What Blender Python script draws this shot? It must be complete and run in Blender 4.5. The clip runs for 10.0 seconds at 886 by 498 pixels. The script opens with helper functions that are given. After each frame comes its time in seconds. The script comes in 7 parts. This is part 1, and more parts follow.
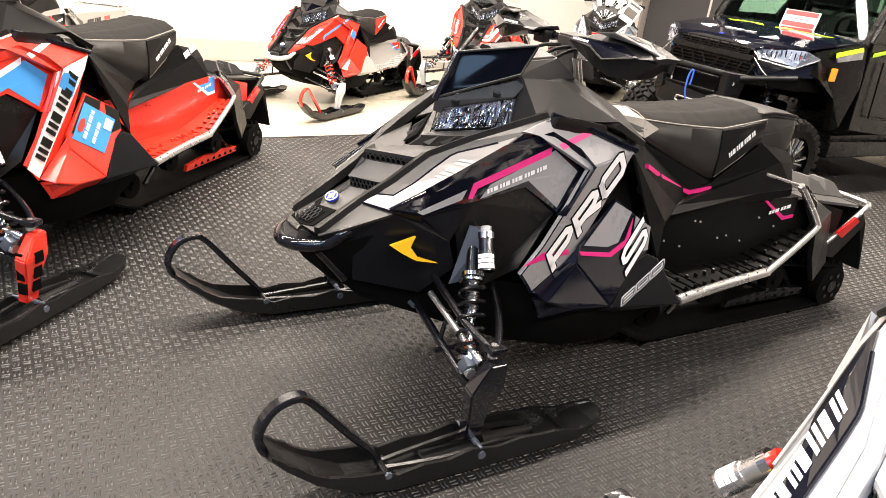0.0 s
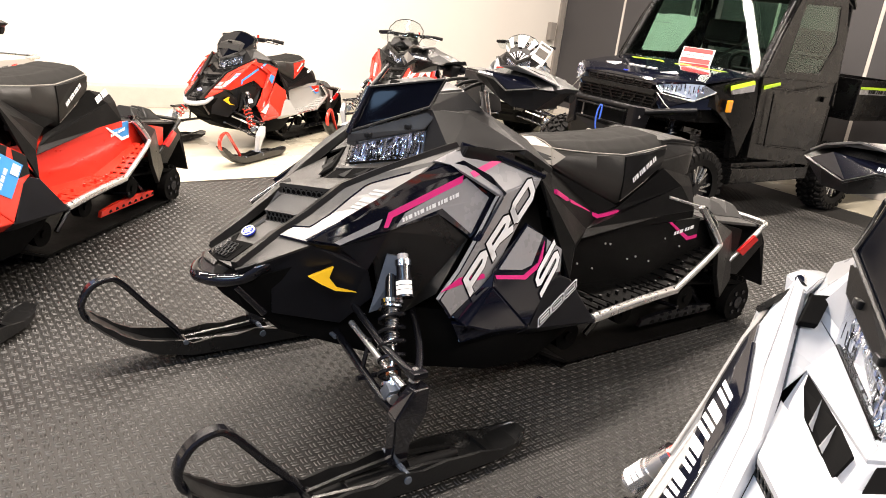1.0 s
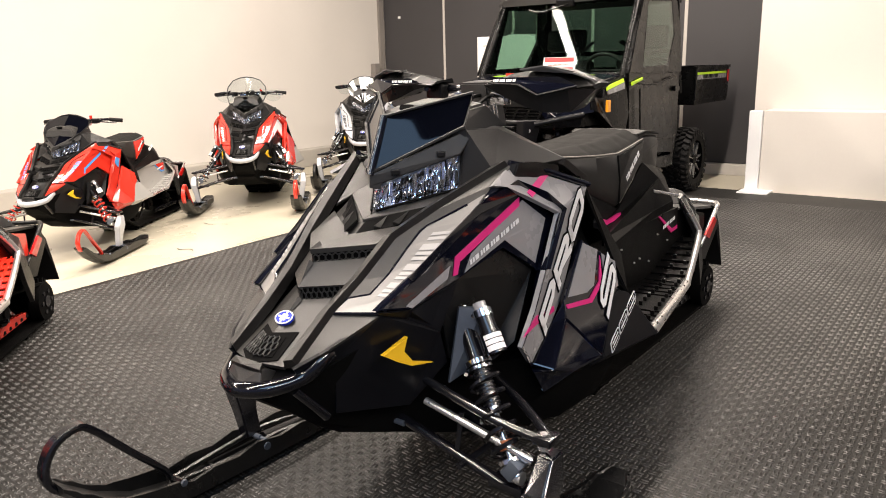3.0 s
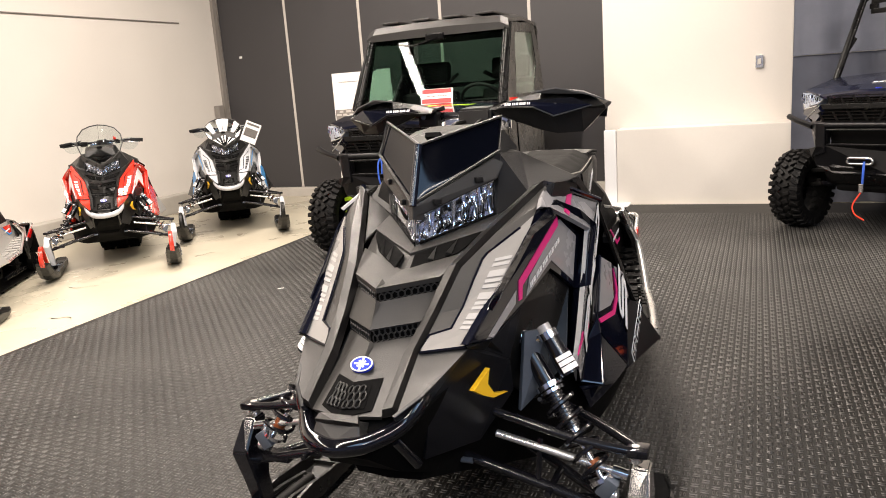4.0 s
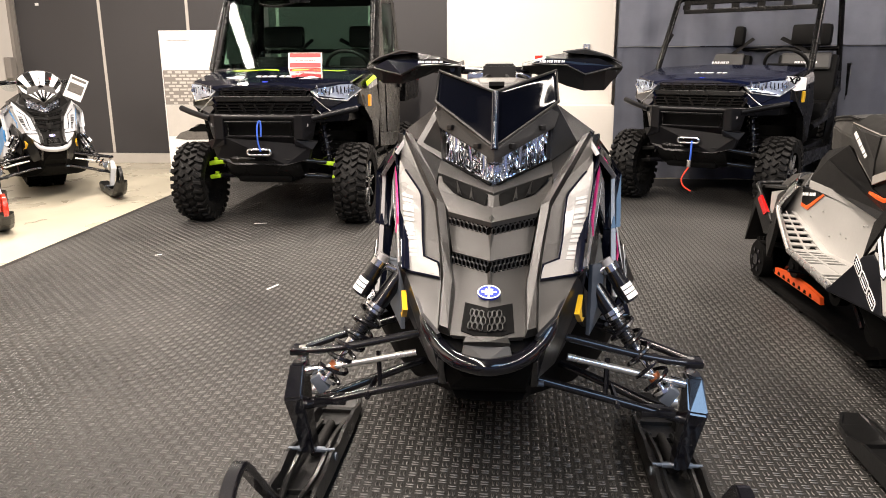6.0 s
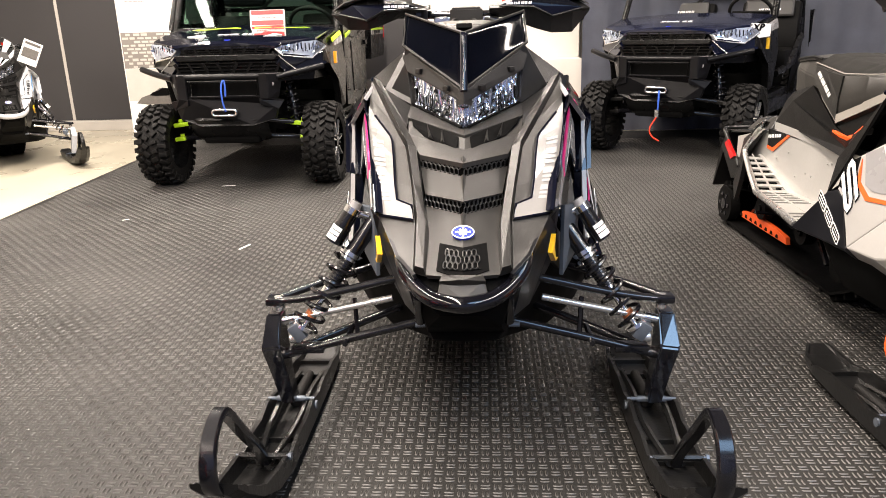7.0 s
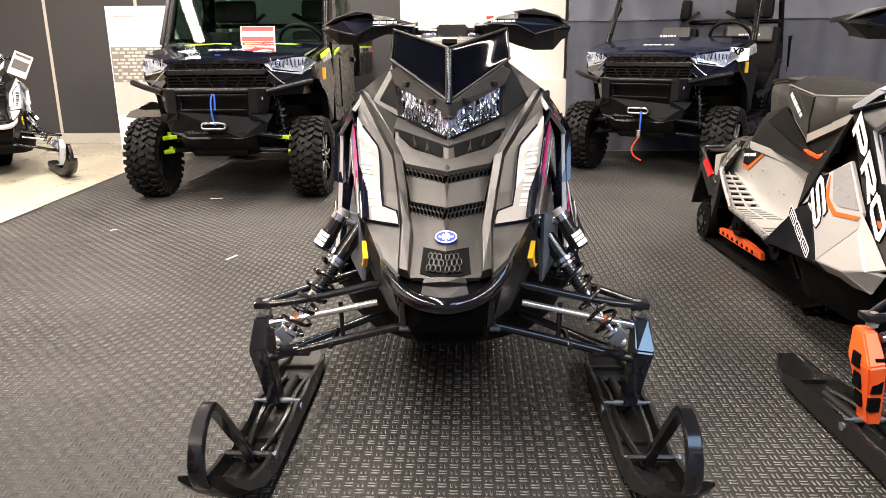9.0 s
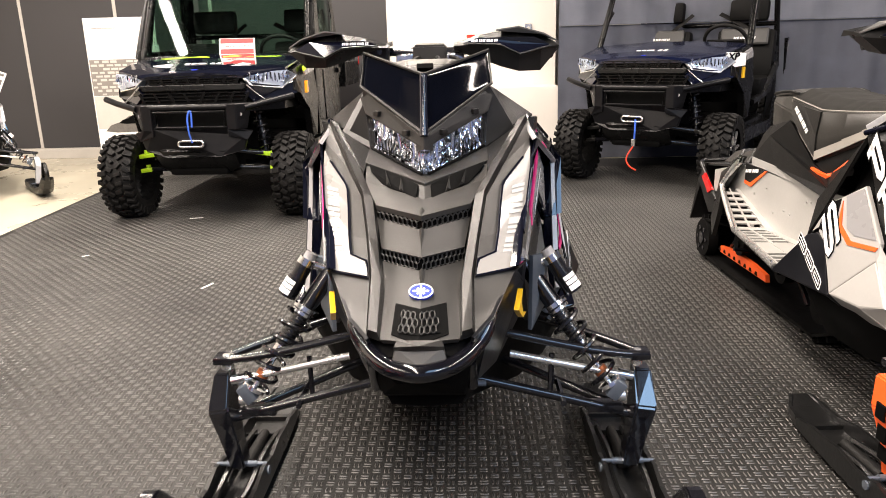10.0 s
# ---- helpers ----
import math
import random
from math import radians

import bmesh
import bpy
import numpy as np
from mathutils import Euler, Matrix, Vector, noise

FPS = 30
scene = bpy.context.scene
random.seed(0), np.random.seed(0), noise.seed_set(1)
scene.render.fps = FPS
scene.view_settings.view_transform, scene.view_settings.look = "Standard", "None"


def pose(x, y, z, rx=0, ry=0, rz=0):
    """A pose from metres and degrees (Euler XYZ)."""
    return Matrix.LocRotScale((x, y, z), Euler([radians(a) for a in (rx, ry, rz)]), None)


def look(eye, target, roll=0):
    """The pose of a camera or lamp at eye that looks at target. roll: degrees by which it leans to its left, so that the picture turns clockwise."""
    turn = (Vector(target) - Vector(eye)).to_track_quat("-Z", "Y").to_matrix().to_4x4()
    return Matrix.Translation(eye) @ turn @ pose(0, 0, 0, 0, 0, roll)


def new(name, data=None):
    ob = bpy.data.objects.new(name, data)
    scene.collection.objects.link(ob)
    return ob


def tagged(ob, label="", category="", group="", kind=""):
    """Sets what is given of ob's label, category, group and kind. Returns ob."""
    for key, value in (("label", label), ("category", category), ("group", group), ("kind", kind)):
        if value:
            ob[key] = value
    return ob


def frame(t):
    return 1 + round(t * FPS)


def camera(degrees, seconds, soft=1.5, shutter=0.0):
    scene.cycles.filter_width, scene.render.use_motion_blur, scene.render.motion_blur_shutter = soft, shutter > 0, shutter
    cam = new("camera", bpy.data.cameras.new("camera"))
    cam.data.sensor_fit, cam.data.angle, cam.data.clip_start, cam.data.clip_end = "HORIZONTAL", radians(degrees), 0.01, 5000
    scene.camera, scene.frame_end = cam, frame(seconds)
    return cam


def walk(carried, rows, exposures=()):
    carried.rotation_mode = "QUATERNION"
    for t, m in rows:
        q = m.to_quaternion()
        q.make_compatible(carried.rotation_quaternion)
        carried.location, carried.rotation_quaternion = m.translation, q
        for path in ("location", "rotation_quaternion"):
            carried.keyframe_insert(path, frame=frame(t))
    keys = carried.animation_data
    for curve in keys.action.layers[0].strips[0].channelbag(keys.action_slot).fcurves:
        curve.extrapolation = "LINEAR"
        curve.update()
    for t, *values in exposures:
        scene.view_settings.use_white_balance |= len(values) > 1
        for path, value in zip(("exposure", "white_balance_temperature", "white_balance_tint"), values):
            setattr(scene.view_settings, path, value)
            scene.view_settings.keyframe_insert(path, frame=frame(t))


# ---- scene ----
cam = camera(62.0, 10.0, 0.9, 0.16)
PATH = [
    (0, (1.879, -1.088, 1.355), (0.329, -0.08, 0.592), 7.7),
    (0.1, (1.879, -1.095, 1.355), (0.339, -0.073, 0.591), 7.76),
    (0.2, (1.88, -1.102, 1.355), (0.371, -0.031, 0.596), 7.82),
    (0.35, (1.882, -1.11, 1.354), (0.416, 0.025, 0.604), 7.9),
    (0.5, (1.887, -1.113, 1.353), (0.446, 0.054, 0.601), 8.0),
    (1, (1.952, -1.086, 1.337), (0.463, 0.089, 0.703), 7.0),
    (1.2, (1.952, -1.095, 1.342), (0.422, 0.037, 0.727), 6.3),
    (1.5, (1.936, -1.103, 1.3), (0.339, -0.039, 0.737), 3.9),
    (1.8, (1.852, -1.153, 1.293), (0.229, -0.112, 0.762), 2.4),
    (2, (1.784, -1.193, 1.285), (0.211, -0.067, 0.778), 1.3),
    (2.5, (1.569, -1.268, 1.236), (0.31, 0.218, 0.778), 0.1),
    (2.65, (1.481, -1.283, 1.216), (0.195, 0.297, 0.705), -0.4),
    (2.8, (1.386, -1.296, 1.198), (0.116, 0.291, 0.672), -0.9),
    (3, (1.257, -1.313, 1.187), (0.076, 0.227, 0.703), -1.5),
    (3.2, (1.136, -1.335, 1.203), (0.06, 0.28, 0.719), -2.2),
    (4.3, (0.625, -1.608, 1.165), (-0.07, 0.223, 0.758), -3.7),
    (4.5, (0.523, -1.622, 1.149), (-0.101, 0.232, 0.731), -3.0),
    (5, (0.248, -1.624, 1.137), (-0.213, 0.277, 0.72), -3.1),
    (5.3, (0.17, -1.636, 1.129), (-0.217, 0.285, 0.73), -1.9),
    (5.5, (0.135, -1.68, 1.126), (-0.199, 0.246, 0.703), -1.1),
    (5.7, (0.092, -1.763, 1.131), (-0.178, 0.166, 0.675), -0.8),
    (6, (0.051, -1.855, 1.139), (-0.137, 0.075, 0.65), -0.3),
    (7.3, (0.045, -1.88, 1.075), (-0.043, 0.027, 0.479), -1.5),
    (7.5, (0.034, -1.89, 1.069), (-0.031, 0.022, 0.484), -1.1),
    (8, (0.041, -1.904, 1.076), (-0.021, 0.015, 0.516), -1.1),
    (8.5, (0.052, -1.93, 1.077), (-0.012, -0.006, 0.533), -0.7),
    (9, (0.056, -1.947, 1.077), (-0.017, -0.021, 0.541), -0.6),
    (9.5, (0.062, -1.921, 1.091), (-0.016, 0.004, 0.557), -0.3),
    (10, (0.095, -1.726, 1.132), (0.033, 0.201, 0.6), -1.5),
]
walk(cam, [(t, look(eye, target, roll)) for t, eye, target, roll in PATH], [(0.0, 0.24), (1.2, 0.06), (2.0, -0.15), (2.5, -0.34), (4.5, -0.38), (5.0, -0.26), (5.5, -0.2), (6.2, -0.1), (7.3, 0.08), (10.0, 0.06)])
LAMP = 285.0
SKYLIGHT = 210.0

# ---- world and light ----
world = bpy.data.worlds.new("world")
scene.world = world
world.use_nodes = True
world.node_tree.nodes["Background"].inputs[0].default_value = (0.9, 0.93, 1.0, 1)
world.node_tree.nodes["Background"].inputs[1].default_value = 0.012


def area_lamp(name, x, y, z, sx, sy, watts, color=(1.0, 0.875, 0.77)):
    data = bpy.data.lights.new(name, "AREA")
    data.shape, data.size, data.size_y, data.energy, data.color = "RECTANGLE", sx, sy, watts, color
    ob = new(name, data)
    ob.matrix_world = pose(x, y, z)
    return ob


# ---- materials ----
def node(tree, kind, **values):
    n = tree.nodes.new(kind)
    for key, value in values.items():
        n.inputs[key.replace("_", " ")].default_value = value
    return n


def pmat(name, col, rough=0.5, metal=0.0, var=0.12, scale=6.0, bump=0.0, bscale=120.0, coat=0.0, spec=0.5, dust=0.0):
    """Painted, plastic or metal surface with two scales of variation and fine relief."""
    m = bpy.data.materials.new(name)
    m.use_nodes = True
    t = m.node_tree
    b = t.nodes["Principled BSDF"]
    co = t.nodes.new("ShaderNodeTexCoord")
    n1 = node(t, "ShaderNodeTexNoise", Scale=scale, Detail=4.0, Roughness=0.6)
    n2 = node(t, "ShaderNodeTexNoise", Scale=bscale, Detail=3.0, Roughness=0.6)
    t.links.new(co.outputs["Object"], n1.inputs["Vector"])
    t.links.new(co.outputs["Object"], n2.inputs["Vector"])
    ramp = t.nodes.new("ShaderNodeValToRGB")
    lo = [c * (1 - var) for c in col]
    hi = [min(1, c * (1 + var) + dust) for c in col]
    ramp.color_ramp.elements[0].color, ramp.color_ramp.elements[1].color = (*lo, 1), (*hi, 1)
    ramp.color_ramp.elements[0].position, ramp.color_ramp.elements[1].position = 0.3, 0.72
    mix = t.nodes.new("ShaderNodeMath")
    mix.operation = "MULTIPLY_ADD"
    mix.inputs[1].default_value = 0.3
    t.links.new(n2.outputs["Fac"], mix.inputs[0])
    half = t.nodes.new("ShaderNodeMath")
    half.operation = "MULTIPLY"
    half.inputs[1].default_value = 0.7
    t.links.new(n1.outputs["Fac"], half.inputs[0])
    t.links.new(half.outputs[0], mix.inputs[2])
    t.links.new(mix.outputs[0], ramp.inputs["Fac"])
    t.links.new(ramp.outputs["Color"], b.inputs["Base Color"])
    rr = t.nodes.new("ShaderNodeMapRange")
    rr.inputs["From Min"].default_value, rr.inputs["From Max"].default_value = 0.3, 0.7
    rr.inputs["To Min"].default_value, rr.inputs["To Max"].default_value = max(0.02, rough * 0.85), min(1, rough * 1.2 + 0.01)
    t.links.new(n1.outputs["Fac"], rr.inputs["Value"])
    t.links.new(rr.outputs[0], b.inputs["Roughness"])
    b.inputs["Metallic"].default_value = metal
    b.inputs["Specular IOR Level"].default_value = spec
    b.inputs["Coat Weight"].default_value = coat
    b.inputs["Coat Roughness"].default_value = 0.04
    if bump:
        bp = node(t, "ShaderNodeBump", Strength=bump, Distance=0.002)
        t.links.new(n2.outputs["Fac"], bp.inputs["Height"])
        t.links.new(bp.outputs[0], b.inputs["Normal"])
    return m


def glass_mat(name, col, rough=0.0, ior=1.2):
    m = bpy.data.materials.new(name)
    m.use_nodes = True
    b = m.node_tree.nodes["Principled BSDF"]
    b.inputs["Base Color"].default_value = (*col, 1)
    b.inputs["Transmission Weight"].default_value = 1.0
    b.inputs["Roughness"].default_value = rough
    b.inputs["IOR"].default_value = ior
    return m


BLACK = pmat("black_plastic", (0.0072, 0.007, 0.0068), 0.3, var=0.25, bump=0.2, bscale=400, spec=0.32)
POD = pmat("pod_plastic", (0.0185, 0.0177, 0.0168), 0.38, var=0.18, bump=0.3, bscale=500, spec=0.42)
RAIL = pmat("rail_plastic", (0.0075, 0.007, 0.0065), 0.34, var=0.2, bump=0.25, bscale=450, spec=0.4)
BLACK_HOOD = pmat("textured_black_plastic", (0.0265, 0.0252, 0.0233), 0.42, var=0.18, bump=0.3, bscale=500)
# black plastic parts, and sheets whose colour stands for shade in openings
DARK = pmat("deep_black_plastic_and_shade", (0.0026, 0.0026, 0.0026), 0.7, var=0.2, spec=0.05)
UTV_BLACK = pmat("moulded_vehicle_plastic", (0.0024, 0.0024, 0.0025), 0.26, var=0.25, bump=0.2, bscale=300, spec=0.17)
GLOSS = pmat("gloss_black", (0.0032, 0.0038, 0.0085), 0.06, var=0.2, spec=0.45, coat=0.4)
SATIN = pmat("satin_black_plastic", (0.0048, 0.005, 0.0066), 0.34, var=0.25, bump=0.08, bscale=300, spec=0.27)
TINT = pmat("smoked_windshield", (0.0016, 0.002, 0.004), 0.05, var=0.1, spec=0.22)
GREY = pmat("graphite_paint", (0.245, 0.240, 0.244), 0.26, var=0.08, coat=0.3)
SILVER = pmat("silver_decal", (0.215, 0.207, 0.197), 0.3, var=0.05, coat=0.2)
PALE = pmat("pale_print", (0.33, 0.323, 0.315), 0.4, var=0.05)
WHITE = pmat("white_decal", (0.8, 0.8, 0.8), 0.4, var=0.04)
WHITE_BODY = pmat("white_paint", (0.45, 0.46, 0.48), 0.28, var=0.04, coat=0.4)
PINK = pmat("magenta_decal", (0.62, 0.02, 0.18), 0.35, var=0.06)
YELLOW = pmat("yellow_reflector", (0.85, 0.5, 0.02), 0.3, var=0.06)
AMBER = pmat("amber_lens", (0.9, 0.35, 0.02), 0.2, var=0.06)
RED = pmat("red_paint", (0.62, 0.03, 0.015), 0.22, var=0.08, coat=0.5)
REDLENS = pmat("red_lens", (0.5, 0.01, 0.01), 0.15, var=0.1, coat=0.5)
ORANGE = pmat("orange_paint", (0.80, 0.105, 0.018), 0.35, var=0.07)
BLUE = pmat("blue_decal", (0.05, 0.27, 0.62), 0.35, var=0.06)
NAVY = pmat("navy_paint", (0.003, 0.0046, 0.017), 0.14, var=0.2, spec=0.4, coat=0.2)
LIME = pmat("lime_paint", (0.45, 0.72, 0.02), 0.35, var=0.06)
ALU = pmat("bare_aluminium", (0.74, 0.73, 0.71), 0.26, metal=0.9, var=0.12, bump=0.2)
PALE_ALU = pmat("pale_painted_tunnel", (0.42, 0.41, 0.39), 0.35, metal=0.3, var=0.08)
CHROME = pmat("polished_steel", (0.75, 0.75, 0.76), 0.14, metal=1.0, var=0.08)
STEEL_BLACK = pmat("black_powder_coat", (0.0045, 0.0045, 0.006), 0.2, var=0.2, coat=0.3)
VINYL = pmat("seat_vinyl", (0.019, 0.018, 0.016), 0.45, var=0.15, bump=0.25, bscale=260)
VINYL_TOP = pmat("seat_top_vinyl", (0.0155, 0.015, 0.014), 0.85, var=0.25, bump=0.4, bscale=180, spec=0.12)
VINYL_LIGHT = pmat("light_seat_vinyl", (0.25, 0.235, 0.21), 0.5, var=0.1, bump=0.3, bscale=200)
THREAD = pmat("seat_stitching", (0.24, 0.225, 0.2), 0.7, var=0.1)
RUBBER = pmat("rubber", (0.0055, 0.0052, 0.005), 0.6, var=0.25, bump=0.5, bscale=150, spec=0.2)
SKI = pmat("ski_plastic", (0.006, 0.006, 0.006), 0.3, var=0.3, bump=0.35, bscale=90)
CAST = pmat("cast_grey_metal", (0.13, 0.15, 0.18), 0.32, metal=0.5, var=0.15)
BRONZE = pmat("copper_bushing", (0.3, 0.09, 0.03), 0.4, metal=0.5, var=0.1)
LENS = glass_mat("lamp_lens", (1, 1, 1), 0.0, 1.15)
CLEAR = glass_mat("clear_windshield", (0.86, 0.9, 0.9), 0.02, 1.3)
CABGLASS = glass_mat("tinted_cab_glass", (0.4, 0.55, 0.47), 0.0, 1.25)
REFLECTOR = pmat("lamp_reflector", (0.60, 0.66, 0.77), 0.3, metal=0.85, var=0.1)
LAMP_CHROME = pmat("lamp_mirror", (0.82, 0.85, 0.93), 0.12, metal=1.0, var=0.04)
GUARD_GREY = pmat("guard_top_grey", (0.075, 0.073, 0.07), 0.4, var=0.12, bump=0.2, bscale=300)
KNEE = pmat("matt_black_plastic", (0.0032, 0.0031, 0.0030), 0.46, var=0.25, bump=0.25, bscale=350, spec=0.1)
TRACK = pmat("track_rubber", (0.0024, 0.0023, 0.0022), 0.6, var=0.3, bump=0.4, bscale=120, spec=0.08)
TUBE_BLACK = pmat("gloss_black_tube", (0.003, 0.003, 0.0045), 0.09, var=0.2, coat=0.3)
SILVER_PAINT = pmat("silver_grey_paint", (0.40, 0.388, 0.37), 0.3, metal=0.15, var=0.06, coat=0.2)
CURTAIN_LOW = pmat("black_blue_skirting_cloth", (0.14, 0.15, 0.19), 0.8, var=0.25, scale=3, bump=0.5, bscale=200)
BADGE_BLUE = pmat("badge_blue", (0.02, 0.04, 0.42), 0.4, var=0.05, spec=0.15)
BUMPER_STEEL = pmat("textured_bumper_steel", (0.0036, 0.0036, 0.0044), 0.34, var=0.2, bump=0.25, bscale=350, spec=0.2)
BOSS_GREY = pmat("mid_grey_boss", (0.05, 0.0485, 0.0465), 0.42, var=0.12, bump=0.2, bscale=300)
SPINDLE_BLACK = pmat("polished_black_coat", (0.005, 0.005, 0.007), 0.1, var=0.15, spec=0.9, coat=0.8)
MESHGREY = pmat("hex_mesh_plastic", (0.024, 0.0235, 0.0225), 0.4, var=0.1)
ROPE = pmat("blue_winch_rope", (0.03, 0.1, 0.5), 0.7, var=0.2, bump=0.8, bscale=200)
ROPE_RED = pmat("red_hook_strap", (0.7, 0.05, 0.02), 0.7, var=0.2)
PAPER = pmat("white_card", (0.78, 0.77, 0.74), 0.6, var=0.03)
PAPER_RED = pmat("red_print", (0.6, 0.04, 0.04), 0.6, var=0.05)
PRINT = pmat("dark_print", (0.12, 0.11, 0.1), 0.6, var=0.3, scale=30)
WALLPAINT = pmat("white_wall_paint", (0.635, 0.60, 0.55), 0.7, var=0.03, scale=1.2, bump=0.15, bscale=60)
PANEL = pmat("dark_wall_panel", (0.042, 0.040, 0.042), 0.5, var=0.1, scale=2.0, bump=0.2, bscale=80)
TRIM = pmat("panel_joint_trim", (0.5, 0.47, 0.43), 0.5, var=0.08)
CURB = pmat("grey_base_curb", (0.22, 0.2, 0.18), 0.7, var=0.15, scale=4)
PALE_CURB = pmat("pale_painted_curb", (0.40, 0.375, 0.335), 0.6, var=0.15, scale=4)
CURTAIN = pmat("dark_blue_curtain", (0.225, 0.238, 0.29), 0.8, var=0.2, scale=3, bump=0.5, bscale=200)
HALL = pmat("dark_blue_hall_drape", (0.09, 0.11, 0.19), 0.8, var=0.15, scale=2.0)
CEIL = pmat("dark_hall_ceiling", (0.06, 0.065, 0.078), 0.8, var=0.1, scale=1.0)


def floor_mat():
    m = pmat("polished_concrete", (0.5, 0.46, 0.36), 0.28, var=0.12, scale=1.3, bump=0.08, bscale=25)
    return m


def mat_mat():
    """Rubber floor matting: paired bars alternate between two directions from cell to cell."""
    m = pmat("rubber_floor_mat", (0.0125, 0.0118, 0.0106), 0.5, var=0.55, scale=0.9, dust=0.008, spec=0.33)
    t = m.node_tree
    b = t.nodes["Principled BSDF"]
    co = next(n for n in t.nodes if n.type == "TEX_COORD")
    sep = t.nodes.new("ShaderNodeSeparateXYZ")
    t.links.new(co.outputs["Object"], sep.inputs[0])

    def op(kind, a, c=None):
        n = t.nodes.new("ShaderNodeMath")
        n.operation = kind
        for k, v in enumerate((a, c)):
            if v is None:
                continue
            if isinstance(v, (int, float)):
                n.inputs[k].default_value = v
            else:
                t.links.new(v, n.inputs[k])
        return n.outputs[0]

    u, v = op("DIVIDE", sep.outputs[0], CELL), op("DIVIDE", sep.outputs[1], CELL)
    fu, fv = op("FRACT", u), op("FRACT", v)
    par = op("MODULO", op("ABSOLUTE", op("ADD", op("FLOOR", u), op("FLOOR", v))), 2.0)
    # along and across within a cell, swapped on odd cells
    inv = op("SUBTRACT", 1.0, par)
    along = op("ADD", op("MULTIPLY", fu, inv), op("MULTIPLY", fv, par))
    across = op("ADD", op("MULTIPLY", fv, inv), op("MULTIPLY", fu, par))
    bar = op("LESS_THAN", op("ABSOLUTE", op("SUBTRACT", op("ABSOLUTE", op("SUBTRACT", across, 0.5)), 0.2)), 0.09)
    end = op("LESS_THAN", op("ABSOLUTE", op("SUBTRACT", along, 0.5)), 0.38)
    bp = node(t, "ShaderNodeBump", Strength=0.9, Distance=0.002)
    t.links.new(op("MULTIPLY", bar, end), bp.inputs["Height"])
    t.links.new(bp.outputs[0], b.inputs["Normal"])
    return m


CELL = 0.0295
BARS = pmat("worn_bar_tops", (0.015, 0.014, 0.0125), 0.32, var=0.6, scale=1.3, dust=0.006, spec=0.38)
# edge highlights of the bars painted as a paler tone, with uneven scuffing
BAR_EDGES = pmat("highlit_scuffed_bar_edges", (0.037, 0.035, 0.0315), 0.4, var=0.9, scale=1.5, dust=0.035)
FLOOR = floor_mat()
MATTING = mat_mat()


# ---- mesh helpers ----
def mirror(p, s):
    return Vector((p[0] * s, p[1], p[2]))


def link(name, bm, material, parent=None, label="", smooth=False):
    bmesh.ops.recalc_face_normals(bm, faces=bm.faces)
    me = bpy.data.meshes.new(name)
    bm.to_mesh(me)
    bm.free()
    if smooth:
        me.polygons.foreach_set("use_smooth", [True] * len(me.polygons))
        me.set_sharp_from_angle(angle=radians(52))
    me.materials.append(material)
    ob = new(name, me)
    if parent:
        ob.parent = parent
    if label:
        ob["label"] = label
    return ob


def part(name, bm, material, parent, label="", smooth=False):
    return link(name, bm, material, parent, label, smooth)


def thing(name, label, category, group="", kind=""):
    return tagged(new(name), label, category, group, kind)


def box(bm, c, size, rot=None, bevel=0.0):
    m = Matrix.Translation(c) @ (rot or Matrix()) @ Matrix.Diagonal((*size, 1))
    r = bmesh.ops.create_cube(bm, size=1.0, matrix=m)
    if bevel:
        edges = list({e for v in r["verts"] for e in v.link_edges})
        bmesh.ops.bevel(bm, geom=edges, offset=bevel, segments=2, affect="EDGES", profile=0.6)
    return bm


def slab(bm, pts, thick, bevel=0.0, out=None):
    """A polygon of 3D points made solid, thick metres inward against its normal, which points along out."""
    pts = [Vector(p) for p in pts]
    n = Vector()
    for a, b in zip(pts, pts[1:] + pts[:1]):
        n += Vector(((a.y - b.y) * (a.z + b.z), (a.z - b.z) * (a.x + b.x), (a.x - b.x) * (a.y + b.y)))
    n.normalize()
    if out is not None and n.dot(Vector(out)) < 0:
        pts, n = pts[::-1], -n
    top = [bm.verts.new(p) for p in pts]
    low = [bm.verts.new(p - n * thick) for p in pts]
    faces = [bm.faces.new(top), bm.faces.new(low[::-1])]
    for k in range(len(pts)):
        faces.append(bm.faces.new((top[k], low[k], low[k - 1], top[k - 1])))
    if bevel:
        edges = list(faces[0].edges)
        bmesh.ops.bevel(bm, geom=edges, offset=bevel, segments=2, affect="EDGES", profile=0.6)
    return bm


def facet(bm, pts, s, thick=0.006, bevel=0.002, lift=0.0):
    """A body panel facet: points for the side s, wound so that it faces outward from the sled's middle."""
    pts = [mirror(p, s) for p in pts]
    c = sum(pts, Vector()) / len(pts)
    n = Vector()
    for a, b in zip(pts, pts[1:] + pts[:1]):
        n += (a - c).cross(b - c)
    if n.dot(c - Vector((0, c.y + 0.1, 0.45))) < 0:
        pts, n = pts[::-1], -n
    return slab(bm, [p + n.normalized() * lift for p in pts], thick, bevel)


def sheet(bm, faces, s, thick=0.008):
    """One folded panel of the side s: faces that share their corners, made solid."""
    made = {}
    for pts in faces:
        vs = [made.setdefault(tuple(round(v, 4) for v in p), None) or made.update({tuple(round(v, 4) for v in p): bm.verts.new(mirror(p, s))}) or made[tuple(round(v, 4) for v in p)] for p in pts]
        bm.faces.new(vs)
    bmesh.ops.recalc_face_normals(bm, faces=bm.faces[:])
    bm.normal_update()
    if sum(f.normal.dot(f.calc_center_median() - Vector((0, f.calc_center_median().y + 0.1, 0.45))) * f.calc_area() for f in bm.faces) < 0:
        bmesh.ops.reverse_faces(bm, faces=bm.faces[:])
    bmesh.ops.solidify(bm, geom=bm.faces[:], thickness=thick)
    return bm


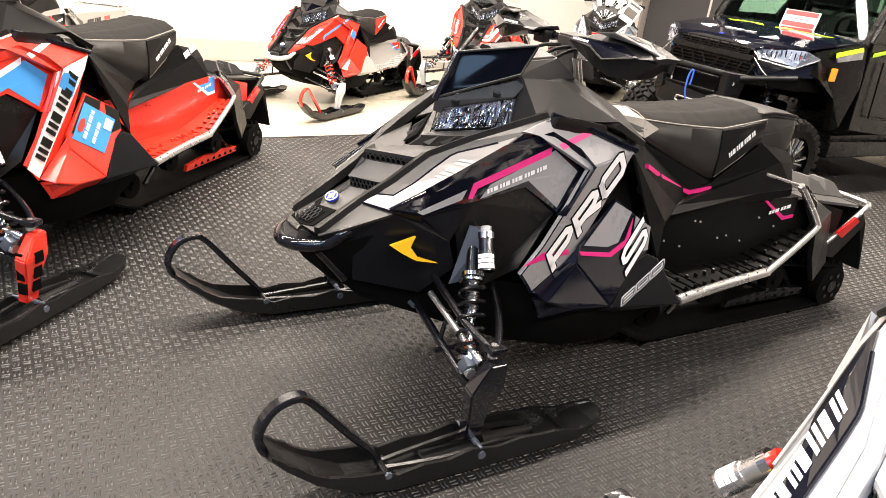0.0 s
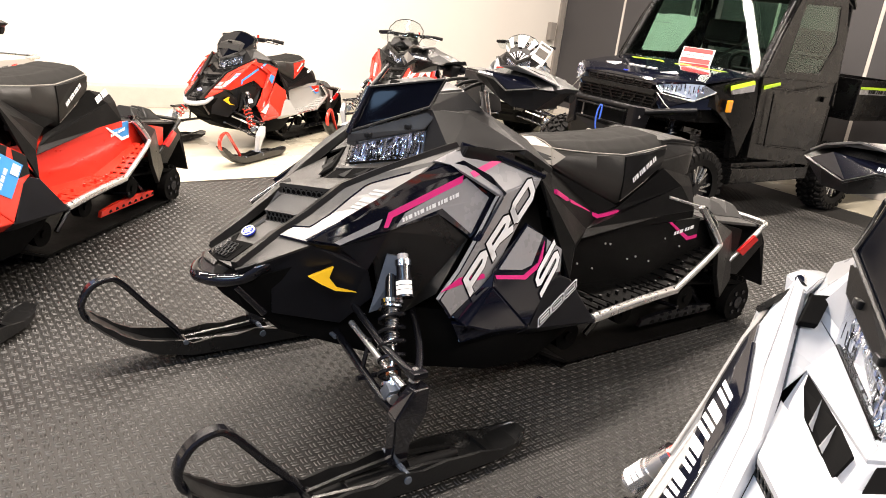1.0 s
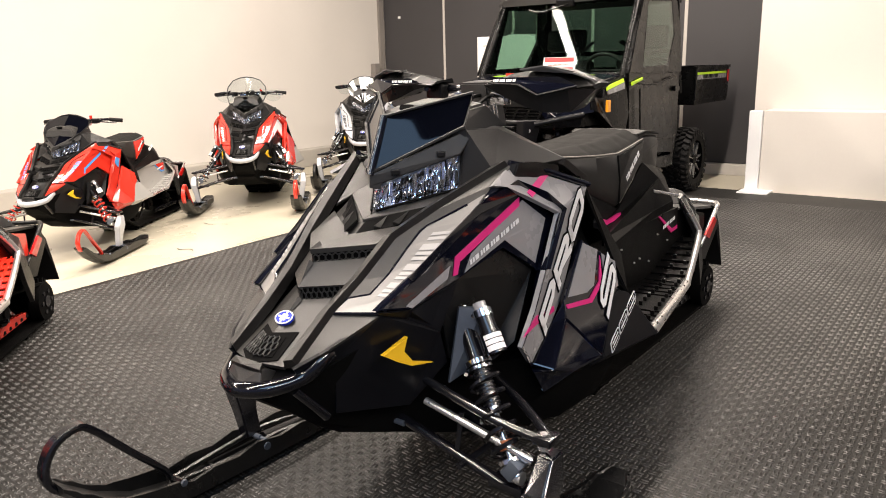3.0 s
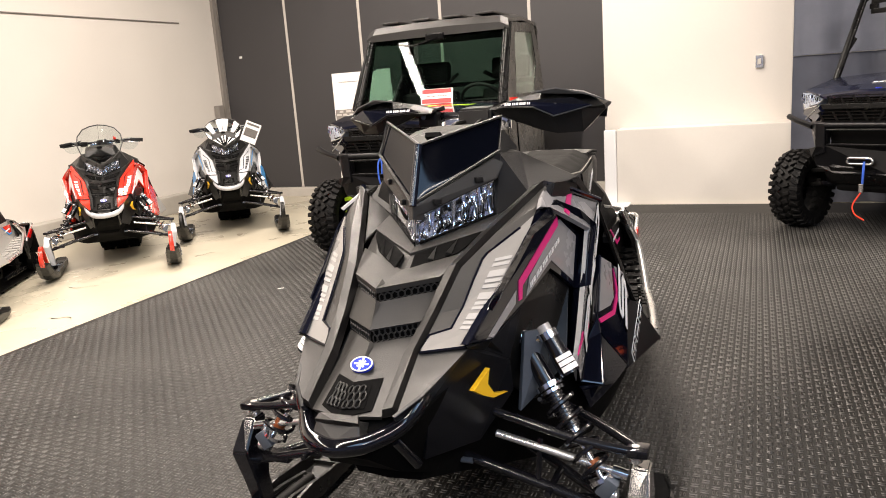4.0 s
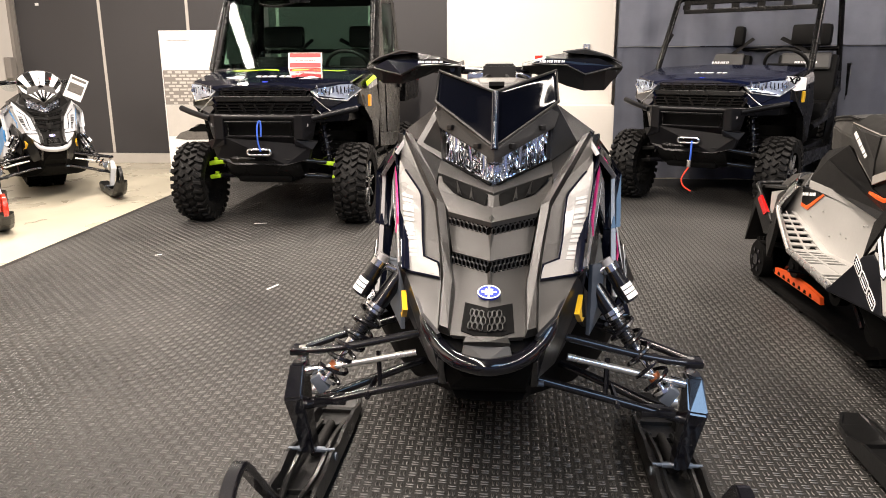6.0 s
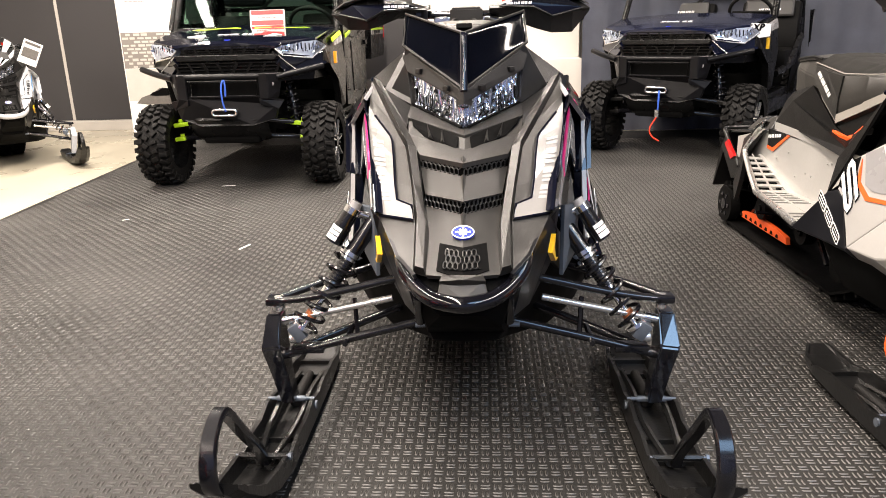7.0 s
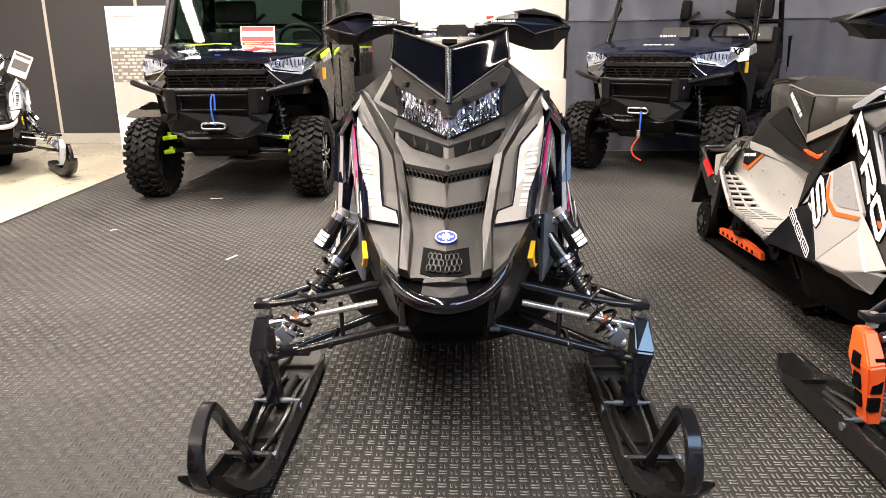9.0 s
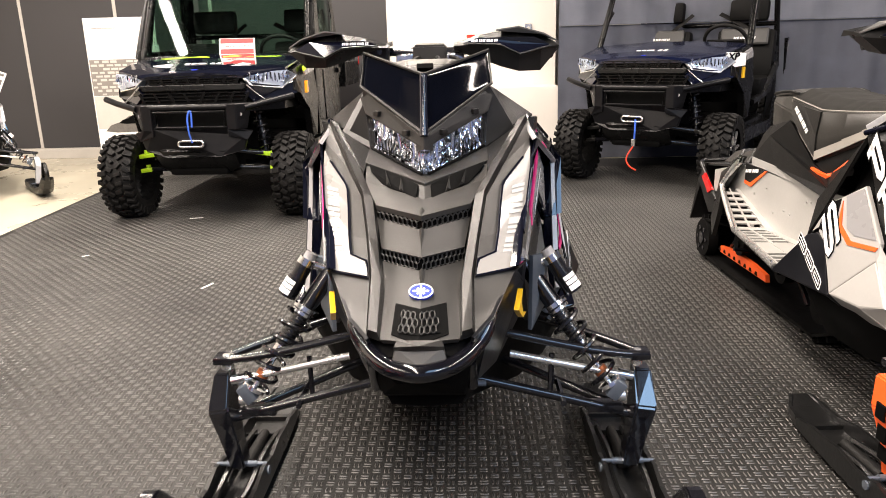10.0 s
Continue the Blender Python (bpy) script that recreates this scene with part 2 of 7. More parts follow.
def patch(bm, pts, s, thick=0.008, n=6, bulge=0.0):
    """A thin curved body panel spanned over four corners of the side s, with rolled edges where it bulges."""
    a, b, c, d = (mirror(p, s) for p in pts)
    mid = (a + b + c + d) / 4
    out = (b - a).cross(d - a) + (d - c).cross(b - c)
    out.normalize()
    if out.dot(mid - Vector((0, mid.y + 0.1, 0.45))) < 0:
        out = -out
    top, low = [], []
    for i in range(n + 1):
        for j in range(n + 1):
            u, v = i / n, j / n
            if bulge:
                u, v = 0.5 - 0.5 * math.cos(math.pi * u), 0.5 - 0.5 * math.cos(math.pi * v)
            h = bulge * (1 - abs(2 * u - 1) ** 9) * (1 - abs(2 * v - 1) ** 9)
            p = a.lerp(b, u).lerp(d.lerp(c, u), v) + out * h
            top.append(bm.verts.new(p))
            low.append(bm.verts.new(p - out * (thick + h)))
    m = n + 1
    for i in range(n):
        for j in range(n):
            k = i * m + j
            bm.faces.new((top[k], top[k + 1], top[k + m + 1], top[k + m]))
            bm.faces.new((low[k], low[k + m], low[k + m + 1], low[k + 1]))
    rim = [j for j in range(m)] + [i * m + n for i in range(1, m)] + [n * m + j for j in range(n - 1, -1, -1)] + [i * m for i in range(n - 1, 0, -1)]
    for p, q in zip(rim, rim[1:] + rim[:1]):
        bm.faces.new((top[q], top[p], low[p], low[q]))
    return bm


def loft(bm, rings, caps=True, closed=True):
    vs = [[bm.verts.new(p) for p in ring] for ring in rings]
    n = len(vs[0])
    for a, b in zip(vs, vs[1:]):
        for k in range(n if closed else n - 1):
            bm.faces.new((a[k], a[(k + 1) % n], b[(k + 1) % n], b[k]))
    if caps:
        bm.faces.new(vs[0][::-1])
        bm.faces.new(vs[-1])
    return bm


def smooth_path(pts, n=5, closed=False):
    pts = [Vector(p) for p in pts]
    out = []
    m = len(pts)
    for k in range(m if closed else m - 1):
        p0 = pts[(k - 1) % m] if closed or k else pts[0]
        p1, p2 = pts[k], pts[(k + 1) % m]
        p3 = pts[(k + 2) % m] if closed or k + 2 < m else pts[-1]
        for j in range(n):
            t = j / n
            out.append(0.5 * (2 * p1 + (p2 - p0) * t + (2 * p0 - 5 * p1 + 4 * p2 - p3) * t * t + (3 * p1 - p0 - 3 * p2 + p3) * t**3))
    return out if closed else out + [pts[-1]]


def tube(bm, pts, r, seg=8, closed=False, flat=1.0):
    """A round bar along the points; flat scales its second axis."""
    pts = [Vector(p) for p in pts]
    rings, up = [], None
    for k, p in enumerate(pts):
        a = pts[k - 1] if k or closed else p
        b = pts[(k + 1) % len(pts)] if k + 1 < len(pts) or closed else p
        d = (b - a).normalized()
        if up is None:
            up = d.orthogonal().normalized()
        up = (up - d * up.dot(d)).normalized()
        side = d.cross(up)
        rr = r[k] if isinstance(r, (list, tuple)) else r
        rings.append([p + (up * math.cos(2 * math.pi * j / seg) + side * math.sin(2 * math.pi * j / seg) * flat) * rr for j in range(seg)])
    if closed:
        rings.append(rings[0])
        vs = [[bm.verts.new(q) for q in ring] for ring in rings[:-1]]
        vs.append(vs[0])
        for a, b in zip(vs, vs[1:]):
            for k in range(seg):
                bm.faces.new((a[k], a[(k + 1) % seg], b[(k + 1) % seg], b[k]))
        return bm
    return loft(bm, rings)


def rod(bm, a, b, r, r2=None, seg=10):
    return tube(bm, [a, b], [r, r if r2 is None else r2], seg)


def coil(bm, a, b, radius, wire, turns, seg=6):
    a, b = Vector(a), Vector(b)
    d = (b - a).normalized()
    u = d.orthogonal().normalized()
    w = d.cross(u)
    n = int(turns * 12)
    pts = [a + (b - a) * (k / n) + (u * math.cos(2 * math.pi * k / 12) + w * math.sin(2 * math.pi * k / 12)) * radius for k in range(n + 1)]
    return tube(bm, pts, wire, seg)


def lettering(name, body, origin, right, normal, size, material, parent, depth=0.0015, shear=0.0, bold=0.0, width=1.0):
    """Raised or printed letters: origin is the baseline's start."""
    c = bpy.data.curves.new(name, "FONT")
    c.body, c.size, c.extrude, c.shear, c.offset, c.resolution_u = body, size, depth, shear, bold, 3
    tmp = bpy.data.objects.new(name, c)
    scene.collection.objects.link(tmp)
    me = bpy.data.meshes.new_from_object(tmp.evaluated_get(bpy.context.evaluated_depsgraph_get()))
    bpy.data.objects.remove(tmp)
    x, z = Vector(right).normalized(), Vector(normal).normalized()
    z = (z - x * z.dot(x)).normalized()
    y = z.cross(x)
    m = Matrix((x * width, y, z)).transposed().to_4x4()
    m.translation = Vector(origin)
    me.transform(m)
    me.materials.clear()
    me.materials.append(material)
    ob = new(name, me)
    ob.parent = parent
    return ob


def bars(name, origin, right, normal, length, height, count, material, parent, lean=0.25, depth=0.0015, fill=0.0):
    """Plain slanted bars in place of a maker's lettering."""
    bm = bmesh.new()
    x, z = Vector(right).normalized(), Vector(normal).normalized()
    z = (z - x * z.dot(x)).normalized()
    y = z.cross(x)
    o, step = Vector(origin), length / count
    for k in range(count):
        for f0, f1 in (((0.0, 0.32), (0.5, 0.82)) if k % 2 == 0 and not fill else ((0.0, fill or 0.62),)):
            a, w = o + x * ((k + f0) * step), step * (f1 - f0)
            pts = [a, a + x * w, a + x * (w + lean * height) + y * height, a + x * (lean * height) + y * height]
            slab(bm, [p + z * depth for p in pts], depth)
    return part(name, bm, material, parent)


# centre lines of plain block letters in a unit box
GLYPHS = {
    "P": [[(0, 0), (0, 1), (0.85, 1), (1, 0.8), (1, 0.62), (0.8, 0.38), (0, 0.38)]],
    "R": [[(0, 0), (0, 1), (0.85, 1), (1, 0.8), (1, 0.62), (0.8, 0.4), (0, 0.4)], [(0.42, 0.4), (1, 0)]],
    "O": [[(0, 0.2), (0, 0.8), (0.14, 1), (0.9, 1), (1, 0.86), (1, 0.2), (0.86, 0), (0.1, 0), (0, 0.2), (0, 0.8)]],
    "S": [[(1, 1), (0.15, 1), (0, 0.85), (0, 0.62), (0.1, 0.5), (0.9, 0.5), (1, 0.38), (1, 0.15), (0.85, 0), (0, 0)]],
    "8": [[(0, 0.08), (0, 0.92), (0.06, 1), (0.94, 1), (1, 0.92), (1, 0.08), (0.94, 0), (0.06, 0), (0, 0.08), (0, 0.92)], [(0, 0.5), (1, 0.5)]],
    "0": [[(0, 0.08), (0, 0.92), (0.06, 1), (0.94, 1), (1, 0.92), (1, 0.08), (0.94, 0), (0.06, 0), (0, 0.08), (0, 0.92)]],
}


def block_letters(name, body, corners, s, parent, stroke, coats, gap=0.12):
    """Letters of even strokes on a flat panel: corners are the baseline's start and end and the cap line's start."""
    a, b, up = (mirror(p, s) for p in corners)
    if s < 0:
        a, b, up = b, a, up + b - a
    x, y = b - a, up - a
    n = x.cross(y).normalized()
    wide, high = x.length, y.length
    w = wide / (len(body) + gap * (len(body) - 1))
    for k, ch in enumerate(body):
        x0 = k * w * (1 + gap)
        for mat, grow, lift in coats:
            bm = bmesh.new()
            half = stroke / 2 + grow
            for j, line in enumerate(GLYPHS[ch]):
                pts = [Vector((x0 + stroke / 2 + u * (w - stroke), stroke / 2 + v * (high - stroke))) for u, v in line]
                rings = []
                for i, p in enumerate(pts):
                    d0 = (p - pts[i - 1]).normalized() if i else (pts[1] - p).normalized()
                    d1 = (pts[i + 1] - p).normalized() if i + 1 < len(pts) else d0
                    if not i:
                        p = p - d0 * (half if j == 0 else 0)
                    if i + 1 == len(pts):
                        p = p + d0 * half
                    t = (d0 + d1).normalized()
                    side = Vector((-t.y, t.x)) * (half / max(0.5, t.dot(d0)))
                    e = lift + 0.0004 * j
                    rings.append([a + x * (q.x / wide) + y * (q.y / high) + n * h for q, h in ((p + side, e), (p - side, e), (p - side, e - 0.002), (p + side, e - 0.002))])
                loft(bm, rings)
            part(name, bm, mat, parent)


# ---- snowmobiles ----
# body panel corners on one side: rail inner (R), rail outer (Q), side crease (K)
R = [(0.080, -0.352, 0.566), (0.080, -0.240, 0.642), (0.095, -0.150, 0.700), (0.112, -0.055, 0.780), (0.152, 0.050, 0.834), (0.232, 0.238, 0.922)]
Q = [(0.110, -0.340, 0.572), (0.112, -0.228, 0.654), (0.126, -0.138, 0.716), (0.146, -0.045, 0.796), (0.192, 0.060, 0.852), (0.266, 0.262, 0.938)]
K = [(0.150, -0.308, 0.594), (0.203, -0.172, 0.654), (0.236, -0.045, 0.728), (0.256, 0.090, 0.822), (0.264, 0.190, 0.898), (0.270, 0.262, 0.932)]


def on_hood(u, w, lift=0.0):
    """A point of the hood's outer strip: u along it from the nose, w across from rail to crease."""
    k = min(int(u), 4)
    f = u - k
    q = Vector(Q[k]).lerp(Vector(Q[k + 1]), f)
    c = Vector(K[k]).lerp(Vector(K[k + 1]), f)
    return q.lerp(c, w) + Vector((0.25, -0.5, 0.82)) * lift


def ski(parent, s, c):
    """One ski with its keel, saddle, tip loop and pivot bolt, at the side s."""
    x0 = 0.503 * s
    prof = [(0.455, 0.062), (0.41, 0.042), (0.34, 0.026), (0.2, 0.022), (-0.05, 0.022), (-0.28, 0.026), (-0.40, 0.052), (-0.50, 0.105), (-0.575, 0.165), (-0.615, 0.205)]
    half = [0.034, 0.056, 0.064, 0.067, 0.067, 0.066, 0.064, 0.06, 0.056, 0.05]
    fine = []
    wall = [0.012, 0.018, 0.034, 0.05, 0.068, 0.055, 0.044, 0.03, 0.02, 0.01]
    bm = bmesh.new()
    rings = []
    for k in range(len(prof) - 1):
        for j in range(3):
            f = j / 3
            fine.append((prof[k][0] * (1 - f) + prof[k + 1][0] * f, prof[k][1] * (1 - f) + prof[k + 1][1] * f, half[k] * (1 - f) + half[k + 1] * f, (wall[k] * (1 - f) + wall[k + 1] * f) * (1.0 + 0.16 * math.sin(k * 2.3 + j * 1.7))))
    fine.append((*prof[-1], half[-1], wall[-1]))
    for y, z, h, w in fine:
        rings.append([(x0 - h, y, z + w), (x0 - h, y, z), (x0 - h * 0.5, y, z - 0.016), (x0 + h * 0.5, y, z - 0.016), (x0 + h, y, z), (x0 + h, y, z + w), (x0 + h - 0.01, y, z + w), (x0 + h - 0.014, y, z + 0.012), (x0 - h + 0.014, y, z + 0.012), (x0 - h + 0.01, y, z + w)])
    loft(bm, rings)
    sk = part("ski", bm, SKI, parent, "black plastic ski with a wavy raised rim", smooth=False)
    bm = bmesh.new()
    pts = smooth_path([(x0, -0.30, 0.06), (x0, -0.33, 0.115), (x0, -0.42, 0.215), (x0, -0.505, 0.312), (x0, -0.545, 0.335), (x0, -0.60, 0.315), (x0, -0.632, 0.262), (x0, -0.628, 0.215), (x0, -0.60, 0.185)], 4)
    rings = []
    for k, p in enumerate(pts):
        d = (pts[min(k + 1, len(pts) - 1)] - pts[max(k - 1, 0)]).normalized()
        n = Vector((0, -d.z, d.y))
        w = 0.0135 + 0.006 * k / len(pts)
        rings.append([p + Vector((x * w, 0, 0)) + n * (h * 0.0095) for x, h in ((1, 0.4), (0.75, 1), (-0.75, 1), (-1, 0.4), (-1, -0.4), (-0.75, -1), (0.75, -1), (1, -0.4))])
    loft(bm, rings)
    part("tip_loop", bm, c["loop"], sk, "", True)
    bm = bmesh.new()
    for dx in (-0.036, 0.036):
        tube(bm, smooth_path([(x0 + dx, 0.22, 0.045), (x0 + dx, 0.05, 0.07), (x0 + dx, -0.12, 0.062), (x0 + dx * 0.4, -0.30, 0.062)], 3), 0.009, 6)
    tube(bm, [(x0 - 0.06, -0.31, 0.085), (x0 + 0.06, -0.31, 0.085)], 0.008, 6)
    tagged(part("stiffener_rib", bm, SKI, sk), kind="stuff")
    bm = bmesh.new()
    for k in range(4):
        box(bm, (x0, -0.17 - 0.1 * k if k < 2 else 0.0 + 0.1 * k, 0.04), (0.12, 0.006, 0.02))
    tagged(part("cross_web", bm, SKI, sk), kind="stuff")
    bm = bmesh.new()
    rod(bm, (x0, 0.02, 0.055), (x0, 0.2, 0.05), 0.02, 0.014)
    part("rubber_bumper", bm, RUBBER, sk, "", True)
    bm = bmesh.new()
    rod(bm, (x0 - 0.066, -0.02, 0.085), (x0 + 0.066, -0.02, 0.085), 0.0055)
    rod(bm, (x0 - 0.04, -0.02, 0.085), (x0 + 0.04, -0.02, 0.085), 0.0085)
    for dx in (-0.068, 0.068):
        rod(bm, (x0 + dx - 0.004, -0.02, 0.066), (x0 + dx + 0.004, -0.02, 0.066), 0.012, seg=12)
    part("pivot_bolt", bm, CAST, sk, "zinc pivot bolt")
    bm = bmesh.new()
    rod(bm, (x0 - 0.066, -0.31, 0.085), (x0 + 0.066, -0.31, 0.085), 0.005)
    rod(bm, (x0 + 0.066, -0.31, 0.085), (x0 + 0.073, -0.31, 0.085), 0.01, seg=6)
    part("loop_bolt", bm, CAST, sk)


def front_end(parent, s, c):
    """Spindle, control arms, tie rod and coil-over shock of the side s."""
    m = lambda x, y, z: (x * s, y, z)  # noqa: E731
    bm = bmesh.new()
    rings = [
        [m(0.486, -0.05, 0.085), m(0.524, -0.05, 0.085), m(0.524, 0.005, 0.085), m(0.486, 0.005, 0.085)],
        [m(0.494, -0.058, 0.17), m(0.540, -0.06, 0.17), m(0.540, 0.0, 0.17), m(0.494, 0.0, 0.17)],
        [m(0.508, -0.072, 0.265), m(0.558, -0.076, 0.26), m(0.558, 0.03, 0.26), m(0.508, 0.03, 0.265)],
        [m(0.512, -0.015, 0.34), m(0.552, -0.018, 0.34), m(0.552, 0.035, 0.34), m(0.512, 0.035, 0.34)],
    ]
    loft(bm, rings)
    bmesh.ops.bevel(bm, geom=bm.edges[:], offset=0.005, segments=2, affect="EDGES")
    sp = part("spindle", bm, c["spindle"], parent)
    # black boxes on the spindle, painted as the shade in its holes
    if c.get("holes"):
        for z, h in ((0.150, 0.04), (0.205, 0.045), (0.262, 0.04)):
            for p, q in (((0.557 - 0.06 * (0.26 - z) / 0.1 * 0.3, -0.016, z), (0.008, 0.036, h)), ((0.522, -0.060, z), (0.03, 0.012, h))):
                bm = bmesh.new()
                box(bm, m(*p), q, None, 0.002)
                part("spindle_hole_shade", bm, DARK, sp)
    bm = bmesh.new()
    rod(bm, m(0.52, 0.0, 0.345), m(0.52, 0.0, 0.387), 0.0095)
    rod(bm, m(0.52, 0.0, 0.350), m(0.52, 0.0, 0.360), 0.016)
    part("ball_joint", bm, ALU, sp, "", True)
    bm = bmesh.new()
    tube(bm, smooth_path([m(0.535, -0.01, 0.374), m(0.40, -0.02, 0.395), m(0.19, -0.01, 0.440)], 3), 0.0115, 8)
    tube(bm, smooth_path([m(0.535, 0.0, 0.374), m(0.42, 0.08, 0.395), m(0.21, 0.18, 0.435)], 3), 0.0115, 8)
    box(bm, m(0.525, 0.0, 0.376), (0.05, 0.05, 0.02), None, 0.006)
    part("upper_arm", bm, STEEL_BLACK, parent, "", True)
    bm = bmesh.new()
    tube(bm, [m(0.505, -0.03, 0.225), m(0.30, -0.03, 0.28), m(0.085, -0.02, 0.330)], 0.0125, 8)
    tube(bm, [m(0.50, -0.01, 0.225), m(0.30, 0.09, 0.275), m(0.12, 0.18, 0.32)], 0.0125, 8)
    tube(bm, [m(0.33, -0.065, 0.272), m(0.33, 0.07, 0.27)], 0.008, 6)
    box(bm, m(0.44, -0.02, 0.243), (0.09, 0.045, 0.02), None, 0.005)
    part("lower_arm", bm, STEEL_BLACK, parent, "", True)
    bm = bmesh.new()
    tube(bm, [m(0.30, -0.03, 0.285), m(0.305, -0.015, 0.385)], 0.007, 6)
    part("sway_link", bm, STEEL_BLACK, parent)
    bm = bmesh.new()
    rod(bm, m(0.49, -0.02, 0.325), m(0.20, -0.02, 0.388), 0.0095)
    part("tie_rod", bm, ALU, parent, "bare aluminium tie rod", True)
    bm = bmesh.new()
    rod(bm, m(0.505, -0.02, 0.322), m(0.47, -0.02, 0.33), 0.014)
    part("rod_end", bm, CHROME, parent, "", True)
    # shock
    a, b = Vector(m(0.250, 0.075, 0.585)), Vector(m(0.470, -0.034, 0.278))
    at = lambda f: a.lerp(b, f)  # noqa: E731
    bm = bmesh.new()
    rod(bm, at(0.0), at(0.30), 0.0225, seg=16)
    sh = part("shock_absorber", bm, STEEL_BLACK, parent, "coil-over shock absorber", True)
    for f0, f1, r in ((-0.06, 0.02, 0.020), (0.285, 0.315, 0.034), (0.325, 0.345, 0.031), (0.575, 0.625, 0.0165), (0.895, 0.92, 0.032), (0.92, 1.0, 0.018)):
        bm = bmesh.new()
        rod(bm, at(f0), at(f1), r, seg=16)
        part("collar", bm, CHROME, sh, "", True)
    bm = bmesh.new()
    rod(bm, m(0.455, -0.034, 0.278), m(0.485, -0.034, 0.278), 0.016, seg=12)
    part("lower_eye", bm, ALU, sh, "", True)
    bm = bmesh.new()
    box(bm, m(0.462, -0.036, 0.298), (0.034, 0.036, 0.05), Matrix.Rotation(radians(34 * s), 4, "Y"), 0.006)
    part("shock_clevis", bm, CAST, sh, "grey cast clevis", True)
    bm = bmesh.new()
    rod(bm, at(0.60), at(0.93), 0.0085, seg=10)
    part("damper_rod", bm, CHROME, sh, "", True)
    bm = bmesh.new()
    rod(bm, at(0.34), at(0.58), 0.020, seg=14)
    tb = part("threaded_body", bm, STEEL_BLACK, sh, "", True)
    bm = bmesh.new()
    for k in range(9):
        rod(bm, at(0.355 + 0.025 * k), at(0.363 + 0.025 * k), 0.0212, seg=14)
    tagged(part("thread_ring", bm, RAIL, tb, "", True), kind="stuff")
    bm = bmesh.new()
    rod(bm, at(0.785), at(0.84), 0.017, seg=12)
    part("bump_stop", bm, BRONZE, sh, "", True)
    bm = bmesh.new()
    coil(bm, at(0.345), at(0.90), 0.0375, 0.0058, 5.6)
    part("spring", bm, c["spring"], sh, "", True)
    ra, rb = Vector(m(0.300, 0.074, 0.625)), Vector(m(0.366, 0.050, 0.526))
    on = lambda f: ra.lerp(rb, f)  # noqa: E731
    bm = bmesh.new()
    rod(bm, on(0.16), on(0.55), 0.0215, seg=16)
    rv = part("reservoir", bm, c.get("res", STEEL_BLACK), sh, "", True)
    bm = bmesh.new()
    rod(bm, on(-0.06), on(0.10), 0.0165, seg=12)
    part("adjuster_knob", bm, c.get("knob", GREY), rv, "", True)
    bm = bmesh.new()
    rod(bm, on(0.09), on(0.24), 0.0245, seg=16)
    part("reservoir_clamp", bm, CHROME, rv, "", True)
    bm = bmesh.new()
    tube(bm, [at(0.0), on(0.17)], [0.016, 0.012], 8)
    part("reservoir_bridge", bm, CHROME, rv, "", True)
    bm = bmesh.new()
    rod(bm, on(0.55), on(1.0), 0.0245, seg=16)
    cp = part("reservoir_cap", bm, c.get("res", STEEL_BLACK), rv, "black end with a white label", True)
    bm = bmesh.new()
    axis = (rb - ra).normalized()
    e1 = Vector(m(0.75, -0.62, 0.3))
    e1 = (e1 - axis * e1.dot(axis)).normalized()
    e2 = axis.cross(e1)
    for f, g in ((0.62, 0.09), (0.73, 0.09), (0.84, 0.11)):
        ring = lambda r: [on(h) + (e1 * math.cos(t) + e2 * math.sin(t)) * r for h, ts in ((f, (-1.1, -0.7, -0.35, 0, 0.35, 0.7, 1.1)), (f + g, (1.1, 0.7, 0.35, 0, -0.35, -0.7, -1.1))) for t in ts]  # noqa: E731
        lo, hi = [bm.verts.new(p) for p in ring(0.0243)], [bm.verts.new(p) for p in ring(0.0254)]
        for k in range(6):
            bm.faces.new((hi[k], hi[k + 1], hi[12 - k], hi[13 - k]))
        for k in range(14):
            bm.faces.new((lo[k], lo[(k + 1) % 14], hi[(k + 1) % 14], hi[k]))
    bmesh.ops.recalc_face_normals(bm, faces=bm.faces[:])
    part("label_band", bm, WHITE, cp)
    bm = bmesh.new()
    slab(bm, [m(0.252, 0.050, 0.622), m(0.296, 0.09, 0.620), m(0.290, 0.10, 0.48), m(0.246, 0.01, 0.44)], 0.012, 0.003)
    part("shock_tower", bm, c.get("tower", CAST), parent, "bare cast shock mount")
    bm = bmesh.new()
    rod(bm, m(0.22, 0.075, 0.585), m(0.285, 0.075, 0.592), 0.009)
    part("shock_bolt", bm, CHROME, sh, "", True)
    for p, q in (((0.25, -0.01, 0.43), (0.215, -0.01, 0.43)), ((0.14, -0.035, 0.315), (0.11, -0.035, 0.315))):
        bm = bmesh.new()
        rod(bm, m(*p), m(*q), 0.0075, seg=10)
        part("arm_bolt", bm, CAST, parent, "", True)


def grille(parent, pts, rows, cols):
    """Hexagonal mesh on a sheet painted black as opening shade, given by four corners."""
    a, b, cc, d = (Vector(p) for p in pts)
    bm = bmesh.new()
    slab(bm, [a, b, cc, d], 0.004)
    g = part("grille_shade_sheet", bm, DARK, parent)
    bm = bmesh.new()
    at = lambda u, v: a.lerp(b, u).lerp(d.lerp(cc, u), v)  # noqa: E731
    n = (b - a).cross(d - a).normalized() * 0.003
    for r in range(rows):
        for k in range(cols):
            u, v = (k + (0.5 if r % 2 else 0.0) + 0.25) / (cols + 0.5), (r + 0.5) / rows
            hw, hh = 0.5 / (cols + 0.5), 0.62 / rows
            ring = [at(min(1, max(0, u + hw * math.cos(t) * 1.0)), min(1, max(0, v + hh * math.sin(t)))) + n for t in [math.pi / 6 + j * math.pi / 3 for j in range(6)]]
            tube(bm, ring, 0.0016, 4, closed=True)
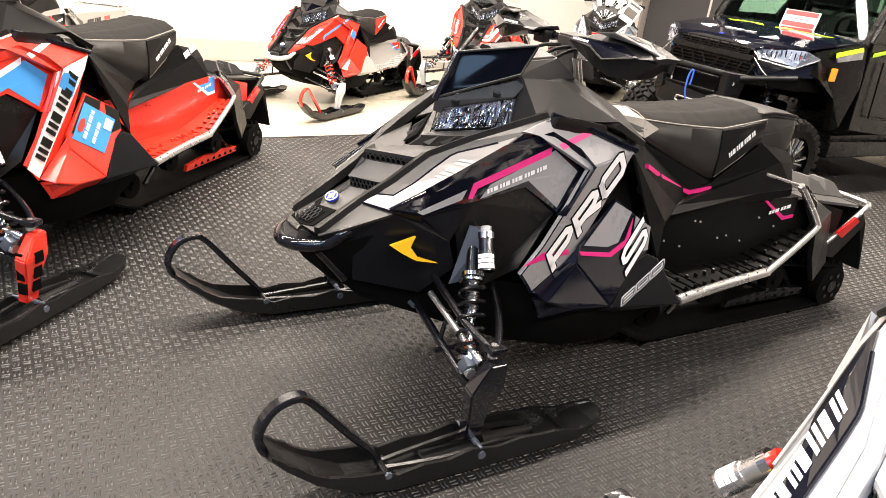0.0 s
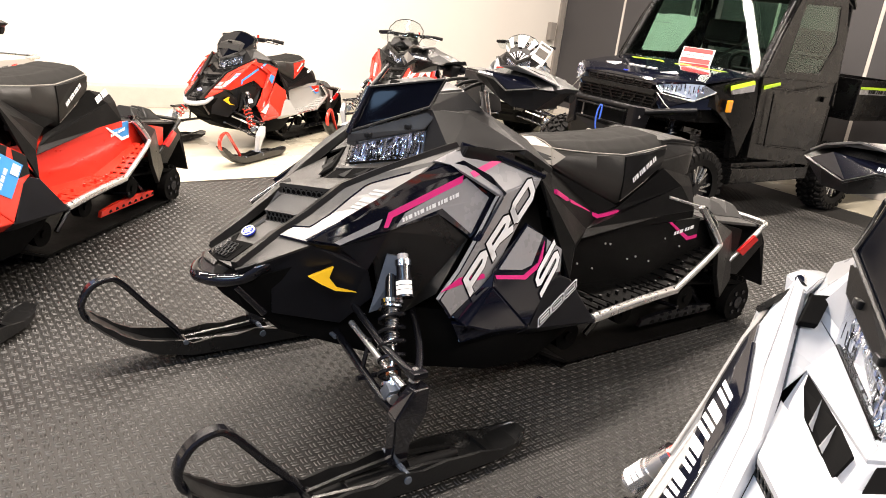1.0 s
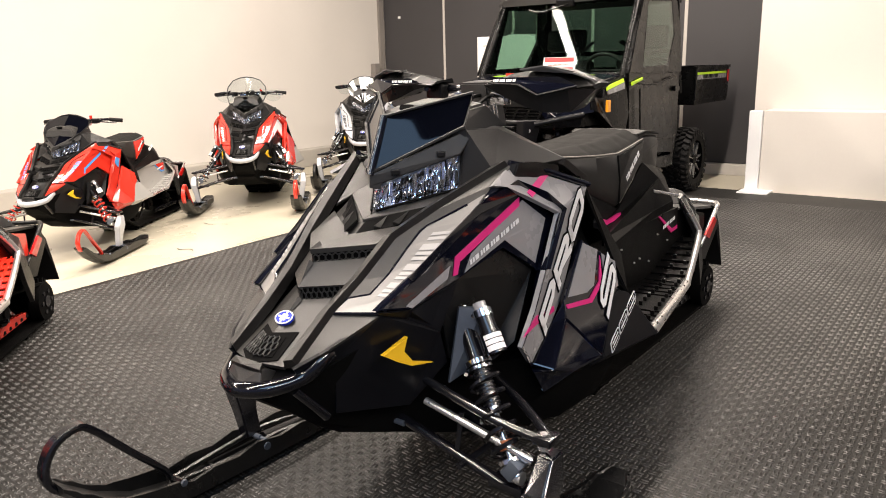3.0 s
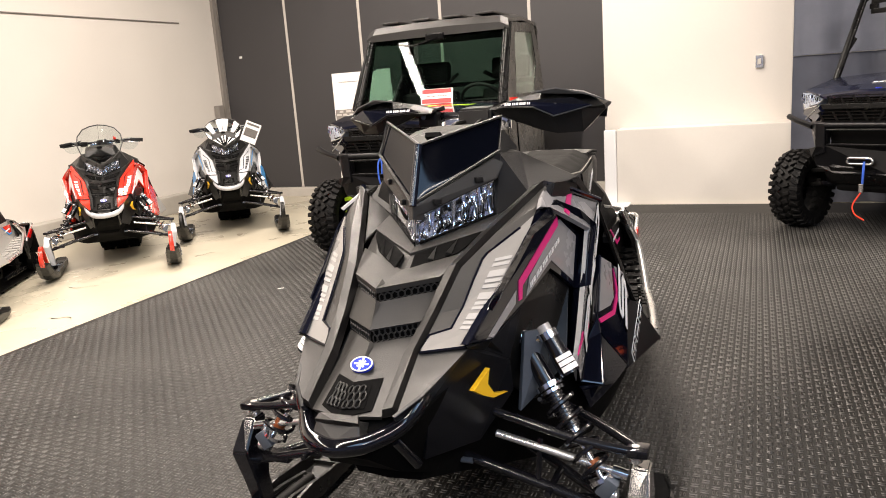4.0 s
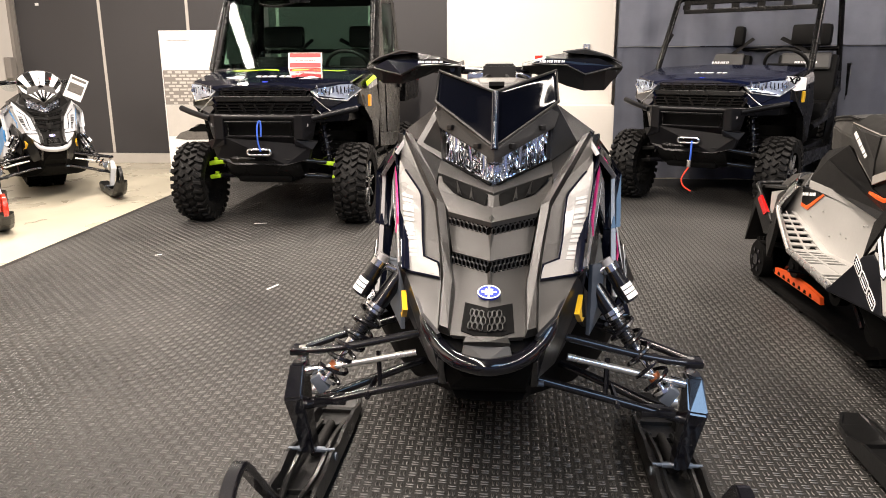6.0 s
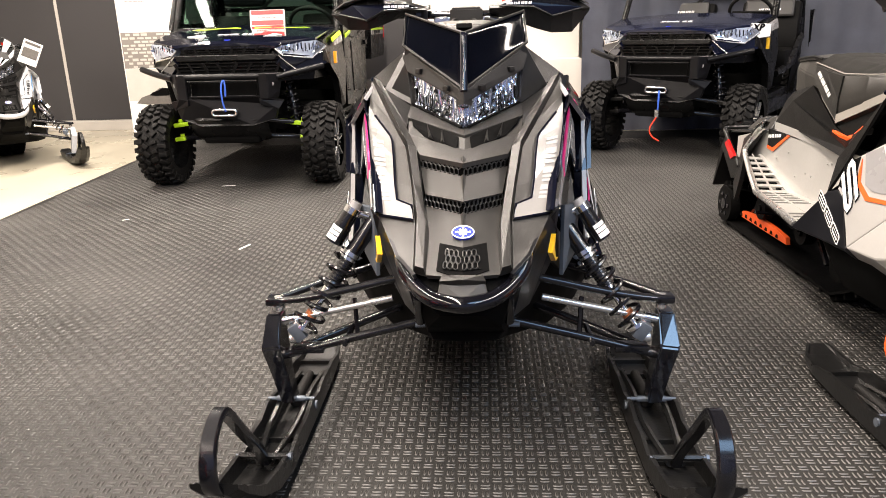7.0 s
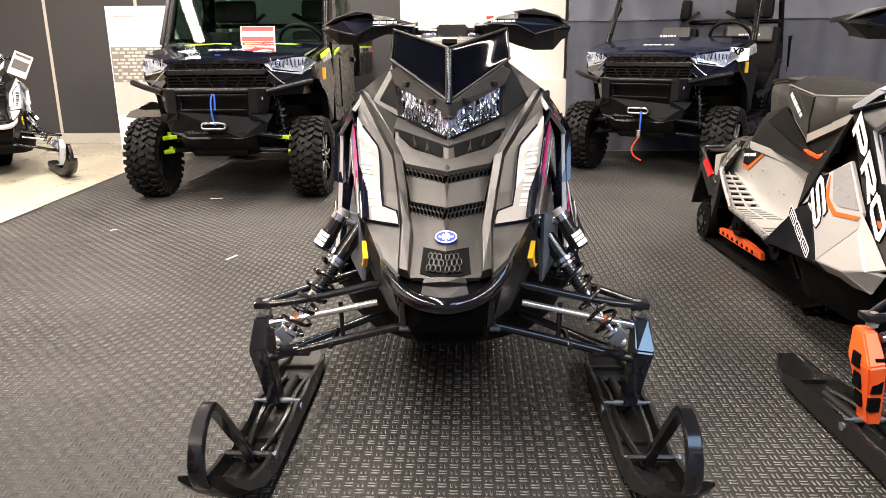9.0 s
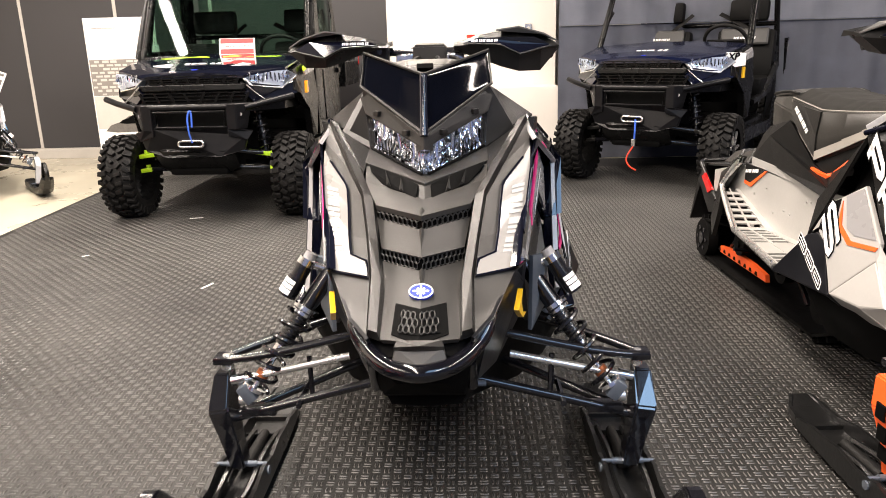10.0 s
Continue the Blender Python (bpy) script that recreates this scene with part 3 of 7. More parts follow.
    tagged(part("hex_mesh", bm, MESHGREY, g), kind="stuff")


def body(parent, c):
    part("hood_core", hood_core(), DARK, parent)
    # centre hood, three plates stepped like a chevron
    steps = [
        [(0.0, -0.378, 0.570), (0.0, -0.222, 0.668), R[0], (0.094, -0.150, 0.672)],
        [(0.0, -0.226, 0.700), (0.0, -0.178, 0.748), (0.092, -0.153, 0.702), (0.107, -0.075, 0.752)],
        [(0.0, -0.182, 0.780), (0.0, -0.052, 0.790), (0.108, -0.078, 0.784), (0.148, 0.048, 0.818)],
    ]
    for k, (c0, c1, o0, o1) in enumerate(steps):
        for s in (1, -1):
            bm = bmesh.new()
            patch(bm, [c0, c1, o1, o0], s, 0.012)
            part("hood_plate", bm, c["hood"], parent, "", True)
    for k in (0, 1):
        lo, hi = steps[k], steps[k + 1]
        for s in (1, -1):
            e = Vector((0, 0.008, 0))
            a, b = mirror(Vector(lo[1]) + e, s), mirror(Vector(lo[3]) + e, s)
            d, cc = mirror(Vector(hi[0]) + e, s), mirror(Vector(hi[2]) + e, s)
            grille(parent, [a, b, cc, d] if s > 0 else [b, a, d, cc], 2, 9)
    if c.get("louvres"):
        for s in (1, -1):
            for k in range(3):
                bm = bmesh.new()
                p = Vector((0.03, -0.20 + 0.10 * k, 0.735 + 0.035 * k))
                slab(bm, [mirror(p + Vector(d), s) for d in ((0, 0, 0), (0.085, 0.03, 0.012), (0.085, 0.055, 0.03), (0, 0.025, 0.018))], 0.008, 0.0, (0, -0.5, 0.8))
                part("louvre", bm, DARK, parent)
    # small wedge ridges on the hood's centre line
    for k, f in ((0, 0.36), (1, 0.72), (2, 0.2)):
        c0, c1 = Vector(steps[k][0]), Vector(steps[k][1])
        if k == 2:
            c1 = c0.lerp(c1, 0.26)
            c0 = Vector(steps[k][0])
        n = Vector((0, c0.z - c1.z, c1.y - c0.y)).normalized()
        n = n if n.z > 0 else -n
        tip = c1.lerp(c0, f if k < 2 else 0.98)
        bm = bmesh.new()
        vs = [bm.verts.new(p) for p in (c1 + Vector((-0.0065, 0, 0)) + n * 0.001, c1 + Vector((0.0065, 0, 0)) + n * 0.001, c1 + n * 0.011, tip + n * 0.001)]
        for tri in ((0, 1, 2), (0, 2, 3), (2, 1, 3)):
            bm.faces.new([vs[j] for j in tri])
        bmesh.ops.recalc_face_normals(bm, faces=bm.faces[:])
        part("centre_ridge", bm, c["hood"], parent)
    # lower nose opening, badge and lip
    c0, c1, o0, o1 = (Vector(p) for p in steps[0])
    on = lambda u, x, h: c0.lerp(c1, u).lerp(o0.lerp(o1, u), x / (0.08 + 0.014 * u)) + Vector((0, -0.53, 0.85)) * h  # noqa: E731
    for s in (1, -1):
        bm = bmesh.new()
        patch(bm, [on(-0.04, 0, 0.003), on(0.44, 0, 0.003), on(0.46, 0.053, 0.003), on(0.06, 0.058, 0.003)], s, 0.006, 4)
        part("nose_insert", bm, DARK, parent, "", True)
        quad = [mirror(p, s) for p in (on(0.07, 0, 0.0045), on(0.08, 0.043, 0.0045), on(0.37, 0.037, 0.0045), on(0.37, 0, 0.0045))]
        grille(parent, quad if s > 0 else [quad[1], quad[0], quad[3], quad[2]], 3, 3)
    bm = bmesh.new()
    slab(bm, [(-0.056, -0.402, 0.530), (0, -0.414, 0.530), (0.056, -0.402, 0.530), (0.048, -0.385, 0.566), (0, -0.394, 0.573), (-0.048, -0.385, 0.566)], 0.05, 0.004, (0, -1, 0.3))
    part("nose_lip", bm, c["hood"], parent)
    bm = bmesh.new()
    slab(bm, [(-0.050, -0.392, 0.566), (0, -0.402, 0.5725), (0.050, -0.392, 0.566), (0.044, -0.380, 0.576), (-0.044, -0.380, 0.576)], 0.012, 0.001, (0, -0.7, 0.7))
    part("lip_cap", bm, c["rail"], parent)
    bm = bmesh.new()
    q = Matrix.Translation((0, -0.272, 0.6385)) @ Matrix.Rotation(radians(33), 4, "X")
    bmesh.ops.create_cone(bm, cap_ends=True, segments=28, radius1=0.026, radius2=0.024, depth=0.006, matrix=q @ Matrix.Diagonal((1, 0.75, 1, 1)))
    bd = part("badge", bm, BADGE_BLUE, parent, "round blue enamel badge")
    bm = bmesh.new()
    for k in range(4):
        a = k * math.pi / 4
        box(bm, q @ Vector((0, 0, 0.0036)), (0.034 if k % 2 == 0 else 0.022, 0.0045, 0.001), Matrix.Rotation(radians(33), 4, "X") @ Matrix.Rotation(a, 4, "Z"))
    ring = [q @ Vector((0.0245 * math.cos(j * math.pi / 14), 0.0182 * math.sin(j * math.pi / 14), 0.003)) for j in range(28)]
    tube(bm, ring, 0.0016, 5, closed=True)
    part("badge_star", bm, WHITE, bd)
    for s in (1, -1):
        m = lambda x, y, z: (x * s, y, z)  # noqa: E731
        # raised rail
        bm = bmesh.new()
        up = Vector((0, -0.35, 0.9)) * 0.018
        rings = []
        for r0, q0 in zip(R, Q):
            r0, q0 = Vector(r0), Vector(q0)
            w = (q0 - r0) * 0.18
            rings.append([mirror(p, s) for p in (r0 - up * 0.3, r0 + w + up, q0 - w + up, q0 - up * 0.3)])
        loft(bm, rings)
        part("hood_rail", bm, c["rail"], parent, "ridged hood rail")
        bm = bmesh.new()
        ear = [[(0.236, 0.250, 0.930), (0.288, 0.272, 0.945), (0.278, 0.262, 0.905), (0.240, 0.246, 0.874)], [(0.252, 0.34, 0.936), (0.300, 0.35, 0.938), (0.298, 0.35, 0.90), (0.256, 0.33, 0.876)], [(0.275, 0.45, 0.920), (0.306, 0.45, 0.918), (0.306, 0.45, 0.89), (0.275, 0.45, 0.885)]]
        loft(bm, [[mirror(p, s) for p in r] for r in ear])
        bmesh.ops.bevel(bm, geom=bm.edges[:], offset=0.003, segments=2, affect="EDGES")
        part("rail_fin", bm, c["rail"], parent, "upright fin at the rail's end", True)
        # hood flank between rail and crease
        for k0, k1 in ((0, 1), (1, 5)):
            bm = bmesh.new()
            for k in range(k0, k1):
                patch(bm, [Q[k], Q[k + 1], K[k + 1], K[k]], s, 0.008, 4)
            bmesh.ops.remove_doubles(bm, verts=bm.verts[:], dist=0.0004)
            part("hood_flank", bm, c["flank"], parent, "", True)
        # pale plate with maker's bars
        bm = bmesh.new()
        us = [1.02, 1.42, 1.5, 2.0, 2.6, 3.0, 3.15, 3.55, 3.7]
        inner = [0.02, 0.05, 0.42, 0.40, 0.36, 0.35, 0.36, 0.78, 0.97]
        top = [[mirror(on_hood(u, w, 0.006), s), mirror(on_hood(u, 1.0, 0.006), s), mirror(on_hood(u, 1.0, -0.004), s), mirror(on_hood(u, w, -0.004), s)] for u, w in zip(us, inner)]
        loft(bm, top)
        pl = part("side_plate", bm, c["plate"], parent)
        bm = bmesh.new()
        n = 7
        w0 = 0.88 - 13 * c.get("mark_high", 0.023)
        for k in range(n):
            for f0, f1 in ((0.0, 0.32), (0.5, 0.82)) if k % 2 == 0 else ((0.0, 0.62),):
                u0, u1 = 1.36 + 1.5 * (k + f0) / n, 1.36 + 1.5 * (k + f1) / n
                quad = [on_hood(u, w, 0.0068) for u, w in ((u0 + 0.06, w0), (u1 + 0.06, w0), (u1, 0.88), (u0, 0.88))]
                slab(bm, [mirror(p, s) for p in quad], 0.0006, 0.0, mirror((0.25, -0.5, 0.82), s))
        part("plate_marking", bm, c["plate_mark"], pl)
        bm = bmesh.new()
        tube(bm, [mirror(on_hood(u, w, 0.004), s) for u, w in ((1.01, 1.0), (1.01, 0.02), (1.42, 0.04), (1.49, 0.40), (2.0, 0.385), (2.6, 0.345), (3.0, 0.335), (3.15, 0.345), (3.55, 0.77))], 0.0036, 6)
        part("plate_edge", bm, GLOSS, pl)
        # apron below the lamps with two vent openings a side, their shade painted black
        bm = bmesh.new()
        facet(bm, [(0.0, -0.050, 0.785), (0.148, 0.050, 0.815), (0.156, 0.125, 0.852), (0.0, 0.0, 0.818)], s, 0.012, 0.0, -0.007)
        facet(bm, [(0.0, 0.0, 0.818), (0.156, 0.125, 0.852), (0.154, 0.222, 0.876), (0.0, 0.062, 0.832)], s, 0.012, 0.002)
        ap = part("lamp_apron", bm, c["hood"], parent)
        at = lambda u, v: Vector((0.018, -0.045, 0.790)).lerp(Vector((0.120, 0.060, 0.813)), u).lerp(Vector((0.014, 0.0, 0.8155)).lerp(Vector((0.143, 0.112, 0.847)), u), v)  # noqa: E731
        # solid black sheet on the apron, painted as the shade inside the vents
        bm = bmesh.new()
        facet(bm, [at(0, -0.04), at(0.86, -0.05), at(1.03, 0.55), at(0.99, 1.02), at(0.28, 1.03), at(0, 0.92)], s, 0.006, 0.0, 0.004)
        part("vent_shade_sheet", bm, DARK, ap)
        out = Vector((0.10, -0.52, 0.84))
        for u, hw, top in ((0.36, 0.06, 0.90), (0.68, 0.06, 0.94)):
            bm = bmesh.new()
            base = [at(u - hw, 0.0) + out * 0.003, at(u + hw, 0.0) + out * 0.005, at(u - hw * 0.3, -0.03) + out * 0.017]
            tip = at(u - 0.02, top) + out * 0.008
            vs = [bm.verts.new(mirror(p, s)) for p in base + [tip]]
            for tri in ((0, 1, 2), (0, 1, 3), (1, 2, 3), (2, 0, 3)):
                bm.faces.new([vs[k] for k in tri])
            bmesh.ops.recalc_face_normals(bm, faces=bm.faces[:])
            part("vent_vane", bm, c["hood"], ap)
        # lamp pod and headlight
        bm = bmesh.new()
        facet(bm, [pod(p) for p in ((0.004, 0.025, 0.828), (0.150, 0.198, 0.872), (0.150, 0.200, 0.966), (0.004, 0.042, 0.893))], s, 0.015, 0.003, -0.024)
        hl = part("headlight", bm, c["reflector"], parent, "faceted clear headlight")
        lamp_cells(hl, s)
        bm = bmesh.new()
        facet(bm, [pod(p) for p in ((0.003, 0.010, 0.826), (0.152, 0.182, 0.87), (0.152, 0.186, 0.966), (0.003, 0.026, 0.895))], s, 0.003)
        ln = part("lens", bm, LENS, hl)
        ln.visible_shadow = False
        # brow over the lamp
        bm = bmesh.new()
        facet(bm, [pod(p) for p in ((0.0, 0.008, 0.893), (0.160, 0.180, 0.966), (0.175, 0.205, 1.008), (0.150, 0.190, 1.02), (0.0, 0.012, 0.925))], s, 0.03, 0.004)
        br = part("lamp_brow", bm, c.get("brow", c["pod"]), parent)
        bm = bmesh.new()
        for u in (0.3, 0.8):
            p = Vector((0.0, 0.002, 0.905)).lerp(Vector((0.155, 0.180, 0.985)), u)
            box(bm, mirror(pod(p), s), (0.022, 0.012, 0.014), Matrix.Rotation(radians(49 * s), 4, "Z"), 0.003)
        tagged(part("brow_clip", bm, BLACK, br), kind="stuff")
        # lamp pod side and console
        bm = bmesh.new()
        facet(bm, [pod(p) for p in ((0.150, 0.190, 0.872), (0.232, 0.228, 0.918), (0.300, 0.480, 0.930), (0.175, 0.330, 1.02), (0.165, 0.195, 1.03))], s, 0.02, 0.003)
        facet(bm, [pod(p) for p in ((0.152, 0.192, 0.872), (0.152, 0.04, 0.834), (0.232, 0.228, 0.922))], s, 0.01)
        ps = part("pod_side", bm, c["pod"], parent)
        bm = bmesh.new()
        facet(bm, [(0.200, 0.262, 0.915), (0.236, 0.262, 0.928), (0.240, 0.256, 0.880), (0.205, 0.250, 0.872)], s, 0.01)
        part("side_slot", bm, DARK, ps)
        # black facet set on the pod side, painted as a duct's inner shade
        if c.get("band"):
            bm = bmesh.new()
            facet(bm, [(0.228, 0.238, 0.922), (0.208, 0.276, 0.921), (0.188, 0.196, 0.890), (0.208, 0.168, 0.893)], s, 0.012, 0.002, 0.016)
            part("duct_shade", bm, DARK, ps, "black sheet painted as the shade in a duct")
        bm = bmesh.new()
        facet(bm, [pod(p) for p in ((0.175, 0.330, 1.02), (0.300, 0.480, 0.930), (0.305, 0.60, 0.868), (0.12, 0.64, 0.925), (0.10, 0.42, 1.03))], s, 0.02, 0.003)
        facet(bm, [pod(p) for p in ((0.10, 0.42, 1.03), (0.12, 0.64, 0.925), (0.0, 0.64, 0.93), (0.0, 0.42, 1.04))], s, 0.02, 0.002)
        facet(bm, [pod(p) for p in ((0.165, 0.195, 1.03), (0.175, 0.330, 1.02), (0.10, 0.42, 1.03), (0.0, 0.42, 1.04), (0.0, 0.12, 0.985))], s, 0.02, 0.002)
        part("console_cover", bm, c["pod"], parent)
        # windshield half
        bm = bmesh.new()
        if c["ws"] == "low":
            patch(bm, [pod(p) for p in ((0.0, 0.020, 0.928), (0.166, 0.190, 1.035), (0.160, 0.242, 1.116), (0.0, 0.080, 1.062))], s, 0.004, 16, 0.0012)
            ws = part("windshield", bm, c["ws_mat"], parent, "low smoked windshield half", True)
            bm = bmesh.new()
            tube(bm, [mirror(pod(p), s) for p in ((0.0, 0.016, 0.93), (0.168, 0.186, 1.036), (0.162, 0.236, 1.118), (0.0, 0.076, 1.066))], 0.0042, 6)
            part("windshield_edge", bm, POD, ws)
        else:
            g = c["ws"]
            pts = [(0.0, 0.05, 0.93), (0.10, 0.12, 0.97), (0.165, 0.20, 1.03), (0.195, 0.28, 1.10 + g * 0.3), (0.185, 0.33, 1.165 + g * 0.6), (0.135, 0.355, 1.215 + g), (0.07, 0.355, 1.24 + g), (0.0, 0.35, 1.25 + g)]
            facet(bm, [pod(p) for p in pts], s, 0.004, 0.001)
            ws = part("windshield", bm, c["ws_mat"], parent, "tall clear windshield half")
            bm = bmesh.new()
            tube(bm, [mirror(pod(p), s) for p in pts[1:]], 0.0055, 6)
            part("windshield_edge", bm, c.get("ws_edge", BLACK), ws)
            for k0, k1 in c.get("ws_stripes", ()):
                bm = bmesh.new()
                facet(bm, [pod(p) for p in (Vector(pts[0]).lerp(Vector(pts[k0]), 0.12), Vector(pts[0]).lerp(Vector(pts[k0]), 0.97), Vector(pts[0]).lerp(Vector(pts[k1]), 0.97))], s, 0.003, 0.0, 0.006)
                part("windshield_stripe", bm, WHITE, ws, "white stripe")
        side_panels(parent, s, c)
    if c["ws"] == "low":
        bm = bmesh.new()
        tube(bm, [(0, 0.034, 0.925), (0, 0.094, 1.066)], 0.0095, 12)
        part("windshield_ridge", bm, GLOSS, parent, "", True)
    # gauge pod and its hood
    bm = bmesh.new()
    loft(bm, [[(-0.13, 0.17, 1.0), (0.13, 0.17, 1.0), (0.15, 0.44, 1.02), (-0.15, 0.44, 1.02)], [(-0.11, 0.185, 1.062), (0.11, 0.185, 1.062), (0.13, 0.36, 1.085), (-0.13, 0.36, 1.085)], [(-0.05, 0.215, 1.086), (0.05, 0.215, 1.086), (0.06, 0.35, 1.098), (-0.06, 0.35, 1.098)]])
    bmesh.ops.bevel(bm, geom=bm.edges[:], offset=0.006, segments=2, affect="EDGES")
    gh = part("gauge_hood", bm, c.get("gauge", BLACK_HOOD), parent)
    bm = bmesh.new()
    box(bm, (0, 0.196, 1.077), (0.042, 0.03, 0.014), Matrix.Rotation(radians(-30), 4, "X"), 0.002)
    part("gauge_notch", bm, DARK, gh)
    # front bumper hoop
    bm = bmesh.new()
    half = [(0.139, -0.270, 0.586), (0.137, -0.292, 0.576), (0.129, -0.308, 0.559), (0.113, -0.325, 0.542), (0.092, -0.358, 0.531), (0.062, -0.394, 0.525), (0.028, -0.414, 0.523), (0.0, -0.420, 0.522)]
    pts = half + [(-x, y, z) for x, y, z in half[-2::-1]]
    tube(bm, smooth_path(pts, 4), 0.022 if c.get("fat_bumper") else 0.0185, 12)
    part("front_bumper", bm, c["bumper"], parent, "tubular front bumper", True)
    for s in (1, -1):
        bm = bmesh.new()
        rod(bm, (0.10 * s, -0.345, 0.515), (0.105 * s, -0.26, 0.42), 0.012)
        part("bumper_stay", bm, STEEL_BLACK, parent, "", True)


def lamp_cells(parent, s):
    """Rows of small hollow mirrors behind the lens, parted by ribs."""
    random.seed(5)
    a, b, d, e = (Vector(p) for p in ((0.008, 0.020, 0.832), (0.147, 0.186, 0.875), (0.007, 0.034, 0.889), (0.147, 0.191, 0.961)))
    at = lambda u, v: a.lerp(b, u).lerp(d.lerp(e, u), v)  # noqa: E731
    back = Vector((-0.75, 0.62, -0.1)).normalized()
    bm = bmesh.new()
    u0 = 0.0
    while u0 < 0.999:
        u1 = min(1.0, u0 + random.choice((0.03, 0.045, 0.06, 0.09)))
        vs = random.choice(([0.0, 0.3, 0.72, 1.0], [0.0, 0.45, 1.0], [0.0, 0.2, 0.55, 0.8, 1.0], [0.0, 0.62, 1.0]))
        for v0, v1 in zip(vs, vs[1:]):
            deep, hollow, du, dv = (u1 - u0) * random.uniform(0.03, 0.075), random.uniform(0.0, 0.005), random.uniform(-0.004, 0.004), (v1 - v0) * random.uniform(-0.022, 0.04)
            n = 7
            g = []
            for i in range(n):
                for j in range(n):
                    x, y = i / (n - 1), j / (n - 1)
                    p = at(u0 + (u1 - u0) * x, v0 + (v1 - v0) * y)
                    h = 0.006 + deep * (1 - (2 * x - 1) ** 2) + hollow * (1 - (2 * y - 1) ** 2) + du * (x - 0.5) + dv * (y - 0.5)
                    g.append(bm.verts.new(mirror(pod(p + back * h), s)))
            for i in range(n - 1):
                for j in range(n - 1):
                    bm.faces.new((g[i * n + j], g[i * n + j + 1], g[i * n + n + j + 1], g[i * n + n + j]))
        u0 = u1
    tagged(part("lamp_facet", bm, LAMP_CHROME, parent, "", True), kind="stuff")
    bm = bmesh.new()
    for k in range(16):
        u, v, w = random.random(), random.uniform(0.0, 0.4), random.uniform(0.25, 0.6)
        tube(bm, [mirror(pod(at(u, v) - back * 0.001), s), mirror(pod(at(min(1, max(0, u + random.uniform(-0.04, 0.04))), min(0.98, v + w)) - back * 0.001), s)], random.uniform(0.0006, 0.0014), 4)
    for k in range(5):
        u, v = random.uniform(0, 0.8), random.uniform(0.1, 0.9)
        tube(bm, [mirror(pod(at(u, v)), s), mirror(pod(at(u + random.uniform(0.08, 0.2), v)), s)], 0.0012, 4)
    tube(bm, [mirror(pod(at(u, 0.02)), s) for u in (0.0, 1.0)], 0.004, 5)
    tagged(part("lamp_divider", bm, DARK, parent), kind="stuff")


def pod(p):
    """Headlight, brow and windshield stand a little back on the hood."""
    return Vector((p[0], p[1] + 0.022, p[2]))


def hood_core():
    """Dark inner body that closes the hood, belly and engine bay."""
    bm = bmesh.new()
    rings = []
    for y, zt, wt, wm, zm, wb, zb in (
        (-0.365, 0.545, 0.07, 0.104, 0.525, 0.05, 0.475),
        (-0.30, 0.580, 0.095, 0.140, 0.55, 0.085, 0.42),
        (-0.18, 0.640, 0.105, 0.178, 0.59, 0.095, 0.355),
        (-0.05, 0.725, 0.125, 0.198, 0.62, 0.105, 0.32),
        (0.08, 0.80, 0.15, 0.21, 0.64, 0.12, 0.30),
        (0.22, 0.85, 0.20, 0.24, 0.70, 0.16, 0.29),
        (0.40, 0.87, 0.22, 0.33, 0.70, 0.26, 0.30),
        (0.60, 0.86, 0.22, 0.33, 0.66, 0.26, 0.36),
        (0.75, 0.82, 0.18, 0.24, 0.64, 0.20, 0.45),
    ):
        ring = [(0, y, zt), (wt, y, zt - 0.012), (wm, y, zm), (wb, y, zb)]
        rings.append(ring + [(-x, yy, z) for x, yy, z in ring[:0:-1]])
    return loft(bm, rings)


def belly(parent, c):
    """Rounded black belly pan that closes the engine bay down to the track."""
    bm = bmesh.new()
    rings = []
    for y, w, zt, wb, zb in ((-0.20, 0.10, 0.43, 0.080, 0.345), (-0.02, 0.125, 0.42, 0.105, 0.275), (0.10, 0.17, 0.42, 0.15, 0.235), (0.24, 0.30, 0.43, 0.24, 0.205), (0.42, 0.385, 0.40, 0.33, 0.20), (0.62, 0.40, 0.40, 0.35, 0.205), (0.80, 0.36, 0.40, 0.32, 0.26)):
        half = [(0.0, y, zt), (w, y, zt), (w, y, zb * 0.45 + zt * 0.55), (wb, y, zb), (0.0, y, zb - 0.006)]
        rings.append(half + [(-x, yy, z) for x, yy, z in half[-2:0:-1]])
    loft(bm, rings)
    part("belly_pan", bm, DARK, parent, "black belly pan", True)


# corners of the flat side panels, each list in one plane
UPPER = [(0.211, -0.191, 0.669), (0.264, 0.144, 0.846), (0.290, 0.277, 0.883), (0.327, 0.402, 0.797), (0.321, 0.304, 0.664), (0.288, 0.197, 0.746), (0.260, 0.045, 0.694), (0.232, -0.104, 0.653)]
UPPER_DECAL = [(0.263, 0.064, 0.704), (0.264, 0.091, 0.745), (0.294, 0.278, 0.849), (0.317, 0.355, 0.791), (0.318, 0.302, 0.681), (0.288, 0.204, 0.759)]
FRONT_DECAL = [(0.228, -0.115, 0.663), (0.251, 0.024, 0.729), (0.252, 0.010, 0.700), (0.233, -0.099, 0.655)]
UPPER_STRIPE = [(0.255, 0.028, 0.703), (0.253, 0.041, 0.747), (0.290, 0.268, 0.858), (0.292, 0.265, 0.836), (0.257, 0.054, 0.733), (0.258, 0.041, 0.704)]
TALL = [(0.354, 0.366, 0.808), (0.347, 0.538, 0.851), (0.345, 0.478, 0.724), (0.342, 0.402, 0.555), (0.343, 0.347, 0.505), (0.345, 0.245, 0.425), (0.351, 0.185, 0.491), (0.351, 0.250, 0.574), (0.352, 0.301, 0.668)]
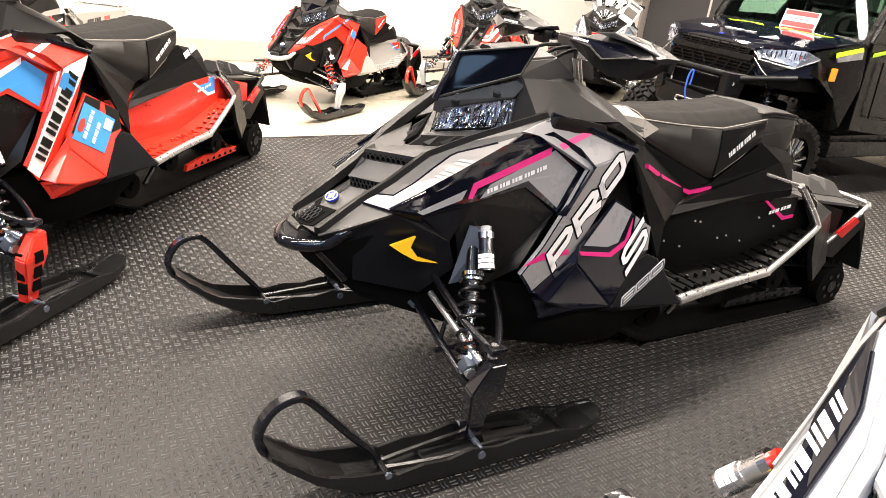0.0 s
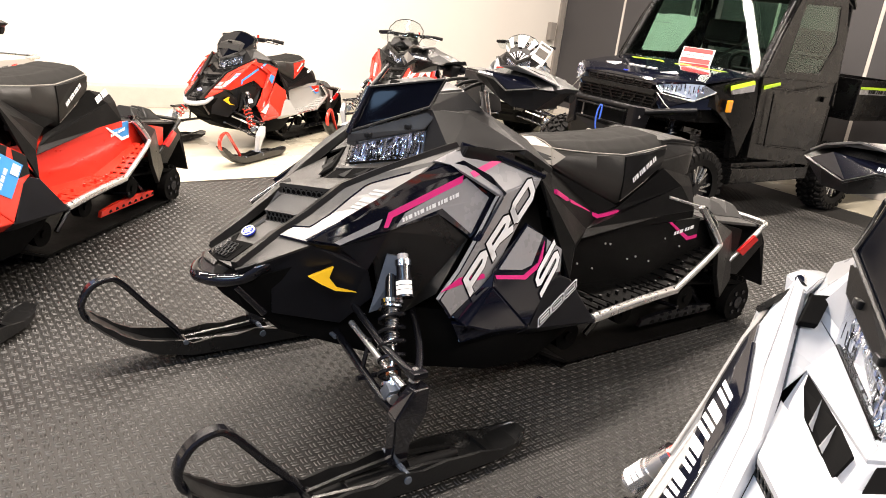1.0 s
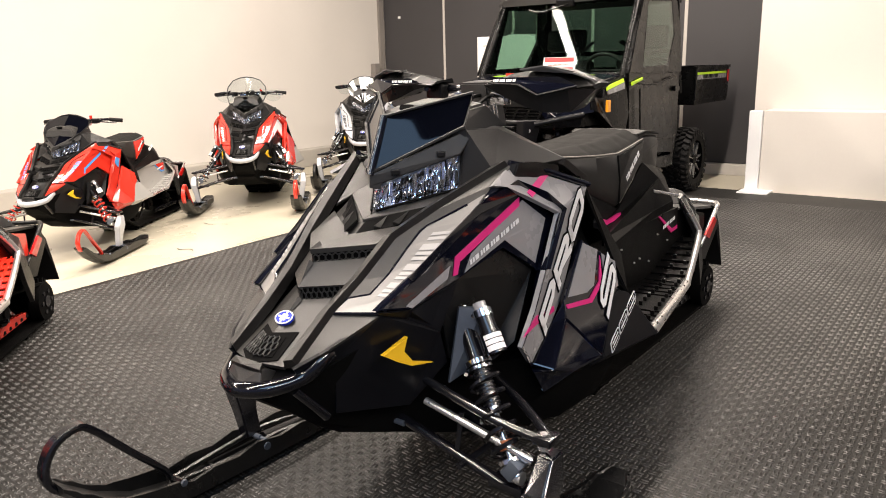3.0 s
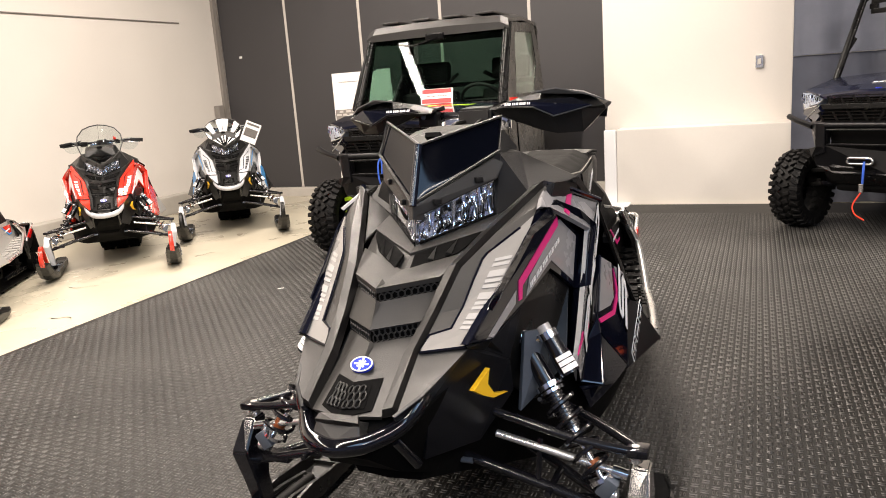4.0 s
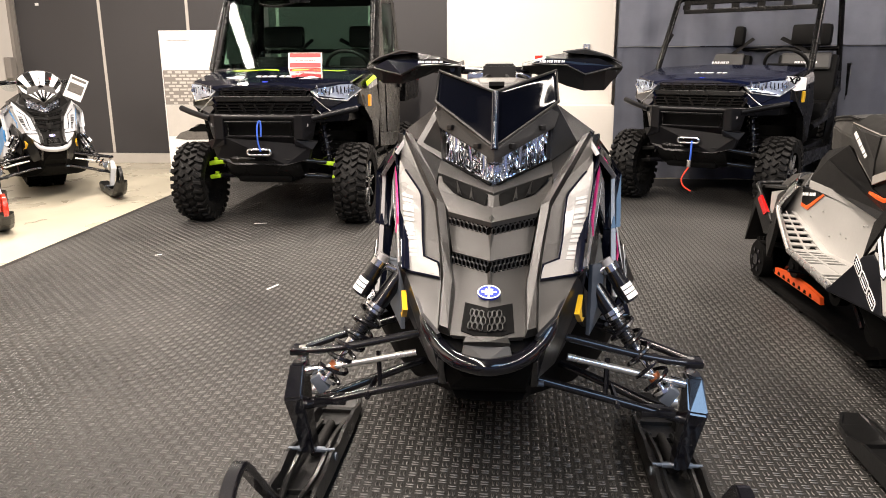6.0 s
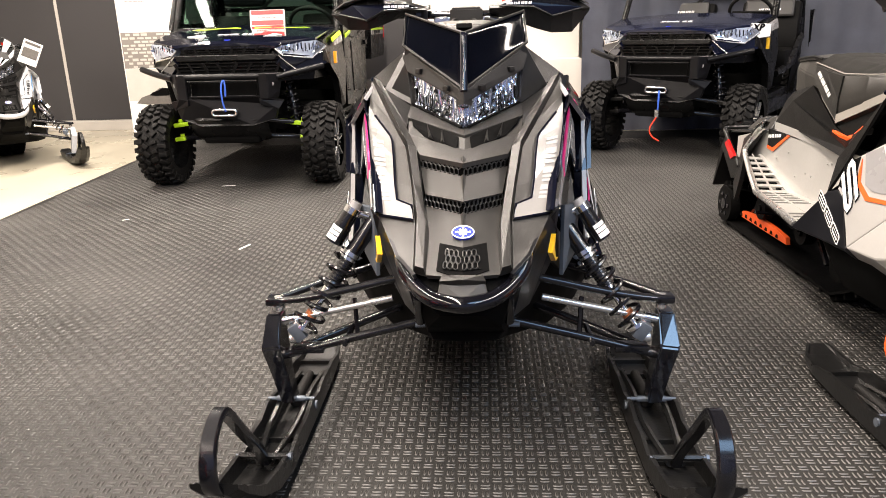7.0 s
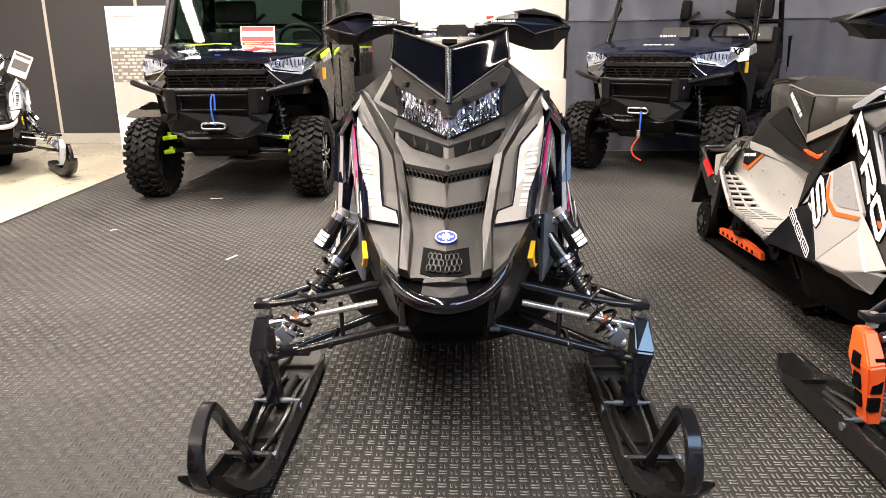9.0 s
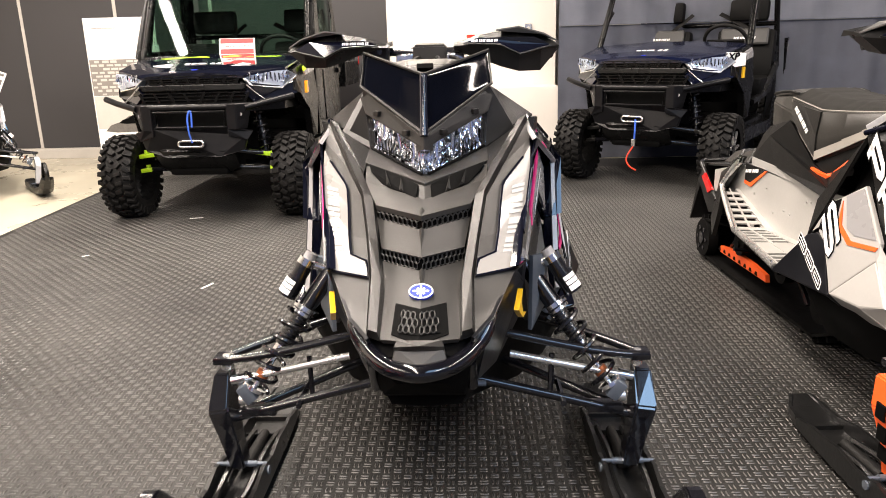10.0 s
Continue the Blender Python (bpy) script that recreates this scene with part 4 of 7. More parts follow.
TALL_STRIPE = [(0.352, 0.189, 0.518), (0.350, 0.255, 0.555), (0.344, 0.356, 0.553), (0.344, 0.361, 0.538), (0.348, 0.261, 0.530)]
SHOULDER = [(0.279, 0.162, 0.901), (0.260, 0.278, 0.940), (0.341, 0.543, 0.849), (0.356, 0.363, 0.809), (0.318, 0.282, 0.856), (0.287, 0.217, 0.895)]
SHOULDER_STRIPE = [(0.308, 0.277, 0.870), (0.290, 0.398, 0.909), (0.298, 0.409, 0.898), (0.318, 0.288, 0.856)]
REAR = [(0.353, 0.499, 0.708), (0.392, 0.629, 0.626), (0.410, 0.626, 0.542), (0.407, 0.585, 0.522), (0.425, 0.503, 0.379), (0.374, 0.374, 0.516), (0.364, 0.380, 0.567)]
REAR_DECAL = [(0.355, 0.499, 0.699), (0.371, 0.559, 0.668), (0.384, 0.515, 0.577), (0.381, 0.479, 0.564), (0.366, 0.396, 0.570)]
REAR_DECAL_2 = [(0.376, 0.574, 0.656), (0.393, 0.631, 0.622), (0.408, 0.625, 0.551), (0.400, 0.563, 0.541)]
REAR_STRIPE = [(0.376, 0.564, 0.651), (0.387, 0.539, 0.583), (0.386, 0.485, 0.547), (0.367, 0.381, 0.553), (0.371, 0.386, 0.541), (0.390, 0.492, 0.533), (0.391, 0.554, 0.576)]
FOOTWELL = [(0.413, 0.623, 0.540), (0.426, 0.659, 0.526), (0.489, 0.750, 0.382), (0.427, 0.504, 0.372), (0.408, 0.585, 0.519)]
ARROW = [(0.204, -0.176, 0.560), (0.218, -0.106, 0.587), (0.215, -0.118, 0.554), (0.220, -0.093, 0.522), (0.233, -0.032, 0.503), (0.220, -0.097, 0.513), (0.212, -0.138, 0.535)]
# the skirt stripe runs down the fold from the side panel to a hook under the seat
SKIRT_STRIPES = [
    [(0.272, 0.688, 0.770), (0.240, 0.785, 0.726), (0.238, 0.785, 0.742), (0.270, 0.688, 0.786)],
    [(0.236, 0.803, 0.719), (0.192, 0.965, 0.652), (0.189, 0.965, 0.667), (0.233, 0.803, 0.734)],
    [(0.188, 0.985, 0.646), (0.183, 1.03, 0.628), (0.182, 1.14, 0.645), (0.180, 1.14, 0.656), (0.180, 1.035, 0.645), (0.184, 0.985, 0.660)],
]


def side_panels(parent, s, c):
    m = lambda pts: [mirror(p, s) for p in pts]  # noqa: E731

    def panel(name, pts, mat, host, thick=0.012, lift=0.0, label="", bevel=0.005):
        bm = bmesh.new()
        facet(bm, pts, s, thick, bevel if thick > 0.005 else 0.0, lift)
        return part(name, bm, mat, host, label)

    # nose flank with reflector
    bm = bmesh.new()
    facet(bm, [(0.110, -0.352, 0.566), K[0], (0.146, -0.262, 0.565), (0.09, -0.27, 0.455)], s, 0.008)
    facet(bm, [K[0], K[1], (0.208, -0.09, 0.622), (0.236, 0.0, 0.568), (0.232, 0.03, 0.48), (0.165, -0.04, 0.375), (0.115, -0.24, 0.42), (0.146, -0.262, 0.565)], s, 0.008, 0.002)
    facet(bm, [K[1], (0.211, -0.191, 0.664), (0.232, -0.104, 0.650), (0.259, 0.045, 0.690), (0.236, 0.0, 0.568), (0.208, -0.09, 0.622)], s, 0.006)
    nf = part("nose_flank", bm, c["nose"], parent)
    panel("side_reflector", ARROW, YELLOW, nf, 0.012, 0.007, "yellow arrow-shaped reflector", 0.001)
    # upper side panel
    up = panel("upper_side_panel", UPPER, c["side_gloss"], parent, 0.02, 0.0, "")
    panel("upper_panel_decal", UPPER_DECAL, c["side"], up, 0.003, 0.002)
    panel("front_panel_decal", FRONT_DECAL, c["side"], up, 0.003, 0.002)
    panel("accent_stripe", UPPER_STRIPE, c["stripe"], up, 0.003, 0.003)
    if c.get("name"):
        a, b = mirror((0.265, 0.083, 0.720), s), mirror((0.296, 0.262, 0.799), s)
        if s < 0:
            a, b = b, a
        nn = (b - a).cross(Vector((0.04 * s, -0.12, 0.99))).normalized()
        bars("model_marking", a + nn * 0.004, b - a, nn, (b - a).length, 0.0125, 10, WHITE, up, 0.2, 0.0008)
    # gap filler between hood crease and side panel
    bm = bmesh.new()
    for a, b, p, q in ((K[1], K[2], UPPER[0], (0.236, -0.03, 0.754)), (K[2], K[3], (0.236, -0.03, 0.754), UPPER[1]), (K[3], K[4], UPPER[1], UPPER[2])):
        facet(bm, [a, b, q, p], s, 0.008)
    part("crease_strip", bm, c["side_gloss"], parent)
    # thick frame that wraps the panel
    bm = bmesh.new()
    path = [(0.226, -0.10, 0.726), (0.242, 0.0, 0.784), (0.264, 0.12, 0.858), (0.288, 0.262, 0.902), (0.324, 0.340, 0.862), (0.357, 0.382, 0.815), (0.352, 0.308, 0.668)]
    inner = [(0.229, -0.085, 0.712), (0.246, 0.02, 0.768), (0.266, 0.135, 0.838), (0.292, 0.280, 0.868), (0.318, 0.352, 0.828), (0.331, 0.398, 0.79), (0.324, 0.302, 0.662)]
    rings = []
    for k, (p, q) in enumerate(zip(path, inner)):
        p, q = Vector(p), Vector(q)
        e = Vector((0.013, -0.005, 0.003)) * (0.15, 0.15, 0.2, 0.45, 1, 1, 1)[k]
        rings.append(m([p + e, q + e, q - e * 0.6, p - e * 0.6]))
    loft(bm, rings)
    part("panel_frame", bm, c["frame"], parent)
    # shoulder
    sc = panel("shoulder_panel", SHOULDER, c["pro"], parent, 0.012)
    panel("shoulder_stripe", SHOULDER_STRIPE, c["stripe"], sc, 0.003, 0.002)
    bm = bmesh.new()
    tube(bm, m([(0.262, 0.270, 0.943), (0.300, 0.40, 0.908), (0.346, 0.548, 0.855)]), 0.008, 8)
    part("shoulder_edge", bm, GLOSS, sc)
    # tall lettered panel
    pro = panel("tall_side_panel", TALL, c["pro"], parent, 0.014, 0.0, "", 0.005)
    if c["letters"] == "PRO":
        panel("accent_stripe", TALL_STRIPE, c["stripe"], pro, 0.003, 0.002)
        block_letters("panel_letter", "PRO", [(0.344, 0.309, 0.482), (0.346, 0.521, 0.800), (0.349, 0.267, 0.547)], s, pro, 0.021, ((c.get("letter_edge", DARK), 0.0045, 0.003), (WHITE, 0.0, 0.0042)), 0.07)
    elif c["letters"] == "bars":
        st = panel("pale_strip", [(0.3555, 0.363, 0.805), (0.3475, 0.530, 0.845), (0.346, 0.510, 0.795), (0.345, 0.244, 0.428), (0.350, 0.189, 0.478), (0.352, 0.315, 0.670)], WHITE, pro, 0.003, 0.002, "white strip with black marking")
        a, b = (mirror(p, s) for p in ((0.3455, 0.270, 0.484), (0.3475, 0.472, 0.779)))
        if s < 0:
            a, b = b, a
        bars("strip_marking", a + Vector((0.006 * s, 0, 0)), b - a, (s, 0, 0), (b - a).length, 0.054, 7, BLACK, st, 0.04, 0.0015)
    if c["letters"] != "PRO":
        panel("blue_patch", [(0.353, 0.352, 0.765), (0.353, 0.395, 0.80), (0.349, 0.47, 0.775), (0.349, 0.43, 0.70)], BLUE, pro, 0.003, 0.0035)
    # glossy front face that sets the tall panel proud of the upper one
    bm = bmesh.new()
    edge = [(0.355, 0.362, 0.806), (0.353, 0.299, 0.668), (0.352, 0.248, 0.574), (0.352, 0.184, 0.491), (0.347, 0.238, 0.420)]
    deep = [(0.322, 0.392, 0.79), (0.318, 0.315, 0.66), (0.312, 0.285, 0.56), (0.308, 0.235, 0.48), (0.31, 0.27, 0.415)]
    loft(bm, [m([p, q, Vector(q) + Vector((0, 0.012, 0)), Vector(p) + Vector((-0.002, 0.012, 0))]) for p, q in zip(edge, deep)])
    part("tall_panel_edge", bm, c["frame"], parent)
    # small rear panel
    sp = panel("rear_side_panel", REAR, c["s_gloss"], parent, 0.014, 0.0, "", 0.005)
    panel("rear_panel_decal", REAR_DECAL, c["s"], sp, 0.003, 0.002)
    panel("rear_panel_decal", REAR_DECAL_2, c.get("s2", c["s"]), sp, 0.003, 0.002)
    if c["letters"] == "PRO":
        panel("accent_stripe", REAR_STRIPE, c["stripe"], sp, 0.003, 0.003)
        block_letters("panel_letter", "S", [(0.4125, 0.551, 0.470), (0.4005, 0.625, 0.585), (0.3935, 0.524, 0.540)], s, sp, 0.0165, ((DARK, 0.004, 0.004), (WHITE, 0.0, 0.0052)))
    elif c["letters"] == "bars":
        pt = panel("sponsor_patch", [(0.3575, 0.482, 0.674), (0.396, 0.604, 0.589), (0.407, 0.517, 0.472), (0.3695, 0.393, 0.552)], BLUE, sp, 0.003, 0.0035, "blue patch with white marks")
        n = (Vector((0.3965, 0.604, 0.589)) - Vector((0.3575, 0.482, 0.674))).cross(Vector((0.3695, 0.393, 0.552)) - Vector((0.3575, 0.482, 0.674))).normalized()
        n = n if n.x > 0 else -n
        q = lambda u, v: Vector((0.3695, 0.393, 0.552)).lerp(Vector((0.407, 0.517, 0.472)), u).lerp(Vector((0.3575, 0.482, 0.674)).lerp(Vector((0.396, 0.604, 0.589)), u), v)  # noqa: E731
        for u, v, w, h, cnt in ((0.34, 0.12, 0.8, 0.015, 7), (0.62, 0.10, 0.62, 0.015, 6)):
            a, b = mirror(q(u, v), s), mirror(q(u, v + w), s)
            if s < 0:
                a, b = b, a
            bars("patch_marking", a + mirror(n, s) * 0.0068, b - a, mirror(n, s), (b - a).length, h, cnt, WHITE, pt, 0.15)
        panel("patch_roundel", [q(0.12 + 0.09 * math.cos(k * 0.785), 0.42 + 0.20 * math.sin(k * 0.785)) for k in range(8)], RED, pt, 0.002, 0.0065)
        panel("patch_label", [q(0.72, 0.62), q(0.95, 0.62), q(0.95, 0.92), q(0.72, 0.92)], PAPER, pt, 0.002, 0.0065)
    # glossy lower corner
    lows = (
        [(0.345, 0.245, 0.425), (0.343, 0.347, 0.505), (0.364, 0.380, 0.567), (0.374, 0.374, 0.516), (0.402, 0.262, 0.414)],
        [(0.374, 0.374, 0.516), (0.425, 0.503, 0.379), (0.415, 0.36, 0.385), (0.402, 0.262, 0.414)],
        [(0.402, 0.262, 0.414), (0.415, 0.36, 0.385), (0.36, 0.28, 0.335), (0.345, 0.25, 0.40)],
        [(0.415, 0.36, 0.385), (0.425, 0.503, 0.379), (0.36, 0.48, 0.315), (0.36, 0.28, 0.335)],
    )
    for pts in lows:
        panel("lower_corner_panel", pts, c["corner"], parent, 0.012, 0.0, "", 0.005)
    # footwell panel with the displacement number
    fw = panel("footwell_panel", FOOTWELL, c["low"], parent, 0.012, 0.0, "", 0.003)
    panel("footwell_bottom", [(0.427, 0.504, 0.372), (0.489, 0.750, 0.382), (0.36, 0.72, 0.33), (0.36, 0.48, 0.315)], c["low"], fw, 0.012)
    panel("footwell_rear", [(0.426, 0.659, 0.526), (0.489, 0.750, 0.382), (0.30, 0.80, 0.40), (0.30, 0.74, 0.56)], c["low"], fw, 0.012)
    if c["letters"] == "PRO":
        block_letters("displacement_digit", "800", [(0.4357, 0.538, 0.376), (0.4402, 0.6815, 0.498), (0.4283, 0.5405, 0.405)], s, fw, 0.0095, ((WHITE, 0.0010, 0.0025), (DARK, -0.0024, 0.0035)), 0.1)
    # knee cover behind the side panel, to the seat
    bm = bmesh.new()
    ub, tip, ra, dn = (0.343, 0.545, 0.842), (0.172, 1.045, 0.640), (0.232, 0.92, 0.614), (0.381, 0.706, 0.627)
    sheet(bm, (
        [ub, (0.29, 0.60, 0.872), (0.11, 0.70, 0.90)], [ub, (0.11, 0.70, 0.90), (0.125, 0.80, 0.815)], [ub, (0.125, 0.80, 0.815), (0.28, 0.665, 0.775)], [(0.28, 0.665, 0.775), (0.125, 0.80, 0.815), tip], [(0.125, 0.80, 0.815), (0.165, 1.15, 0.668), tip],
        [(0.28, 0.665, 0.775), tip, ra], [ub, (0.28, 0.665, 0.775), ra], [ub, ra, dn], [ub, dn, (0.392, 0.629, 0.626)], [dn, ra, (0.262, 0.87, 0.592)], [dn, (0.262, 0.87, 0.592), (0.31, 0.79, 0.575)], [dn, (0.31, 0.79, 0.575), (0.426, 0.659, 0.526)], [dn, (0.426, 0.659, 0.526), (0.392, 0.629, 0.626)],
    ), s)
    kn = part("knee_cover", bm, c["knee"], parent)
    if c.get("skirt_stripe"):
        for pts in SKIRT_STRIPES:
            panel("skirt_stripe", pts, c["stripe"], kn, 0.012, 0.006, "", 0.0005)
    bm = bmesh.new()
    rod(bm, mirror((0.345, 0.60, 0.735), s), mirror((0.362, 0.60, 0.735), s), 0.018, seg=6)
    part("panel_latch", bm, RUBBER, parent)
    # air intake shroud behind the shock
    panel("intake_shroud", [(0.240, 0.0, 0.645), (0.258, 0.045, 0.692), (0.286, 0.197, 0.744), (0.318, 0.304, 0.662), (0.335, 0.19, 0.50), (0.27, 0.12, 0.42), (0.23, 0.05, 0.48)], BLACK, parent, 0.01, -0.012)


def rear_end(parent, c):
    # tunnel
    bm = bmesh.new()
    ring = lambda y, z, w: [(-w, y, 0.362), (-w, y, z), (w, y, z), (w, y, 0.362), (w - 0.006, y, 0.362), (w - 0.006, y, z - 0.006), (-w + 0.006, y, z - 0.006), (-w + 0.006, y, 0.362)]  # noqa: E731
    loft(bm, [ring(0.62, 0.61, 0.205), ring(1.1, 0.59, 0.205), ring(1.70, 0.578, 0.205), ring(2.02, 0.565 if c.get("long") else 0.505, 0.204)])
    tn = part("tunnel", bm, c["tunnel"], parent)
    far = 0.5 if c.get("long") else 0.0
    if far:
        bm = bmesh.new()
        loft(bm, [ring(2.02, 0.565, 0.204), ring(2.72, 0.525, 0.204)])
        part("tunnel_extension", bm, c["tunnel"], parent)
        for s in (1, -1):
            bm = bmesh.new()
            box(bm, (0.206 * s, 2.35, 0.50), (0.004, 0.09, 0.028))
            part("tunnel_patch", bm, RED, tn, "small red patch")
            bars("tunnel_marking", (0.2065 * s, 2.0 if s > 0 else 2.25, 0.475), (0, s, 0), (s, 0, 0), 0.25, 0.04, 4, STEEL_BLACK, tn)
        bm = bmesh.new()
        tube(bm, smooth_path([(-0.19, 2.60, 0.535), (-0.19, 2.84, 0.53), (0.19, 2.84, 0.53), (0.19, 2.60, 0.535)], 3), 0.014, 8)
        part("tail_hoop", bm, ALU, parent, "", True)
    bm = bmesh.new()
    for s in (1, -1):
        for y, z in ((0.80, 0.585), (0.93, 0.47), (1.02, 0.44), (1.07, 0.535), (1.10, 0.53), (1.22, 0.455), (1.27, 0.46), (1.36, 0.43), (1.44, 0.52), (1.55, 0.475)):
            rod(bm, (0.208 * s, y, z), (0.2125 * s, y, z), 0.0042, seg=6)
    tagged(part("rivet", bm, c.get("rivet", PALE_ALU), parent), kind="stuff")
    for s in (1, -1):
        m = lambda x, y, z: (x * s, y, z)  # noqa: E731
        # running board: inner strip, slats, raised teeth and an edge tube
        outer = [(0.470, 0.755, 0.386), (0.362, 1.365, 0.364), (0.276, 1.735, 0.466)]
        up = (0, 0, 1)
        bm = bmesh.new()
        for quad in (((0.205, 0.755, 0.386), (0.24, 0.755, 0.386), (0.24, 1.365, 0.358), (0.205, 1.365, 0.358)), ((0.205, 1.365, 0.358), (0.24, 1.365, 0.358), (0.215, 1.735, 0.46), (0.205, 1.735, 0.46))):
            slab(bm, [mirror(p, s) for p in quad], 0.006, 0.0, up)
        rb = part("running_board", bm, c["board"], parent, "slotted running board")
        # board strips, plus an added black sheet below that paints shade in the gaps
        for x0, x1 in c.get("strips", ()) + (((0.0, 0.97),) if "strips" in c else ()):
            low = x1 == 0.97
            bm = bmesh.new()
            for a, b in zip(outer, outer[1:]):
                slab(bm, [mirror((0.205 + (p[0] - 0.205) * f, p[1] - 0.02 * (1 - f), p[2] - 0.004 * (1 - f) + (-0.02 if low else 0.0015)), s) for p, f in ((a, x0), (b, x0), (b, x1), (a, x1))], 0.005, 0.0, up)
            part("gap_shade_sheet" if low else "board_strip", bm, DARK if low else c["board"], rb)
        for a, b in zip(outer, outer[1:]):
            n = 12 if a[1] < 1.2 else 7
            for k in range(n):
                p, q = Vector(a).lerp(Vector(b), k / n), Vector(a).lerp(Vector(b), (k + (c.get("gap", 0.62) if k < 4 or k > 6 or a[1] > 1.2 else 1.0)) / n)
                bm = bmesh.new()
                slab(bm, [mirror(v, s) for v in ((0.205, p.y - 0.02, p.z - 0.004), p, q, (0.205, q.y - 0.02, q.z - 0.004))], 0.006, 0.0, up)
                part("slat", bm, c["board"], rb)
        bm = bmesh.new()
        for a, b in zip(outer, outer[1:]):
            n = 22 if a[1] < 1.2 else 10
            for k in range(0, n, c.get("teeth", 1)):
                p = Vector(a).lerp(Vector(b), (k + 0.5) / n)
                box(bm, mirror((p.x * (0.92 if k % 2 else 0.78), p.y, p.z + 0.006), s), (0.012, 0.006, 0.014))
        tagged(part("traction_teeth", bm, c["board"], rb), kind="stuff")
        bm = bmesh.new()
        random.seed(11)
        for a, b in zip(outer, outer[1:]):
            n = 22 if a[1] < 1.2 else 10
            for k in range(n):
                p = Vector(a).lerp(Vector(b), (k + 0.5) / n)
                if random.random() < 0.3 and k % c.get("teeth", 1) == 0:
                    box(bm, mirror((p.x * (0.92 if k % 2 else 0.78), p.y, p.z + 0.0145), s), (0.009, 0.005, 0.003))
        tagged(part("worn_tooth_tip", bm, ALU, rb), kind="stuff")
        bm = bmesh.new()
        tube(bm, smooth_path([m(*outer[0]), m(0.425, 1.04, 0.384), m(*outer[1])], 4), 0.013, 8, flat=1.3)
        part("board_edge", bm, ALU, rb, "bare aluminium edge rail", True)
        bm = bmesh.new()
        tube(bm, smooth_path([m(*outer[1]), m(0.322, 1.55, 0.416), m(0.276, 1.735, 0.470), m(0.265, 1.748, 0.495), m(0.244, 1.70, 0.565), m(0.228, 1.62, 0.648) if c.get("name") else m(0.226, 1.672, 0.598)], 4), 0.013, 8)
        part("board_edge_riser", bm, c["riser"], rb, "", True)
        bm = bmesh.new()
        for k in range(9):
            p = Vector(outer[0]).lerp(Vector(outer[1]), (k + 0.5) / 9)
            rod(bm, mirror(p + Vector((0.006, 0, 0.01)), s), mirror(p + Vector((0.006, 0, 0.018)), s), 0.004, seg=6)
        tagged(part("edge_rivet", bm, CHROME, rb), kind="stuff")
        # tail bracket with clear strap
        bm = bmesh.new()
        facet(bm, [(0.225, 1.66, 0.625), (0.272, 1.75, 0.465), (0.265, 1.80, 0.33), (0.245, 1.90, 0.20), (0.218, 2.0, 0.27), (0.214, 1.92, 0.51)], s, 0.02, 0.003)
        part("tail_guard", bm, BLACK, parent)
        bm = bmesh.new()
        tube(bm, smooth_path([m(0.226, 1.625, 0.645) if c.get("name") else m(0.220, 1.665, 0.607), m(0.236, 1.665, 0.612), m(0.246, 1.69, 0.588), m(0.254, 1.72, 0.550)], 3), [0.012, 0.02, 0.017, 0.021, 0.016, 0.02, 0.018, 0.022, 0.015, 0.012], 6, flat=0.7)
        part("clear_wrap", bm, CLEAR, parent, "crinkled clear plastic wrap", True)
        if c.get("name"):
            bm = bmesh.new()
            rod(bm, m(0.185, 1.44, 0.690), m(0.226, 1.60, 0.652), 0.0065, seg=8)
            part("strap_bar", bm, ALU, parent, "", True)
        # track side: rail, wheels
        bm = bmesh.new()
        slab(bm, [m(0.165, 1.46, 0.094), m(0.165, 1.98, 0.090), m(0.165, 1.98, 0.122), m(0.165, 1.82, 0.142), m(0.165, 1.6, 0.138), m(0.165, 1.47, 0.126)], 0.02 * s, 0.003)
        rail = part("slide_rail", bm, c["skid"], parent, "", False)
        # black patches on the rail stand for its shaded holes
        for k in range(8):
            bm = bmesh.new()
            y = 1.50 + 0.06 * k
            slab(bm, [m(0.1865, y, 0.112), m(0.1865, y + 0.030, 0.112), m(0.1865, y + 0.022, 0.128), m(0.1865, y + 0.008, 0.128)], 0.002, 0.0, (s, 0, 0))
            part("rail_hole_shade", bm, DARK, rail)
        for y, z, r in ((1.30, 0.20, 0.055), (1.72, 0.20, 0.055), (0.98, 0.15, 0.06)):
            bm = bmesh.new()
            rod(bm, m(0.14, y, z), m(0.185, y, z), r, seg=16)
            rod(bm, m(0.17, y, z), m(0.195, y, z), r * 0.35, seg=8)
            part("idler_wheel", bm, TRACK, rail, "", True)
        bm = bmesh.new()
        rod(bm, m(0.15, 2.14, 0.125), m(0.20, 2.14, 0.125), 0.095, seg=20)
        rw = part("rear_wheel", bm, TRACK, rail, "", True)
        bm = bmesh.new()
        rod(bm, m(0.195, 2.14, 0.125), m(0.208, 2.14, 0.125), 0.03, seg=10)
        hub = part("wheel_hub", bm, STEEL_BLACK, rw)
        bm = bmesh.new()
        for k in range(6):
            a = k * math.pi / 3
            rod(bm, m(0.2, 2.14 + 0.055 * math.cos(a), 0.125 + 0.055 * math.sin(a)), m(0.206, 2.14 + 0.055 * math.cos(a), 0.125 + 0.055 * math.sin(a)), 0.012, seg=6)
        tagged(part("wheel_web", bm, STEEL_BLACK, hub), kind="stuff")
        bm = bmesh.new()
        tube(bm, [m(0.13, 1.15, 0.10), m(0.15, 1.42, 0.40)], 0.013, 6)
        tube(bm, [m(0.13, 1.95, 0.10), m(0.15, 1.62, 0.40)], 0.013, 6)
        tube(bm, [m(0.16, 1.5, 0.22), m(0.30, 1.5, 0.24)], 0.009, 6)
        part("suspension_arm", bm, STEEL_BLACK, parent)
        if far:
            continue
        # tail lamp
        bm = bmesh.new()
